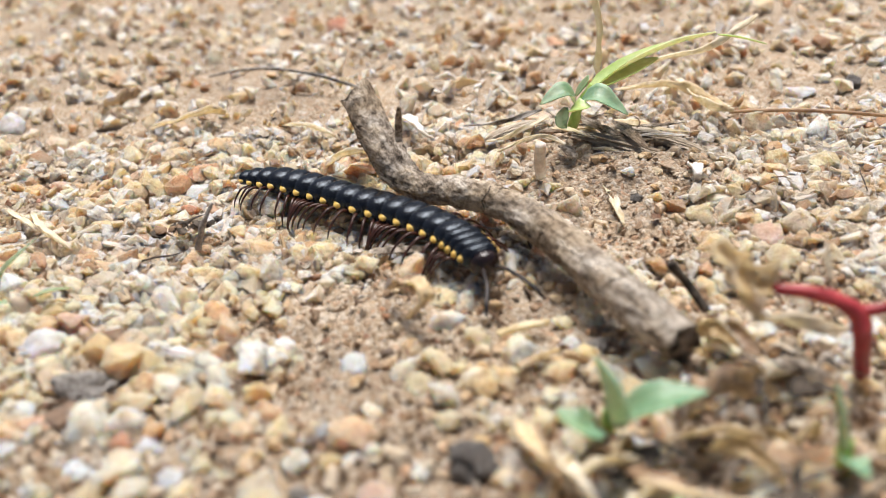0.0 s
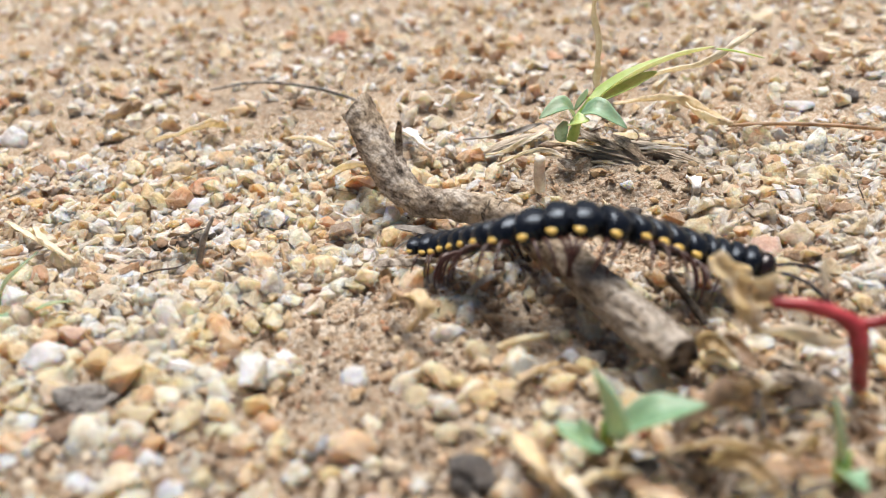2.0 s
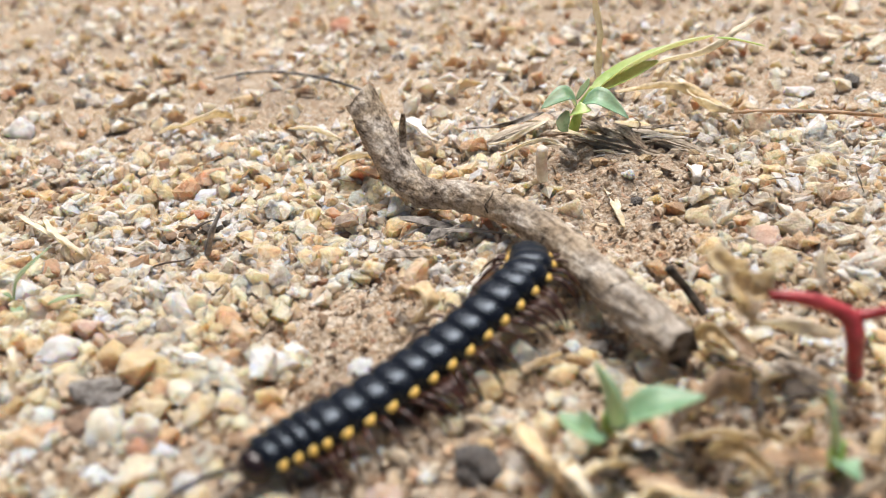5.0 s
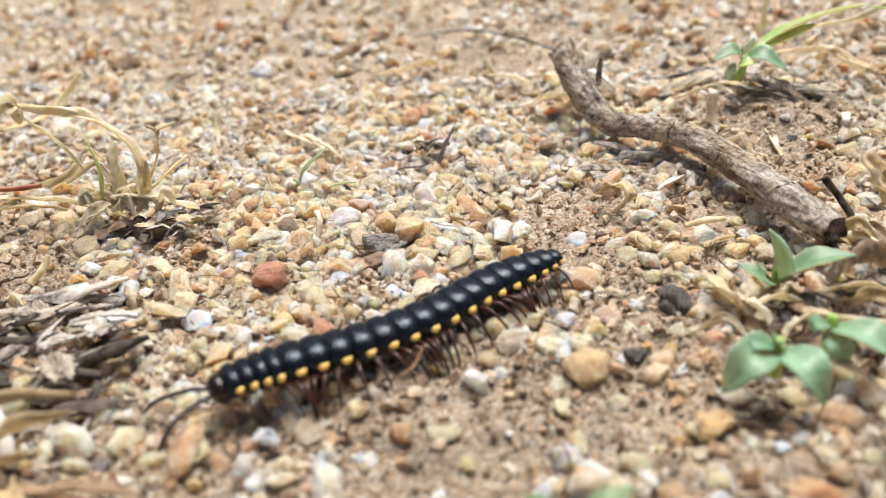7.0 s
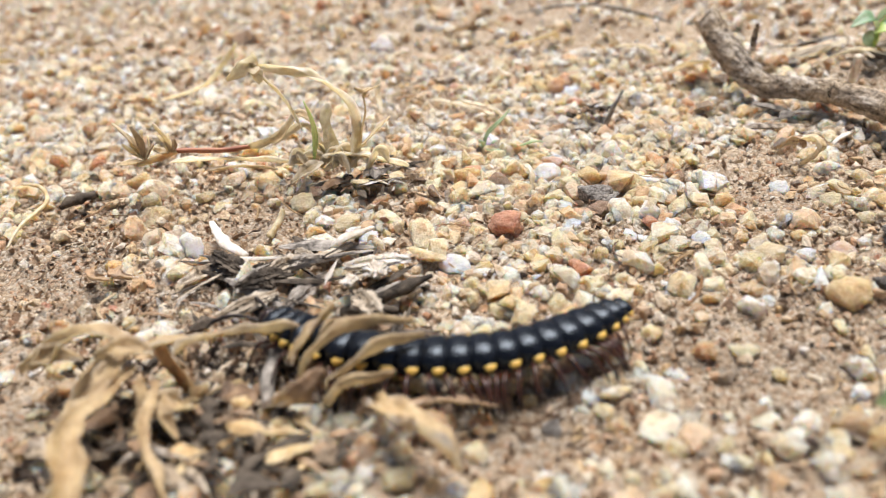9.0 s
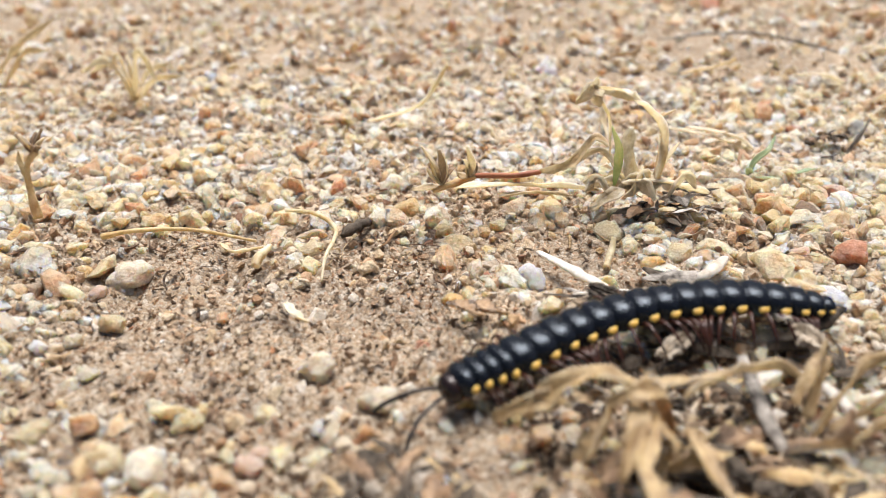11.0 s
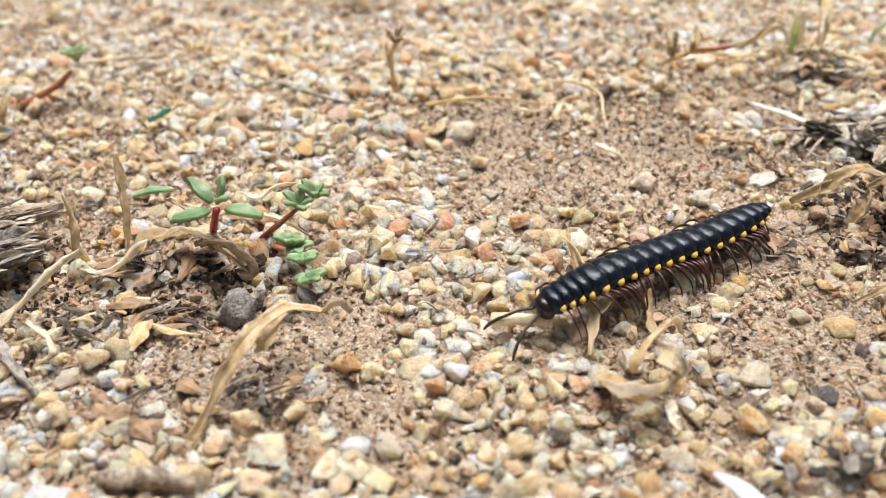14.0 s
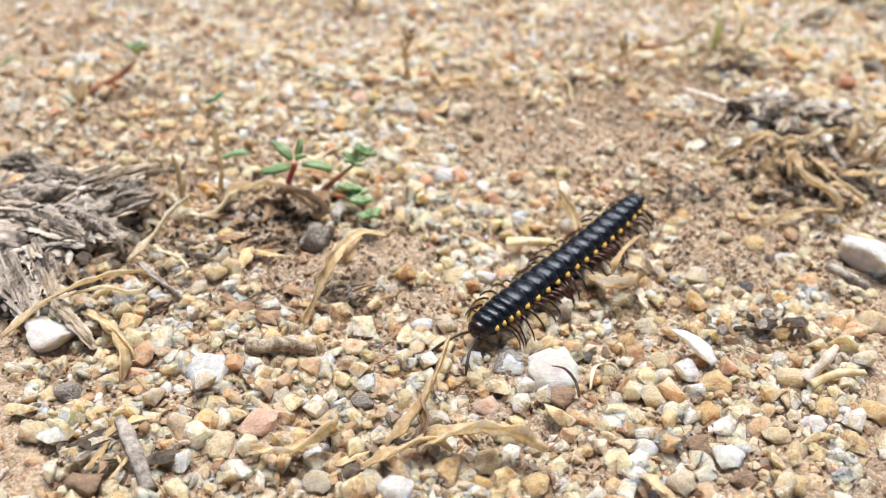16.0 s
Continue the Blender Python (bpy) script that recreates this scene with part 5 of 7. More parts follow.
for a, b, c, d, w, m in (((-16.77, -1.30, 0.10), (-16.27, -0.89, 0.30), (-15.79, -0.69, 0.40), (-15.29, -0.49, 0.35), 0.05, tan_mat), ((-16.26, -0.76, 0.20), (-15.72, -0.80, 0.35), (-15.33, -0.88, 0.30), (-15.24, -0.60, 0.25), 0.04, straw_mat), ((-15.92, -0.99, 0.10), (-15.55, -1.35, 0.20), (-15.34, -1.61, 0.15), (-15.24, -1.78, 0.05), 0.035, tan_mat),
                         ((-15.48, 0.01, 0.12), (-15.24, -0.36, 0.15), (-15.01, -0.63, 0.12), (-14.86, -0.78, 0.08), 0.06, grey_wood_mat), ((-15.35, 0.30, 0.12), (-14.99, -0.11, 0.25), (-14.84, -0.36, 0.25), (-14.99, -0.31, 0.10), 0.04, straw_mat), ((-15.61, 0.02, 0.12), (-15.31, 0.30, 0.30), (-15.15, 0.74, 0.35), (-14.99, 1.15, 0.35), 0.05, straw_mat),
                         ((-13.93, -3.27, 0.10), (-13.49, -3.44, 0.25), (-13.14, -3.29, 0.30), (-13.05, -2.98, 0.20), 0.1, tan_mat), ((-12.63, -3.35, 0.10), (-12.28, -3.12, 0.30), (-12.04, -2.74, 0.45), (-11.86, -2.36, 0.60), 0.06, tan_mat), ((-12.31, -3.43, 0.15), (-11.87, -3.43, 0.30), (-11.46, -3.56, 0.35), (-11.11, -3.68, 0.20), 0.13, tan_mat),
                         ((-12.86, -3.60, 0.10), (-12.53, -3.52, 0.20), (-12.20, -3.41, 0.20), (-11.98, -3.49, 0.10), 0.06, tan_mat), ((-12.28, -3.38, 0.10), (-12.21, -3.28, 0.30), (-12.22, -3.10, 0.35), (-12.22, -2.89, 0.30), 0.06, brown_leaf_mat), ((-10.27, -3.96, 0.10), (-10.20, -4.19, 0.20), (-10.08, -4.36, 0.15), (-9.92, -4.52, 0.10), 0.06, tan_mat),
                         ((-10.42, -2.80, 0.10), (-10.29, -2.52, 0.15), (-10.11, -2.46, 0.12), (-10.02, -2.52, 0.08), 0.02, straw_mat), ((-15.94, -0.91, 0.10), (-15.57, -1.37, 0.20), (-15.37, -1.77, 0.15), (-15.34, -2.09, 0.05), 0.08, tan_mat)):
    lone_strap("dry_leaf", "bent dry tan leaf lying on coarse gravel", "dry leaf", [a, b, c, d], w, m, 90, 0.45, "dry leaves on gravel")
lone_stick("grey_stick", "short grey weathered stick on gravel", "stick", [(-15.23, -2.70, 0.10), (-15.03, -3.12, 0.14), (-14.80, -3.66, 0.10)], [0.06, 0.08, 0.07], grey_wood_mat, 0.4)
lone_stick("grey_stick", "short brown bark-covered stick in gravel", "stick", [(-14.05, -1.73, 0.10), (-13.64, -1.79, 0.14), (-13.28, -1.84, 0.10)], [0.07, 0.09, 0.06], bark_mat, 0.4)
lone_stick("pale_twig", "knobbly pale twig on gravel", "twig", [(-8.10, -2.94, 0.12), (-7.84, -2.80, 0.25), (-7.61, -2.60, 0.25)], [0.05, 0.06, 0.04], pale_wood_mat, 0.6)
lone_stick("pale_twig", "pale forked twig on gravel", "twig", [(-8.07, -3.01, 0.12), (-7.76, -2.93, 0.18), (-7.39, -2.89, 0.12)], [0.05, 0.05, 0.03], straw_mat, 0.5)
lone_stick("pale_twig", "grey twig by the marbled stone", "twig", [(-6.89, -1.05, 0.20), (-6.76, -1.31, 0.20), (-6.54, -1.43, 0.12)], [0.06, 0.06, 0.05], grey_wood_mat, 0.5)
for n, p in enumerate(((-12.67, -0.96, 0.10), (-8.36, -2.02, 0.08), (-7.88, -2.02, 0.08), (-8.10, -1.90, 0.08))):
    splinter_heap("dark_crumbs", "dark crumbs of rotten wood on gravel", "debris", p, 0.35, 0.12, 0.05, 7, 0.28, [dark_wood_mat, dark_wood_mat, grey_wood_mat], 40 + n, 15)
far_weed = at_base("red_stemmed_weed", "small weed with reddish stem and green tip", "weed", (-17.21, 5.46, 0.05))
add_stem(far_weed, [(-17.14, 5.34, 0.10), (-16.62, 5.53, 0.30), (-16.33, 5.46, 0.55)], [0.05, 0.05, 0.03], rust_stem_mat)
for k in range(5):
    r = Vector((-16.29, 5.67, 0.60))
    add_leaf(far_weed, [r, r + Vector((0.12 * math.cos(k * 1.3), 0.1 * math.sin(k * 1.3), 0.15)), r + Vector((0.22 * math.cos(k * 1.3), 0.18 * math.sin(k * 1.3), 0.2))], 0.07, green_mat, "leaf", 0.2, 0, 0.4, 0.03, n=8)
add_strap(far_weed, [(-16.37, 5.91, 0.50), (-15.85, 6.11, 0.45), (-15.31, 6.44, 0.35)], 0.03, straw_mat, "dry_blade")
add_leaf(far_weed, [(-18.16, 6.00, 0.40), (-18.35, 5.66, 0.60), (-18.58, 5.55, 0.50)], 0.1, green_mat)
husk = at_base("dry_husk", "tan dry husk with small leaves", "dry plant", (-17.16, 4.72, 0.05))
for k in range(6):
    r = Vector((-17.14, 4.71, 0.10))
    add_leaf(husk, [r, r + Vector((0.1 * math.cos(k * 1.1), 0.1 * math.sin(k * 1.1), 0.25)), r + Vector((0.2 * math.cos(k * 1.1), 0.15 * math.sin(k * 1.1), 0.45))], 0.05, tan_mat, "husk_leaf", 0.4, 40, 0.4, n=8)
chip = lone_strap("green_chip", "small teal green chip on gravel", "chip", [(-15.07, 4.63, 0.12), (-14.90, 4.50, 0.25), (-14.83, 4.73, 0.20)], 0.1, teal_mat, 20, 0.3)

# Dry roots, coloured dark to carry the leaves' shadow on the soil too.
splinter_heap("root_litter", "dark roots and litter, also standing for leaf shadow, under the weeds", "leaf litter", (-14.13, 1.24, 0.00), 0.9, 0.28, 0.12, 40, 0.5, [dark_wood_mat, brown_leaf_mat, bark_mat, grey_wood_mat], 61, 8, 1.6)
splinter_heap("root_litter", "dark root fibres and crumbs on soil", "leaf litter", (-13.64, -0.95, 0.00), 0.9, 0.25, 0.06, 26, 0.4, [dark_wood_mat, brown_leaf_mat, bark_mat], 62, 8, 1.6)
splinter_heap("root_litter", "brown leaf scraps and crumbs by the weeds", "leaf litter", (-14.34, 0.25, -0.00), 0.8, 0.35, 0.12, 30, 0.5, [dark_wood_mat, brown_leaf_mat, tan_mat, bark_mat], 63, 8, 1.6)

# The second heap also stands in for the shadow below the litter clump.
for n, (p, rx, ry, hi, count) in enumerate((((-5.32, 1.17, 0.00), 0.9, 0.45, 0.16, 48), ((-7.91, 1.12, 0.00), 0.6, 0.4, 0.14, 36), ((-6.50, 1.12, -0.00), 0.5, 0.35, 0.12, 26), ((-13.0, -0.85, 0.00), 0.45, 0.22, 0.07, 20), ((-5.75, 1.54, 0.00), 0.6, 0.3, 0.12, 30), ((-15.15, -3.05, 0.00), 0.7, 0.3, 0.1, 24), ((-13.07, -3.28, 0.00), 0.6, 0.3, 0.1, 20))):
    splinter_heap("root_litter", "dark brown root bits and leaf crumbs on soil", "leaf litter", p, rx, ry, hi, count, 0.4, [dark_wood_mat, brown_leaf_mat, dark_wood_mat, bark_mat, tan_mat], 90 + n, 12, 2.2)
# ---- single pebbles ----
PEBBLE_KINDS = {
    "white": ((0.86, 0.83, 0.79), (0.97, 0.96, 0.95), "white quartz pebble lying on sandy soil"),
    "cream": ((0.62, 0.52, 0.38), (0.86, 0.78, 0.65), "cream quartz pebble lying on sandy soil"),
    "honey": ((0.64, 0.5, 0.3), (0.88, 0.78, 0.58), "honey-coloured translucent quartz pebble on soil"),
    "amber": ((0.66, 0.45, 0.22), (0.88, 0.69, 0.42), "amber quartz pebble lying on sandy soil"),
    "pink": ((0.74, 0.46, 0.36), (0.9, 0.68, 0.57), "pinkish stone pebble lying among gravel"),
    "red": ((0.5, 0.21, 0.13), (0.74, 0.42, 0.3), "rust-red stone pebble lying among gravel"),
    "brown": ((0.38, 0.25, 0.17), (0.6, 0.43, 0.31), "brown stone pebble half sunk in soil"),
    "grey": ((0.16, 0.15, 0.14), (0.6, 0.57, 0.53), "grey stone pebble lying among gravel"),
    "dark": ((0.05, 0.048, 0.048), (0.28, 0.27, 0.26), "dark grey stone pebble on sandy soil"),
    "marble": ((0.6, 0.61, 0.63), (0.9, 0.9, 0.91), "grey and white marbled stone on gravel"),
    "clod": ((0.66, 0.54, 0.4), (0.93, 0.85, 0.72), "crumbly pale clod of sand on soil"),
}
pebble_mats = {k: plain_material("stone_" + k, a, b, 620 if k != "marble" else 260, 0.8 if k in ("clod", "grey", "dark") else 0.36, bump=0.0009, dirt=0.25 if k not in ("white", "marble") else 0.05, clear=0.75 if k not in ("grey", "dark", "brown") else 0.0) for k, (a, b, _) in PEBBLE_KINDS.items()}
PEBBLES, pebble_meshes = [], {}


def pebble_shape(seed):
    """A worn stone of radius 1: a ball with soft flats worn into it and an uneven skin."""
    rng = random.Random(seed)
    bm = bmesh.new()
    bmesh.ops.create_icosphere(bm, subdivisions=3, radius=1.0)
    cuts = [(Vector((rng.gauss(0, 1), rng.gauss(0, 1), rng.gauss(0, 1))).normalized(), rng.uniform(0.45, 0.78)) for _ in range(11)]
    for v in bm.verts:
        for n, h in cuts:
            v.co -= n * max(v.co.dot(n) - h, 0) * 0.95
        s = Vector((seed * 1.7, 0, 0))
        v.co *= 1.12 + 0.26 * noise.noise(v.co * 1.4 + s) + 0.2 * noise.noise(v.co * 3.2 + s) + 0.1 * noise.noise(v.co * 7 + s) + 0.05 * noise.noise(v.co * 13 + s)
    low = Vector([min(v.co[k] for v in bm.verts) for k in range(3)])
    high = Vector([max(v.co[k] for v in bm.verts) for k in range(3)])
    for v in bm.verts:
        v.co = Vector([(2 * v.co[k] - low[k] - high[k]) / (high[k] - low[k]) for k in range(3)])
    return bm


def pebble(x, y, width, kind, tall=0.75, deep=0.9):
    n = len(PEBBLES)
    key = (n % 14, kind)
    if key not in pebble_meshes:
        ob = part("pebble", pebble_shape(300 + n % 14), pebble_mats[kind])
        pebble_meshes[key] = ob.data
    else:
        ob = new("pebble", pebble_meshes[key])
    r = width * 0.43
    ob.matrix_basis = pose(x * CM, y * CM, (ground_z(x, y) + r * tall * 0.4) * CM, 0, 0, n * 67 % 50 - 25)
    ob.scale = (r, r * deep, r * tall)
    PEBBLES.append((x, y, r))
    size = "large " if width > 0.42 else "small " if width < 0.2 else ""
    return tagged(ob, size + PEBBLE_KINDS[kind][2], "pebble", "pebbles")


pebble(3.07, 7.49, 0.42, "cream")
pebble(2.73, 7.26, 0.37, "pink")
pebble(2.73, 6.83, 0.33, "honey")
pebble(2.23, 7.63, 0.35, "honey")
pebble(1.03, 7.82, 0.32, "cream", 1.1)
pebble(0.18, 5.08, 0.24, "amber")
pebble(-3.27, 5.76, 0.44, "white")
pebble(-2.74, 5.18, 0.45, "grey")
pebble(0.05, 4.32, 0.26, "dark")
pebble(-3.22, 6.85, 0.35, "cream")
pebble(-2.46, 5.89, 0.31, "cream")
pebble(-3.18, 6.11, 0.32, "pink")
pebble(-3.00, 6.00, 0.25, "pink")
pebble(-2.78, 5.65, 0.34, "amber")
pebble(-2.01, 4.53, 0.23, "marble")
pebble(-1.75, 4.51, 0.26, "cream")
pebble(-1.77, 4.20, 0.21, "white")
pebble(-1.22, 4.19, 0.33, "cream")
pebble(-0.98, 4.18, 0.21, "grey")
pebble(-0.82, 4.38, 0.18, "amber")
pebble(4.87, 11.02, 0.32, "dark")
pebble(4.25, 10.99, 0.45, "white", .5)
pebble(3.51, 9.32, 0.36, "white", .5)
pebble(-2.97, 8.88, 0.34, "white")
pebble(-3.52, 8.55, 0.27, "amber")
pebble(-2.88, 8.37, 0.25, "red")
pebble(-4.66, 9.24, 0.27, "pink")
pebble(-2.36, 7.06, 0.22, "amber")
pebble(-6.14, 11.12, 0.53, "marble")
pebble(-2.30, 15.54, 0.50, "red")
pebble(-0.36, 10.69, 0.30, "cream")
pebble(-0.06, 9.73, 0.17, "red")
pebble(1.86, 7.96, 0.18, "amber")
pebble(1.69, 8.04, 0.16, "dark")
pebble(0.81, 5.71, 0.20, "white")
pebble(1.02, 5.68, 0.22, "grey")
pebble(0.13, 5.70, 0.26, "honey")
pebble(2.19, 5.28, 0.24, "cream")
pebble(2.22, 4.59, 0.17, "red")
pebble(1.41, 4.79, 0.18, "cream")
pebble(2.91, 6.53, 0.21, "cream")
pebble(-3.40, 6.24, 0.28, "amber")
pebble(-3.64, 7.10, 0.23, "marble", .5)
pebble(-0.79, 5.42, 0.26, "white")
pebble(0.22, 5.27, 0.12, "white")
pebble(2.69, 8.18, 0.22, "amber")
pebble(1.67, 8.42, 0.17, "white")
pebble(-2.69, 4.87, 0.27, "brown")
pebble(-1.80, 5.77, 0.20, "brown")
pebble(-4.13, 5.50, 0.37, "amber", 1.1)
pebble(-4.10, 6.21, 0.31, "pink")
pebble(-3.30, 5.75, 0.38, "white", .7)
pebble(-3.64, 4.42, 0.43, "red")
pebble(-2.92, 3.73, 0.31, "red")
pebble(-2.68, 5.23, 0.49, "grey", .5)
pebble(-2.01, 4.50, 0.22, "marble", 1.0)
pebble(-5.26, 4.58, 0.29, "honey")
pebble(-5.04, 4.28, 0.27, "white")
pebble(-4.11, 3.77, 0.36, "white", .6)
pebble(-3.82, 3.78, 0.20, "amber")
pebble(-4.11, 4.53, 0.25, "pink")
pebble(-0.65, 3.27, 0.44, "amber")
pebble(-0.43, 3.00, 0.24, "cream")
pebble(-0.28, 3.59, 0.25, "dark")
pebble(0.09, 4.39, 0.36, "dark")
pebble(-1.19, 3.99, 0.39, "honey", .5)
pebble(-0.85, 3.97, 0.24, "marble")
pebble(-2.22, 4.95, 0.34, "honey")
pebble(-2.73, 4.82, 0.24, "brown")
pebble(-2.21, 4.57, 0.21, "red")
pebble(-1.75, 4.54, 0.27, "brown")
pebble(-0.31, 5.21, 0.28, "honey")
pebble(-0.50, 4.10, 0.28, "pink", .6)
pebble(0.08, 3.96, 0.22, "cream")
pebble(0.23, 3.93, 0.20, "cream")
pebble(-0.09, 4.78, 0.22, "honey")
pebble(-0.92, 2.03, 0.17, "white")
pebble(-1.67, 2.51, 0.30, "honey", .4)
pebble(-0.30, 2.38, 0.29, "honey", .5)
pebble(-2.49, 5.89, 0.28, "honey")
pebble(-4.60, 4.54, 0.23, "honey")
pebble(-3.62, 3.34, 0.14, "white")
pebble(-3.32, 3.49, 0.12, "white")
pebble(-1.45, 2.22, 0.17, "amber", .5)
pebble(-1.96, 3.51, 0.16, "cream", .5)
pebble(-5.95, 5.10, 0.36, "honey")
pebble(-4.08, 1.98, 0.18, "grey")
pebble(-3.16, 1.65, 0.21, "grey")
pebble(-8.12, 5.71, 0.40, "amber")
pebble(-10.79, 4.24, 0.48, "clod", .7)
pebble(-8.68, 2.61, 0.39, "clod")
pebble(-7.11, 5.19, 0.26, "honey")
pebble(-6.82, 4.03, 0.34, "white", .9)
pebble(-5.32, 4.56, 0.35, "honey")
pebble(-7.62, 1.25, 0.21, "white", 1.0)
pebble(-10.56, 2.54, 0.27, "cream", .6)
pebble(-10.63, 3.31, 0.29, "honey", .9)
pebble(-11.13, 2.91, 0.20, "white")
pebble(-10.25, 1.29, 0.19, "cream")
pebble(-13.33, 7.17, 0.35, "amber")
pebble(-5.62, 1.65, 0.25, "brown", 1.0)
pebble(-6.36, 5.66, 0.20, "grey")
pebble(-6.00, 5.15, 0.25, "honey")
pebble(-6.32, 5.18, 0.19, "cream")
pebble(-8.96, 1.61, 0.24, "pink")
pebble(-8.17, 2.15, 0.30, "cream", .8)
pebble(-9.88, 2.17, 0.24, "cream", .6)
pebble(-11.01, 3.95, 0.21, "pink")
pebble(-8.10, 2.14, 0.35, "clod")
pebble(-11.85, 3.58, 0.36, "white", .5)
pebble(-11.92, 3.12, 0.30, "brown")
pebble(-12.15, 3.11, 0.15, "amber")
pebble(-10.67, 2.46, 0.27, "cream", .6)
pebble(-11.40, 1.83, 0.34, "white")
pebble(-11.06, 1.90, 0.24, "white")
pebble(-11.03, 1.19, 0.35, "amber", .8)
pebble(-11.51, 0.97, 0.27, "amber")
pebble(-11.01, 1.50, 0.21, "pink")
pebble(-11.62, 1.56, 0.24, "white", .6)
pebble(-10.43, 1.20, 0.18, "cream", .6)
pebble(-10.86, 4.18, 0.38, "clod")
pebble(-9.06, 4.74, 0.30, "honey")
pebble(-10.69, 3.27, 0.16, "amber")
pebble(-11.27, 5.32, 0.24, "amber")
pebble(-8.99, 1.50, 0.28, "pink")
pebble(-7.78, -0.05, 0.23, "cream")
pebble(-10.49, 0.99, 0.26, "grey", .4)
pebble(-13.75, 5.10, 0.33, "white")
pebble(-13.15, 4.44, 0.26, "white")
pebble(-12.50, 4.72, 0.45, "pink", .6)
pebble(-13.19, 7.14, 0.26, "amber")
pebble(-10.87, 3.01, 0.20, "cream")
pebble(-13.30, 0.35, 0.52, "grey", 1.0)
pebble(-14.52, -0.28, 0.34, "honey", .9)
pebble(-14.31, -0.16, 0.32, "honey", .9)
pebble(-14.70, -0.49, 0.28, "cream", .6)
pebble(-11.53, -0.51, 0.47, "honey", .6)
pebble(-11.15, -0.59, 0.31, "white", .8)
pebble(-12.06, -1.43, 0.31, "white")
pebble(-11.78, -1.49, 0.32, "cream")
pebble(-11.18, -2.15, 0.43, "marble", .6)
pebble(-10.71, -2.36, 0.71, "white")
pebble(-9.44, -1.71, 0.32, "cream")
pebble(-7.80, 1.04, 0.28, "cream")
pebble(-11.62, 0.05, 0.24, "honey")
pebble(-7.46, -0.26, 0.36, "amber", .6)
pebble(-7.97, -1.11, 0.30, "dark", .4)
pebble(-8.47, -0.78, 0.45, "cream", .4)
pebble(-9.19, -1.53, 0.26, "amber", .5)
pebble(-11.18, -2.14, 0.44, "grey", .5)
pebble(-10.71, -2.76, 0.39, "brown")
pebble(-6.07, -0.78, 0.96, "marble", .7)
pebble(-8.17, -2.81, 0.44, "honey")
pebble(-9.77, -2.91, 0.36, "honey", .6)
pebble(-9.04, -2.77, 0.44, "amber", .6)
pebble(-9.50, -2.34, 0.28, "honey")
pebble(-11.41, -3.18, 0.30, "honey", 1.0)
pebble(-11.63, -3.53, 0.40, "honey")
pebble(-8.72, -3.61, 0.35, "honey", .6)
pebble(-9.32, -3.84, 0.36, "white", .5)
pebble(-9.26, -4.09, 0.29, "brown")
pebble(-14.96, -2.37, 0.27, "cream", 1.1)
pebble(-14.64, -2.73, 0.36, "cream", .8)
pebble(-13.86, -2.83, 0.48, "pink", .6)
pebble(-14.24, -3.07, 0.45, "honey", .6)
pebble(-16.30, -1.25, 0.71, "white", .65)
pebble(-12.56, -3.81, 0.42, "marble", .7)
pebble(-7.57, -3.44, 0.38, "amber")
pebble(-11.52, -2.76, 0.37, "pink", .6)
pebble(-14.47, -1.90, 0.58, "marble", .4)
pebble(-10.09, -3.61, 0.28, "white")
pebble(-9.51, -3.60, 0.31, "brown", .7)
pebble(-11.85, -1.99, 0.25, "cream")
pebble(-9.87, -4.09, 0.32, "cream")
pebble(-8.28, -3.50, 0.34, "white")
pebble(-8.82, -4.24, 0.32, "amber")
pebble(-10.14, -1.90, 0.17, "red")
pebble(-8.43, -2.41, 0.16, "red")
pebble(-10.28, -2.16, 0.21, "dark", .6)
pebble(-15.42, -3.44, 0.42, "brown")
pebble(-16.05, -2.72, 0.39, "honey")
pebble(-12.81, -2.60, 0.29, "grey", .5)
pebble(-6.74, -1.94, 0.47, "honey", .8)
pebble(-15.01, -3.13, 0.44, "honey")
pebble(-13.29, -3.67, 0.32, "cream")
pebble(-13.63, -2.43, 0.30, "cream")
pebble(-15.87, -2.10, 0.42, "grey")
pebble(-11.23, -3.90, 0.32, "amber")
pebble(-9.53, -0.10, 0.22, "cream")


lone_stick("white_chip", "long pointed chip of white stone on gravel", "stone chip", [(-9.3, -2.1, 0.24), (-9.18, -2.22, 0.24), (-9.05, -2.38, 0.18), (-8.95, -2.55, 0.1)], [0.02, 0.06, 0.1, 0.11, 0.06], pebble_mats["white"], 0.25, 10, flat=0.5)


# ---- gravel and sand ----
BARE = []


def bare(p, r):
    """A patch of soil with little gravel on it."""
    BARE.append((p[0], p[1], r))


bare((1.6, 9.0, 0), 1.5)
bare((1.3, 7.9, 0), 0.9)
bare((-8.7, 3.0, 0), 1.5)
bare((-10.2, 4.3, 0), 1.1)
bare((-0.82, 6.18, 0.00), 0.9)
bare((0.50, 6.10, 0.00), 0.5)
bare((1.72, 7.41, 0.00), 0.7)
bare((-1.40, 2.55, 0.00), 0.8)
bare((-0.28, 2.90, 0.00), 0.5)
bare((-13.3, -0.3, 0.00), 1.0)
bare((-13.8, 1.0, 0.00), 0.9)
bare((-12.0, -1.0, 0.00), 0.6)
bare((-1.88, 2.11, -0.00), 0.5)
bare((-3.33, 1.52, 0.00), 0.5)
bare((-13.14, -0.61, 0.00), 0.8)
bare((-7.81, -0.42, -0.00), 1.0)
bare((-7.69, 1.33, 0.00), 0.9)
bare((-10.22, 2.82, 0.00), 1.2)
bare((-12.24, 0.16, 0.00), 0.6)
bare((-6.5, 4.6, 0.00), 0.9)
bare((-0.9, 5.2, 0.00), 0.7)


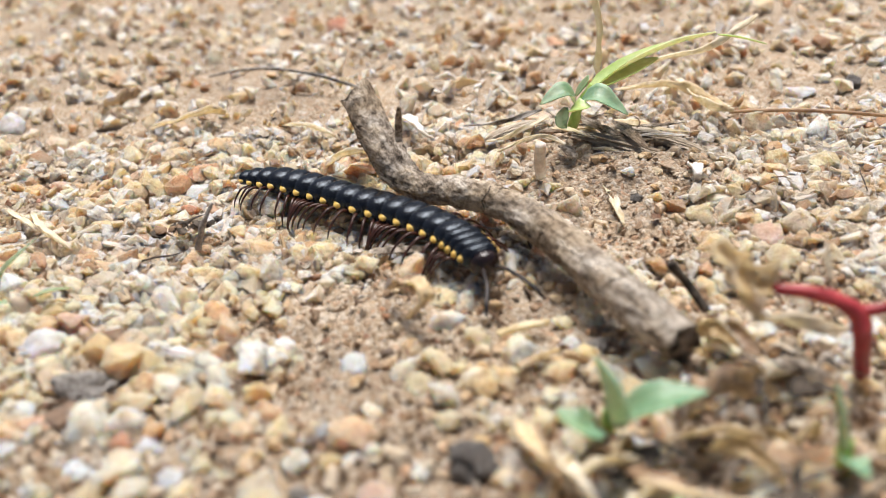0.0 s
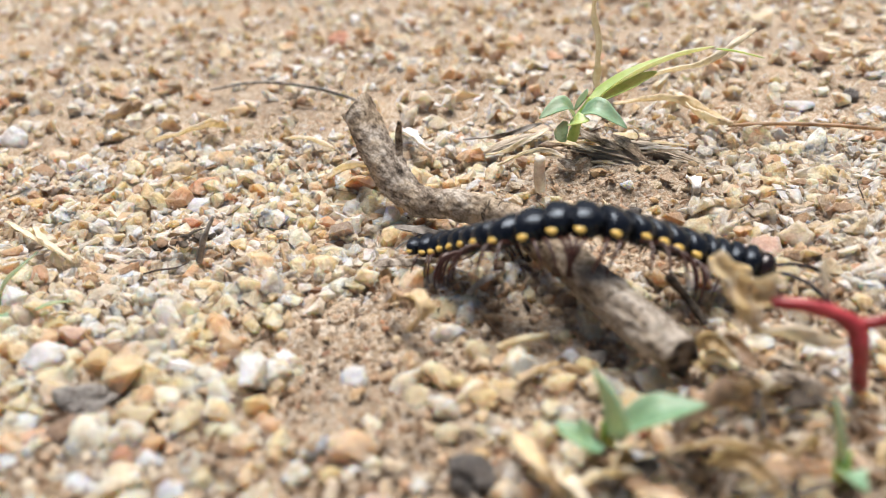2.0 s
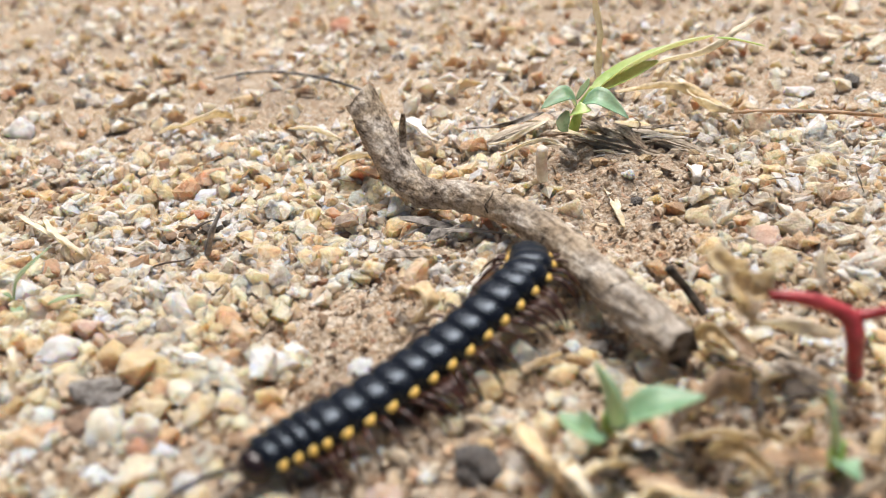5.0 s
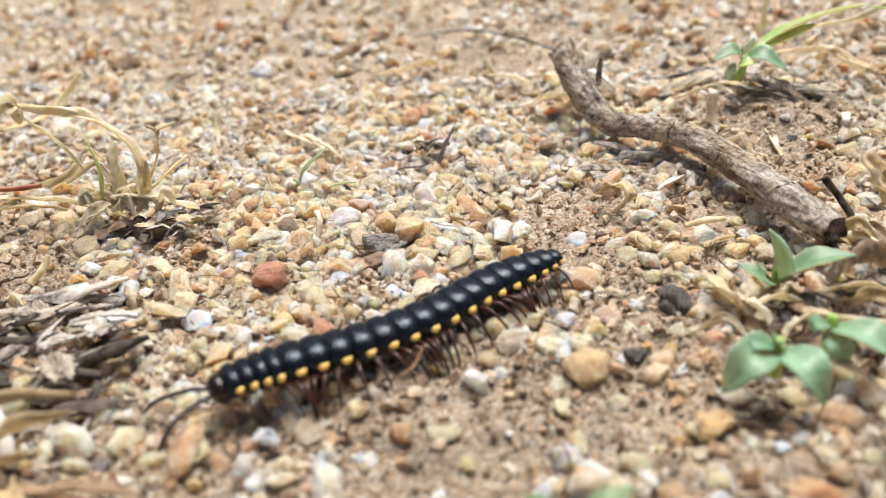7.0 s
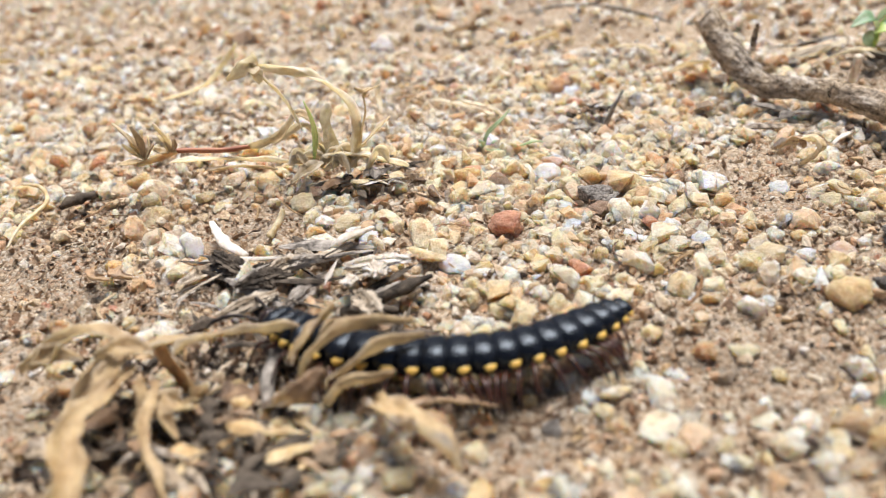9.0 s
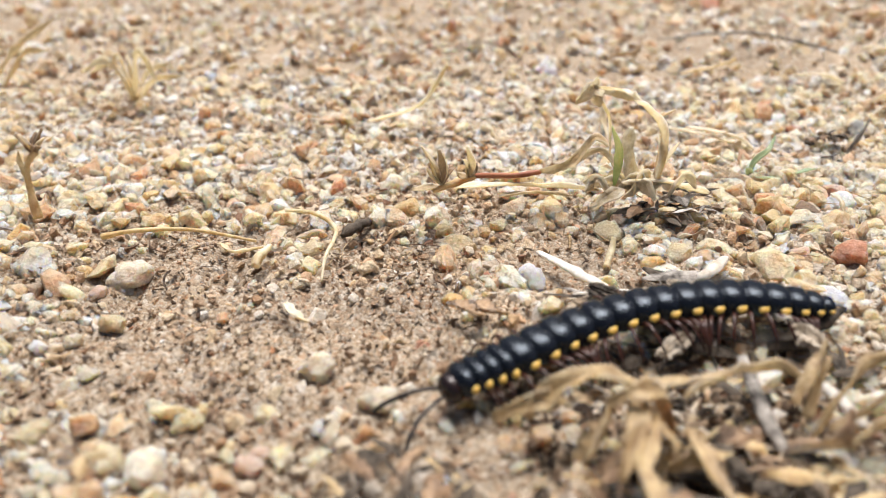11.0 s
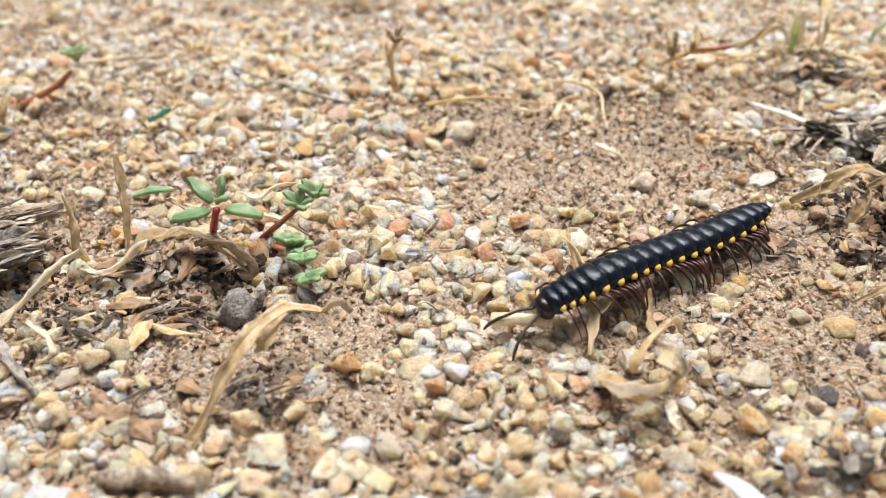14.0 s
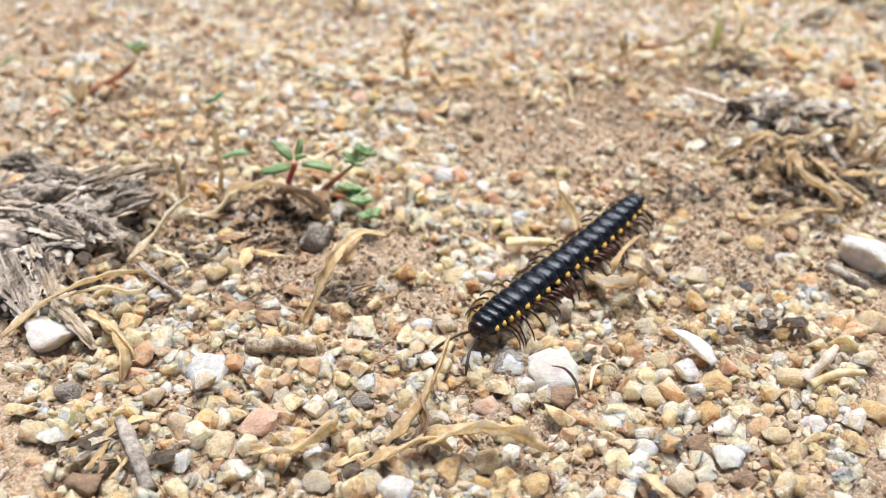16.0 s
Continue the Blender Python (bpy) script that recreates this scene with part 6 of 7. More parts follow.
def stone_mold(seed, points, rounded=False):
    """An angular grain of radius 1: the hull of a few points. Vertices and triangles."""
    rng = np.random.RandomState(seed)
    bm = bmesh.new()
    for p in rng.normal(size=(points, 3)):
        bm.verts.new(p / np.linalg.norm(p) * rng.uniform(0.82, 1.0))
    made = bmesh.ops.convex_hull(bm, input=bm.verts)
    bmesh.ops.delete(bm, geom=[g for g in made["geom_interior"] if isinstance(g, bmesh.types.BMVert)], context="VERTS")
    if rounded:
        bmesh.ops.bevel(bm, geom=list(bm.edges), offset=0.16, segments=1, affect="EDGES", clamp_overlap=True)
    for v in bm.verts:
        v.co *= 1 + 0.12 * noise.noise(v.co * 2.3 + Vector((seed, 0, 0)))
    bmesh.ops.triangulate(bm, faces=bm.faces)
    bmesh.ops.recalc_face_normals(bm, faces=bm.faces)
    bm.verts.index_update()
    v = np.array([p.co for p in bm.verts])
    f = np.array([[q.index for q in p.verts] for p in bm.faces])
    bm.free()
    return v, f


def worn_mold(seed, cuts):
    """A rough, rounded grain of radius 1 with a few worn flats. cuts: how finely it is divided."""
    rng = random.Random(seed)
    bm = bmesh.new()
    bmesh.ops.create_icosphere(bm, subdivisions=cuts + 1, radius=1.0)
    flats = [(Vector((rng.gauss(0, 1), rng.gauss(0, 1), rng.gauss(0, 1))).normalized(), rng.uniform(0.5, 0.85)) for _ in range(8)]
    s = Vector((seed * 1.3, 0, 0))
    for v in bm.verts:
        for n, h in flats:
            v.co -= n * max(v.co.dot(n) - h, 0) * 0.92
        v.co *= 1 + 0.3 * noise.noise(v.co * 1.5 + s) + 0.22 * noise.noise(v.co * 3.2 + s) + 0.1 * noise.noise(v.co * 8 + s)
    v, f = np.array([p.co for p in bm.verts]), np.array([[q.index for q in p.verts] for p in bm.faces])
    bm.free()
    return v, f


def turns(rng, n, tip):
    """n random turns: any way about z, tipped a little."""
    a, b, c = rng.uniform(0, 2 * np.pi, n), rng.normal(0, tip, n), rng.normal(0, tip, n)
    ca, sa, cb, sb, cc, sc = np.cos(a), np.sin(a), np.cos(b), np.sin(b), np.cos(c), np.sin(c)
    z, o = np.zeros(n), np.ones(n)
    rz = np.array([[ca, -sa, z], [sa, ca, z], [z, z, o]]).transpose(2, 0, 1)
    rx = np.array([[o, z, z], [z, cb, -sb], [z, sb, cb]]).transpose(2, 0, 1)
    ry = np.array([[cc, z, sc], [z, o, z], [-sc, z, cc]]).transpose(2, 0, 1)
    return rz @ rx @ ry


def bareness(x, y):
    b = 0.0
    for cx, cy, r in BARE:
        b = max(b, 1 - ((x - cx) ** 2 + (y - cy) ** 2) / (r * r))
    return min(max(b, 0), 1)


# the stretch of ground that lies close to the millipede's way
STRETCH = [(2.9, 3.2), (1.6, 1.8), (0.4, 0.6), (-4.5, 0.2), (-6.3, -1.2), (-8.3, -4.3), (-15.4, -4.3), (-17.2, 0), (-18, 5), (-18, 10.5), (5.8, 10.5)]


def on_stretch(x, y):
    inside = False
    for (ax, ay), (bx, by) in zip(STRETCH, STRETCH[1:] + STRETCH[:1]):
        if (ay > y) != (by > y) and x < ax + (y - ay) / (by - ay) * (bx - ax):
            inside = not inside
    return inside


def strew(name, label, category, mat, molds, seed, count, box, size, bare_keep, sink, smooth=True, far=False, fine=False):
    """Thousands of grains in one mesh, laid on the soil."""
    rng = np.random.RandomState(seed)
    xs, ys = rng.uniform(box[0], box[1], count), rng.uniform(box[2], box[3], count)
    keep = []
    taken = {}
    for px, py, pr in PEBBLES:
        taken.setdefault((int(px // 1), int(py // 1)), []).append((px, py, pr))
    for k in range(count):
        x, y = xs[k], ys[k]
        cell = (int(x // 1), int(y // 1))
        close = [q for i in (-1, 0, 1) for j in (-1, 0, 1) for q in taken.get((cell[0] + i, cell[1] + j), ())]
        if any((x - px) ** 2 + (y - py) ** 2 < (pr + 0.4 * size[0]) ** 2 for px, py, pr in close):
            continue
        clump = 0.35 + 1.3 * noise.noise((x * 0.6, y * 0.6, seed * 3.1))
        if not far and not on_stretch(x, y) and rng.rand() > 0.12 or fine and (y > 7.5 or x < -9 and y > 5.5) and rng.rand() > 0.4:
            continue
        if far and -18 < x < 6.5 and -6 < y < 10.5:
            continue
        if rng.rand() < max(0.0, 1 - (1 - bare_keep) * bareness(x, y) * 1.6) and rng.rand() < 0.55 + clump:
            keep.append(k)
    xs, ys = xs[keep], ys[keep]
    n = len(xs)
    r = size[0] * (size[1] / size[0]) ** (rng.rand(n) ** 1.5)
    rot = turns(rng, n, 0.5)
    squash = np.stack([rng.uniform(0.8, 1.4, n), rng.uniform(0.65, 1.1, n), rng.uniform(0.5, 1.0, n)], 1)
    zs = np.array([ground_z(x, y) for x, y in zip(xs, ys)]) + r * rng.uniform(sink[0], sink[1], n)
    which = rng.randint(0, len(molds), n)
    verts, faces, base = [], [], 0
    for m, (v, f) in enumerate(molds):
        idx = np.nonzero(which == m)[0]
        if not len(idx):
            continue
        p = np.einsum("nij,nkj->nki", rot[idx], v[None] * (squash[idx] * r[idx, None])[:, None, :])
        p += np.stack([xs[idx], ys[idx], zs[idx]], 1)[:, None, :]
        verts.append(p.reshape(-1, 3))
        faces.append((f[None] + (base + len(v) * np.arange(len(idx)))[:, None, None]).reshape(-1, 3))
        base += len(v) * len(idx)
    ob = new(name, fast_mesh(name, np.concatenate(verts), np.concatenate(faces), [mat], smooth))
    return tagged(ob, label, category, kind="stuff")


fine_molds = [stone_mold(s, 8) for s in range(8)]
mid_molds = [stone_mold(20 + s, 14) for s in range(18)]
big_molds = [worn_mold(60 + s, 1) for s in range(16)]
single_molds = [worn_mold(90 + s, 2) for s in range(16)]
NEAR, WIDE = (-18, 6.5, -6, 10.5), (-27, 15, -7, 27)
def single_stones(count):
    """Gravel stones along the millipede's way, each one an object on the ground."""
    rng = random.Random(77)
    meshes = [fast_mesh("stone", v, f, [single_mat], False) for v, f in single_molds]
    made = 0
    while made < count:
        u = rng.random()
        x = 2.5 - 15.5 * u + rng.gauss(0, 1.2)
        y = 6.5 - 8.0 * min(u * 1.3, 1.0) + rng.gauss(0, 2.0)
        r = rng.uniform(0.075, 0.14)
        if rng.random() < bareness(x, y) * 1.5 or any((x - px) ** 2 + (y - py) ** 2 < (pr + r) ** 2 for px, py, pr in PEBBLES):
            continue
        ob = new("stone", rng.choice(meshes))
        ob.parent = ground
        ob.matrix_basis = pose(x * CM, y * CM, (ground_z(x, y) + r * 0.12) * CM, rng.uniform(-30, 30), rng.uniform(-30, 30), rng.uniform(0, 360))
        ob.scale = (r * rng.uniform(0.9, 1.2), r, r * rng.uniform(0.65, 0.95))
        PEBBLES.append((x, y, r))
        made += 1


single_stones(280)
strew("sand", "fine pale sand grains over brown soil", "sand", sand_mat, fine_molds, 1, 124000, NEAR, (0.017, 0.055), 0.75, (-0.1, 0.8), False, fine=True)
strew("fine_gravel", "small cream and amber quartz gravel", "gravel", gravel_mat, mid_molds, 2, 42000, NEAR, (0.028, 0.105), 0.45, (-0.5, 0.6), False)
strew("coarse_gravel", "rounded cream, white and rust-coloured gravel", "gravel", coarse_mat, big_molds, 3, 11500, NEAR, (0.07, 0.18), 0.14, (-0.5, 0.45), False)
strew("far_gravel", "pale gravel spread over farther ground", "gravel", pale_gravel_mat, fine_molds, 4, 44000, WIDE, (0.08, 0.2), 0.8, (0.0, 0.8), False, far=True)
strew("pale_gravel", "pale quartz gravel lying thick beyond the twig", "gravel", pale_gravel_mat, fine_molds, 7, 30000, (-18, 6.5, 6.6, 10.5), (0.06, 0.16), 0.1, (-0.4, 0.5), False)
for label, box, seed, count in (("angular cream gravel lying thick on the ground", (-16.5, -7.0, -4.3, -0.4), 11, 2200), ("angular cream gravel beside the twig", (-4.5, -0.4, 4.2, 9.5), 12, 1100), ("angular cream gravel behind the torn wood", (-7.0, -0.5, 2.4, 6.5), 15, 600), ("angular cream gravel round the bare soil", (-15.0, -9.5, 0.6, 7.5), 16, 2000)):
    strew("loose_gravel", label, "gravel", coarse_mat, mid_molds, seed, count, box, (0.075, 0.2), 0.12, (-0.3, 0.6), False)
strew("brown_grit", "dull brown grit between the paler stones", "grit", grit_mat, fine_molds, 17, 15000, NEAR, (0.025, 0.085), 0.5, (-0.2, 0.8), False)
strew("soil_crumbs", "small brown crumbs of sandy soil", "soil", soil_mat, fine_molds, 5, 30000, NEAR, (0.015, 0.075), 0.8, (-0.3, 0.5), False, fine=True)
strew("organic_crumbs", "dark crumbs of rotten plants on soil", "debris", crumb_mat, fine_molds, 6, 3600, NEAR, (0.014, 0.055), 0.12, (0.0, 0.8), False, fine=True)

# These crumbs also darken the ground in place of shade in its hollows.
for label, box, seed in (("dark crumbs standing for shaded hollows under the withered plant", (-7.0, -4.6, 0.7, 2.2), 8), ("dark crumbs standing for shaded pits round the rotten stump", (-17.5, -15.0, -1.4, 2.0), 9), ("dark humus crumbs under the seedlings", (-15.2, -12.9, 0.2, 1.4), 10)):
    strew("humus_crumbs", label, "debris", crumb_mat, fine_molds, seed, 1100, box, (0.02, 0.08), 1.0, (0.1, 1.2), False)


def fibres(count):
    """Thin bits of root and straw strewn over the soil, in one mesh."""
    rng = random.Random(19)
    bm = bmesh.new()
    made = 0
    while made < count:
        x, y = rng.uniform(-18, 5), rng.uniform(-5, 10)
        if not on_stretch(x, y):
            continue
        z = ground_z(x, y)
        a, ln = rng.uniform(0, 2 * math.pi), rng.uniform(0.12, 0.55)
        d = Vector((math.cos(a), math.sin(a), rng.gauss(0, 0.12)))
        side = Vector((-d.y, d.x, 0)) * rng.gauss(0, 0.14) * ln
        p = Vector((x, y, z + rng.uniform(0.05, 0.12)))
        r = rng.choice((0.006, 0.009, 0.013, 0.02))
        tube(bm, [p, p + d * ln * 0.4 + side, p + d * ln * 0.75 + side * 0.7 + Vector((0, 0, rng.uniform(-0.03, 0.06))), p + d * ln], [r * 0.6, r, r * 0.8, r * 0.3], 4, 7, 0.5, 14, made * 0.7, 0.6)
        made += 1
    ob = part("plant_fibres", bm, litter_mat)
    return tagged(ob, "thin dry root and straw fibres strewn on soil", "plant litter", kind="stuff")


fibres(420)


# ---- the millipede ----
BODY, RINGS = 3.4, 20
PITCH = [0.58] * 4 + [1.0] * 13 + [0.85, 0.7, 0.55]  # the length of each ring, head first, against a full one
STEP = BODY / (sum(PITCH) + 0.6)
REACH = [(0.8 + sum(PITCH[:k]) + PITCH[k] * 0.5 - 0.2) * STEP for k in range(RINGS)]
SPINES = {}


def spine(t, *pts):
    """The line of the body at a time, head first, in centimetres."""
    SPINES[t] = [Vector(p) for p in pts]


spine(0, (0.23, 6.43, 0.30), (-0.09, 7.07, 0.27), (-0.52, 7.52, 0.27), (-0.99, 7.85, 0.27), (-1.49, 8.22, 0.27), (-1.89, 8.47, 0.27), (-2.33, 8.61, 0.27))
spine(0.5, (0.76, 6.25, 0.75), (0.50, 6.72, 0.55), (0.06, 7.27, 0.32), (-0.42, 7.57, 0.27), (-1.00, 7.91, 0.27), (-1.50, 8.25, 0.27), (-1.98, 8.33, 0.27))
spine(1, (1.47, 6.56, 0.75), (1.27, 6.61, 0.85), (0.95, 6.60, 0.90), (0.72, 6.60, 0.85), (0.41, 6.90, 0.60), (0.06, 7.20, 0.35), (-0.35, 7.23, 0.27), (-0.89, 7.42, 0.27), (-1.40, 7.78, 0.27))
spine(1.5, (2.02, 6.34, 0.35), (1.73, 6.36, 0.60), (1.34, 6.23, 0.85), (1.01, 6.31, 0.90), (0.66, 6.37, 0.85), (0.31, 6.78, 0.55), (-0.19, 7.12, 0.27), (-0.78, 7.17, 0.27))
spine(2, (2.53, 6.38, 0.35), (2.09, 6.50, 0.40), (1.65, 6.41, 0.60), (1.21, 6.17, 0.85), (0.83, 6.20, 0.90), (0.40, 6.33, 0.75), (-0.08, 6.98, 0.35), (-0.47, 7.12, 0.27))
spine(2.5, (2.51, 5.90, 0.50), (2.25, 6.25, 0.45), (1.73, 6.29, 0.60), (1.26, 6.17, 0.80), (0.84, 6.24, 0.90), (0.41, 6.50, 0.75), (0.02, 7.05, 0.40), (-0.35, 7.21, 0.27))
spine(3, (1.96, 5.78, 0.75), (2.13, 6.09, 0.75), (1.94, 6.47, 0.55), (1.42, 6.31, 0.60), (1.09, 6.23, 0.80), (0.66, 6.29, 0.90), (0.22, 6.76, 0.60), (-0.21, 7.10, 0.30))
spine(3.2, (1.69, 5.66, 0.75), (1.86, 6.01, 0.75), (1.62, 6.23, 0.65), (1.26, 6.21, 0.75), (0.84, 6.29, 0.90), (0.41, 6.60, 0.80), (-0.17, 7.35, 0.40))
spine(3.9, (0.85, 5.75, 0.45), (1.35, 6.10, 0.72), (1.85, 6.45, 0.50), (1.90, 6.85, 0.40), (1.45, 6.95, 0.60), (1.00, 7.00, 0.75), (0.50, 7.15, 0.50))
spine(4.6, (-0.75, 4.75, 0.27), (-0.10, 5.25, 0.27), (0.55, 5.75, 0.40), (1.05, 6.15, 0.68), (1.20, 6.50, 0.68), (0.90, 6.85, 0.55))
spine(5.3, (-1.72, 3.72, 0.27), (-1.38, 4.09, 0.27), (-0.98, 4.49, 0.27), (-0.58, 5.01, 0.27), (-0.21, 5.63, 0.27), (0.16, 6.27, 0.30))
spine(5.5, (-2.00, 3.55, 0.27), (-1.50, 3.98, 0.27), (-1.18, 4.44, 0.27), (-0.80, 4.89, 0.27), (-0.37, 5.37, 0.27), (0.19, 6.06, 0.27))
spine(6, (-2.27, 3.23, 0.27), (-1.82, 3.60, 0.27), (-1.41, 4.03, 0.27), (-0.89, 4.73, 0.27), (-0.50, 5.28, 0.27), (-0.17, 5.71, 0.27))
spine(6.5, (-2.58, 2.58, 0.27), (-2.22, 2.95, 0.27), (-1.81, 3.41, 0.27), (-1.37, 4.00, 0.27), (-0.98, 4.67, 0.27), (-0.67, 5.29, 0.27))
spine(7, (-3.41, 2.51, 0.27), (-2.95, 2.86, 0.27), (-2.41, 3.19, 0.27), (-1.94, 3.59, 0.27), (-1.49, 4.15, 0.27), (-0.96, 4.66, 0.27))
spine(7.5, (-3.64, 1.88, 0.27), (-3.25, 2.19, 0.27), (-2.84, 2.62, 0.27), (-2.38, 3.04, 0.27), (-1.89, 3.57, 0.27), (-1.29, 4.36, 0.27))
spine(8, (-4.29, 1.64, 0.30), (-3.90, 1.84, 0.27), (-3.43, 2.11, 0.27), (-2.96, 2.49, 0.27), (-2.36, 3.03, 0.27), (-1.68, 3.65, 0.27))
spine(8.2, (-4.52, 1.78, 0.35), (-4.02, 1.92, 0.27), (-3.49, 2.02, 0.27), (-3.05, 2.35, 0.27), (-2.58, 2.81, 0.27), (-1.89, 3.60, 0.27))
spine(8.8, (-5.20, 2.20, 0.35), (-4.70, 1.92, 0.30), (-4.10, 1.85, 0.27), (-3.50, 2.00, 0.27), (-2.95, 2.35, 0.27), (-2.45, 2.85, 0.27))
spine(9.6, (-6.20, 2.65, 0.40), (-5.60, 2.50, 0.42), (-4.95, 2.25, 0.40), (-4.30, 2.05, 0.30), (-3.70, 2.05, 0.27), (-3.20, 2.25, 0.27))
spine(10.3, (-7.05, 2.76, 0.35), (-6.61, 2.82, 0.40), (-5.92, 2.74, 0.45), (-5.25, 2.68, 0.45), (-4.60, 2.56, 0.40), (-3.88, 2.40, 0.30))
spine(10.5, (-7.16, 2.73, 0.35), (-6.61, 2.84, 0.40), (-5.93, 2.89, 0.45), (-5.24, 2.86, 0.45), (-4.60, 2.68, 0.40), (-4.11, 2.51, 0.30))
spine(11, (-7.64, 1.97, 0.27), (-7.13, 2.28, 0.32), (-6.58, 2.64, 0.38), (-5.96, 2.87, 0.45), (-5.24, 3.00, 0.45), (-4.42, 3.04, 0.35))
spine(11.5, (-8.30, 1.46, 0.27), (-7.74, 1.89, 0.28), (-7.05, 2.37, 0.30), (-6.28, 2.85, 0.36), (-5.52, 3.12, 0.45), (-5.03, 3.15, 0.40))
spine(12, (-8.49, 0.63, 0.27), (-7.94, 1.21, 0.27), (-7.19, 1.90, 0.27), (-6.37, 2.64, 0.27), (-5.72, 3.09, 0.30), (-5.19, 3.41, 0.35))
spine(12.5, (-8.97, 0.68, 0.27), (-8.30, 1.01, 0.27), (-7.52, 1.66, 0.27), (-7.04, 2.20, 0.27), (-6.56, 2.65, 0.27), (-5.58, 3.13, 0.30))
spine(13, (-9.27, 0.47, 0.27), (-8.77, 0.64, 0.27), (-8.02, 1.13, 0.27), (-7.52, 1.72, 0.27), (-6.97, 2.37, 0.27), (-6.28, 2.80, 0.27))
spine(13.5, (-9.70, -0.03, 0.40), (-9.06, 0.53, 0.30), (-8.17, 1.06, 0.27), (-7.64, 1.67, 0.27), (-6.93, 2.31, 0.27))
spine(14, (-10.35, -0.09, 0.30), (-9.73, 0.22, 0.40), (-9.13, 0.62, 0.32), (-8.42, 1.00, 0.27), (-7.65, 1.48, 0.27))
spine(14.5, (-10.52, -0.71, 0.27), (-9.98, -0.14, 0.30), (-9.31, 0.39, 0.32), (-8.68, 0.83, 0.30), (-8.06, 1.09, 0.27))
spine(15, (-10.85, -1.25, 0.27), (-10.28, -0.61, 0.27), (-9.66, -0.06, 0.30), (-8.96, 0.54, 0.30), (-8.33, 0.98, 0.27))
spine(15.5, (-11.35, -1.68, 0.27), (-10.75, -1.06, 0.27), (-9.87, -0.14, 0.27), (-9.00, 0.74, 0.28))
spine(16, (-11.54, -1.94, 0.27), (-10.64, -1.11, 0.27), (-9.71, -0.26, 0.27), (-8.82, 0.64, 0.27))


def ring_profile(a, w, h):
    """The outline of a body ring: a flat-bellied barrel. a: the angle from its right side."""
    c, s = math.cos(a), math.sin(a)
    return w * math.copysign(abs(c) ** 0.8, c), h * (math.copysign(abs(s) ** 0.85, s) if s > 0 else 0.75 * math.copysign(abs(s) ** 0.6, s))


def ring_bm(length, stations, upper):
    """Upper: the black back shield; else the brown belly. Local y is ahead."""
    bm, rows = bmesh.new(), []
    n = 28 if upper else 12
    lo, hi = (-0.7, math.pi + 0.7) if upper else (math.pi - 0.1, 2 * math.pi + 0.1)
    for y, w, h in stations:
        rows.append([bm.verts.new((p[0], y * length, p[1])) for p in (ring_profile(lo + (hi - lo) * k / (n - 1), w, h) for k in range(n))])
    for a, b in zip(rows, rows[1:]):
        for k in range(n - 1):
            bm.faces.new((a[k], a[k + 1], b[k + 1], b[k]))
    for row in (rows[0], rows[-1]):
        bm.faces.new(row)
    return bm


def lobe_bm(rx, ry, rz, cut=0.0):
    bm = bmesh.new()
    bmesh.ops.create_icosphere(bm, subdivisions=3, radius=1.0)
    for v in bm.verts:
        v.co = Vector((v.co.x * rx, v.co.y * ry * (1 - cut * v.co.x), v.co.z * rz))
    return bm


def leg_bm(side, reach, drop):
    """A jointed leg from its hip: up and out, then down to a thin claw."""
    bm = bmesh.new()
    tube(bm, [(0, 0, 0), (side * reach * 0.3, 0.0, 0.02), (side * reach * 0.62, 0.008, 0.035), (side * reach * 0.86, 0.0, -drop * 0.18), (side * reach, -0.015, -drop * 0.6), (side * reach * 1.06, -0.012, -drop)],
         [0.017, 0.019, 0.016, 0.014, 0.011, 0.004], 6, 14, 0.16, 26)
    return bm


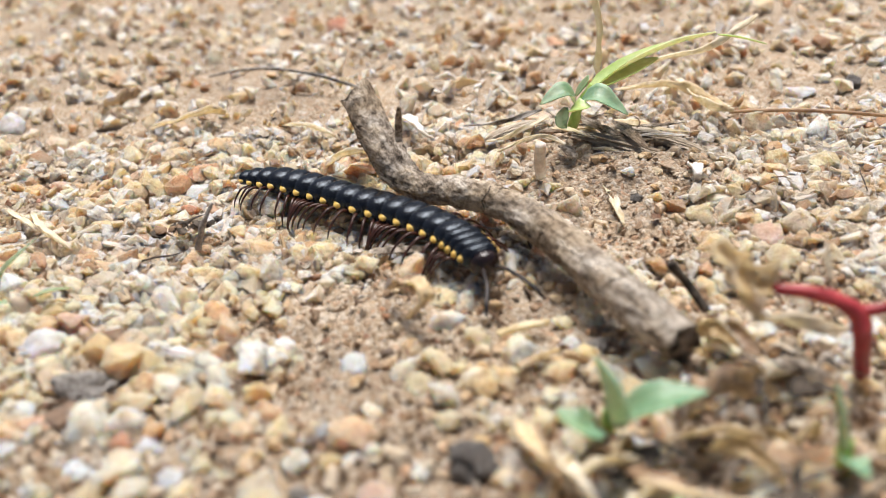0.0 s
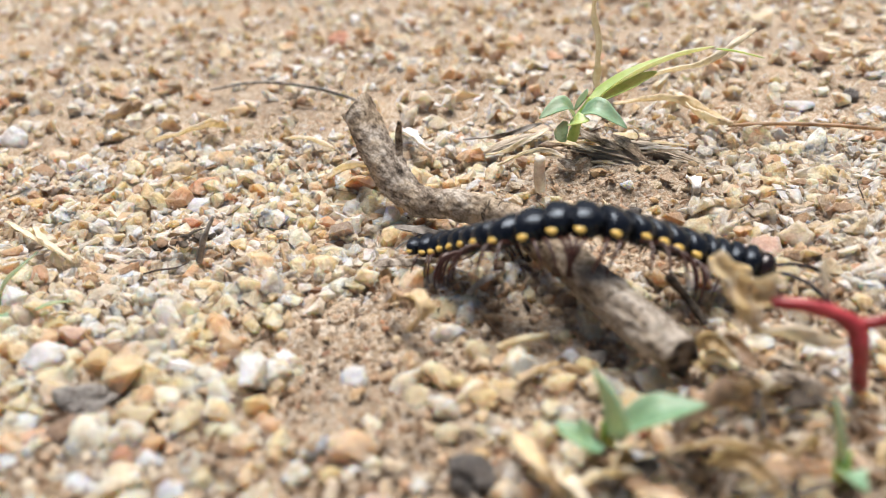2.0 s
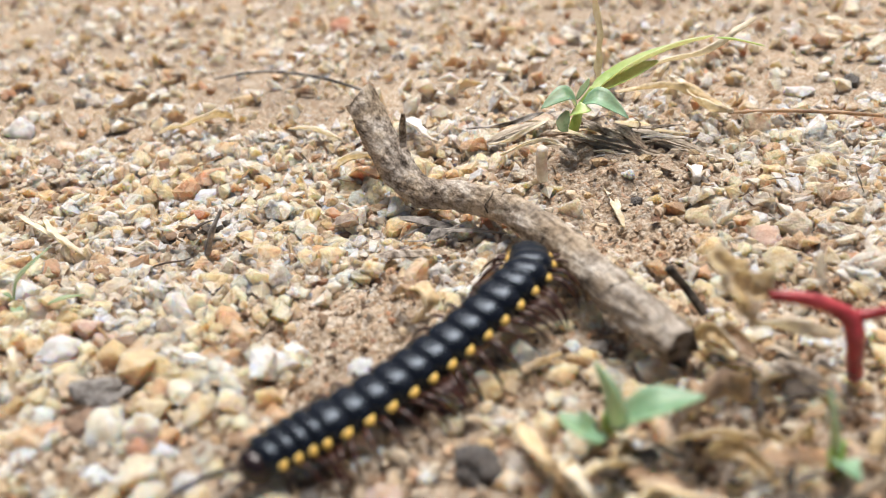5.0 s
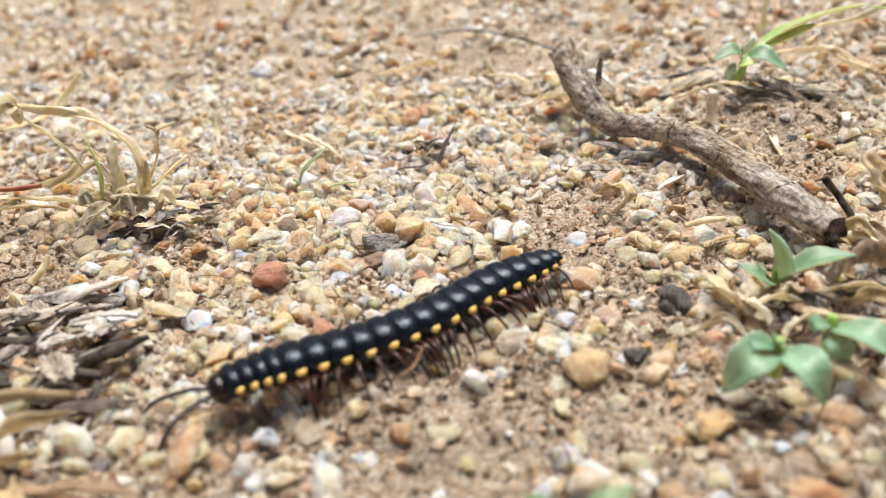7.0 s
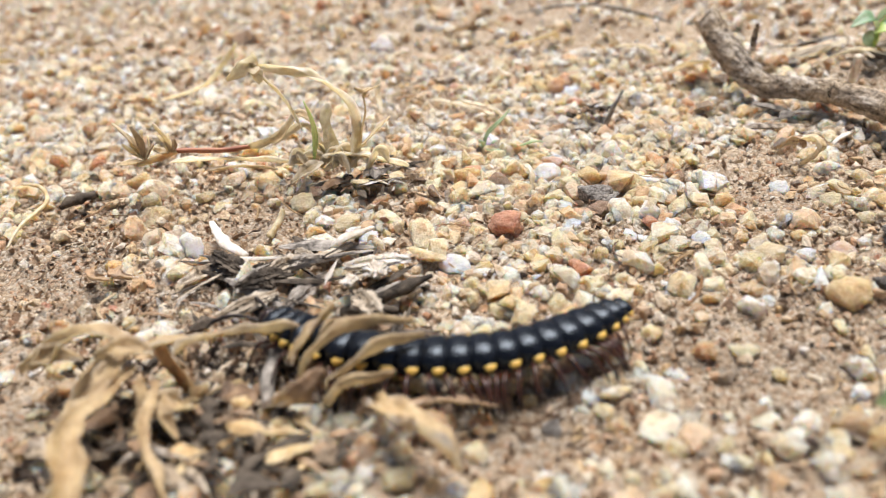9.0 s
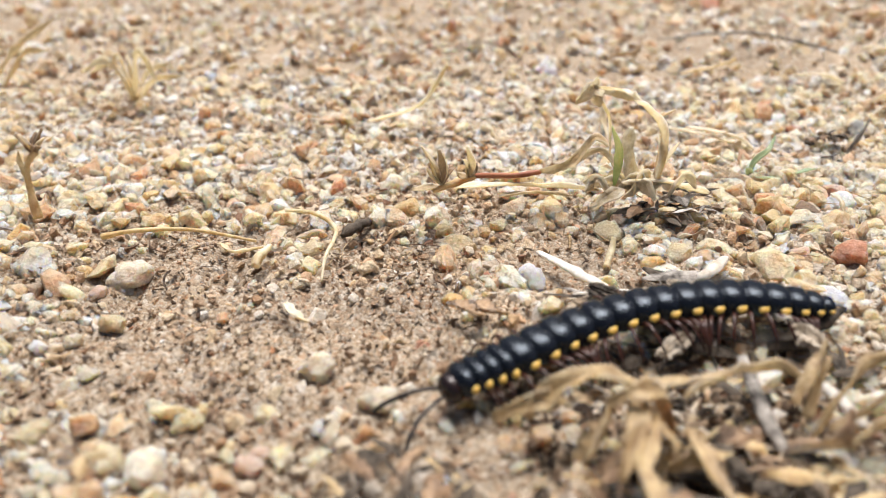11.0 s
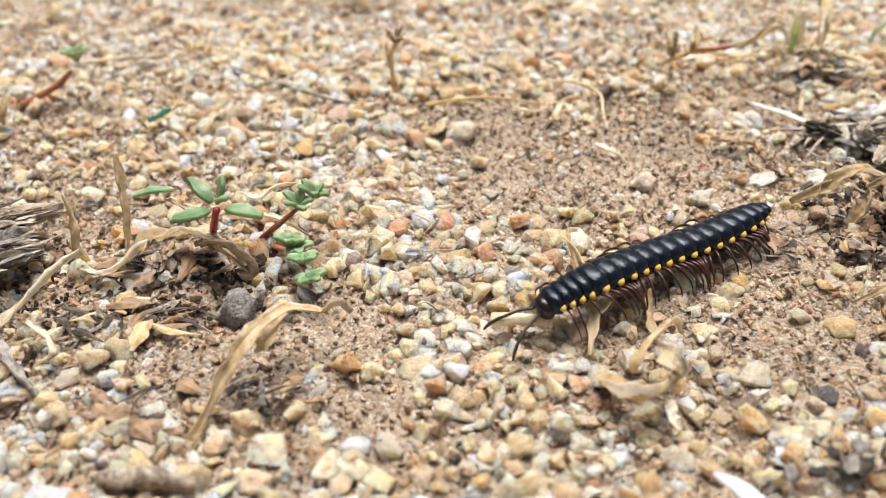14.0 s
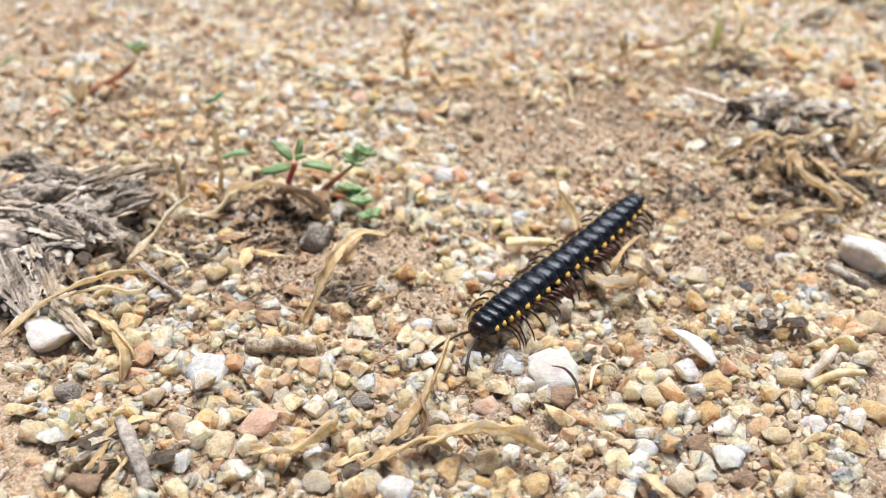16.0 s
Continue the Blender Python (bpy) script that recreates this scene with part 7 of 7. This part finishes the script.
def build_millipede():
    bug = thing("millipede", "glossy black millipede with yellow side spots walking over gravel", "millipede")
    step = STEP
    shield = [(-0.6, 0.14, 0.1), (-0.56, 0.166, 0.119), (-0.5, 0.18, 0.13), (-0.4, 0.189, 0.136), (-0.26, 0.194, 0.139), (-0.08, 0.193, 0.138), (0.1, 0.188, 0.135), (0.24, 0.18, 0.129), (0.34, 0.168, 0.12), (0.4, 0.152, 0.109), (0.62, 0.145, 0.104)]
    rings, legs = [], []
    first = {}
    for k in range(RINGS):
        taper = min(1.0, 0.86 + 0.05 * k) * (1.0 if k < RINGS - 4 else (0.95, 0.87, 0.74, 0.55)[k - RINGS + 4])
        if not first:
            ring = part("body_ring", ring_bm(step, shield, True), chitin_mat, bug)
            first["ring"] = ring.data
            low = part("belly", ring_bm(step, [(y, w * 0.97, h * 0.97) for y, w, h in shield], False), belly_mat, ring, "dull dark brown underside")
            first["belly"] = low.data
        else:
            ring = new("body_ring", first["ring"])
            ring.parent = bug
            low = new("belly", first["belly"])
            low.parent = ring
        ring.scale = (taper, PITCH[k], taper)
        for side in (-1, 1):
            key = "keel%d" % side
            if key not in first:
                keel = part("keel", lobe_bm(0.048, 0.05, 0.029, side * 0.25), keel_mat, ring, "small bright yellow side lobe")
                first[key] = keel.data
            else:
                keel = tagged(new("keel", first[key]), "small bright yellow side lobe")
                keel.parent = ring
            keel.matrix_basis = pose(side * 0.18 * CM, -0.25 * step * CM, 0.012 * CM, 0, side * 20, side * 10)
            if k < 4:
                keel.scale = (1.0, 1.25, 1.2)
            if k == 0 or k == RINGS - 1:
                continue
            for pair in ((0.0,) if k < 4 else (0.24, -0.24)):
                key = "leg%d" % side
                if key not in first:
                    leg = part("leg", leg_bm(side, 0.37, 0.21), leg_mat, ring)
                    first[key] = leg.data
                else:
                    leg = new("leg", first[key])
                    leg.parent = ring
                legs.append((leg, side, Vector((side * 0.06 * CM, pair * step * CM, -0.08 * CM)), k - pair))
        rings.append(ring)
    skull = part("head", lobe_bm(0.135, 0.095, 0.12, 0.0), head_mat, bug, "dark brown rounded head")
    for side in (-1, 1):
        bm = bmesh.new()
        tube(bm, [(0, 0, 0), (side * 0.05, 0.13, 0.045), (side * 0.1, 0.28, 0.05), (side * 0.17, 0.42, 0.01), (side * 0.21, 0.5, -0.05)], [0.014, 0.016, 0.015, 0.018, 0.019, 0.01], 6, 22, 0.25, 30)
        feeler = part("antenna", bm, antenna_mat, skull)
        feeler.matrix_basis = pose(side * 0.05 * CM, 0.065 * CM, 0.01 * CM)
    return bug, rings, legs, skull


bug, body_rings, body_legs, skull = build_millipede()


def body_line(t):
    """The body's line at any time, as 60 evenly spaced points, head first; it stretches a little in walking."""
    times = sorted(SPINES)
    hi = min((s for s in times if s >= t - 1e-6), default=times[-1])
    lo = max((s for s in times if s <= t + 1e-6), default=times[0])
    i, j = times.index(lo), times.index(hi)

    def even(s):
        p = curve_points(SPINES[s], 80)
        cum = np.r_[0, np.cumsum([(b - a).length for a, b in zip(p, p[1:])])]
        return np.stack([np.interp(np.linspace(0, cum[-1], 60), cum, [q[n] for q in p]) for n in range(3)], 1)

    if i == j:
        p = even(lo)
    else:
        u = (t - lo) / (hi - lo)
        a, b = even(times[max(i - 1, 0)]), even(times[min(j + 1, len(times) - 1)])
        p0, p1 = even(lo), even(hi)
        da = (p1 - a) / (hi - times[max(i - 1, 0)]) * (hi - lo)
        db = (b - p0) / (times[min(j + 1, len(times) - 1)] - lo) * (hi - lo)
        p = p0 * (2 * u**3 - 3 * u**2 + 1) + da * (u**3 - 2 * u**2 + u) + p1 * (3 * u**2 - 2 * u**3) + db * (u**3 - u**2)
    length = np.linalg.norm(np.diff(p, axis=0), axis=1).sum()
    mid = p.mean(0)
    return mid + (p - mid) * (min(max(length, 3.2), 3.9) / length)


def body_pose(line, s):
    """The pose at s centimetres behind the head's tip: local y ahead, z up."""
    k = s / BODY * (len(line) - 1)
    i = int(min(max(k, 0), len(line) - 2))
    p = line[i] + (line[i + 1] - line[i]) * (k - i)
    a, b = line[max(i - 1, 0)], line[min(i + 2, len(line) - 1)]
    ahead = Vector(a - b).normalized()
    side = ahead.cross(Vector((0, 0, 1))).normalized()
    up = side.cross(ahead)
    m = Matrix((side, ahead, up)).transposed().to_4x4()
    m.translation = Vector(p) * CM
    return m


def motions():
    times = [k / 10 for k in range(161)]
    lines = {t: body_line(t) for t in times}
    for k, ring in enumerate(body_rings):
        walk(ring, [(t, body_pose(lines[t], REACH[k])) for t in times])
    walk(skull, [(t, body_pose(lines[t], 0.45 * STEP) @ pose(0, 0, -0.03 * CM, -12)) for t in times])
    for leg, side, hip, place in body_legs:
        rows = []
        for t in times:
            a = 2 * math.pi * (t / 0.62 - place / 5.5)
            swing = 26 * math.sin(a)
            lift = max(0.0, math.cos(a)) * 13
            rows.append((t, Matrix.Translation(hip) @ pose(0, 0, 0, 0, -side * lift, side * swing)))
        walk(leg, rows)


motions()
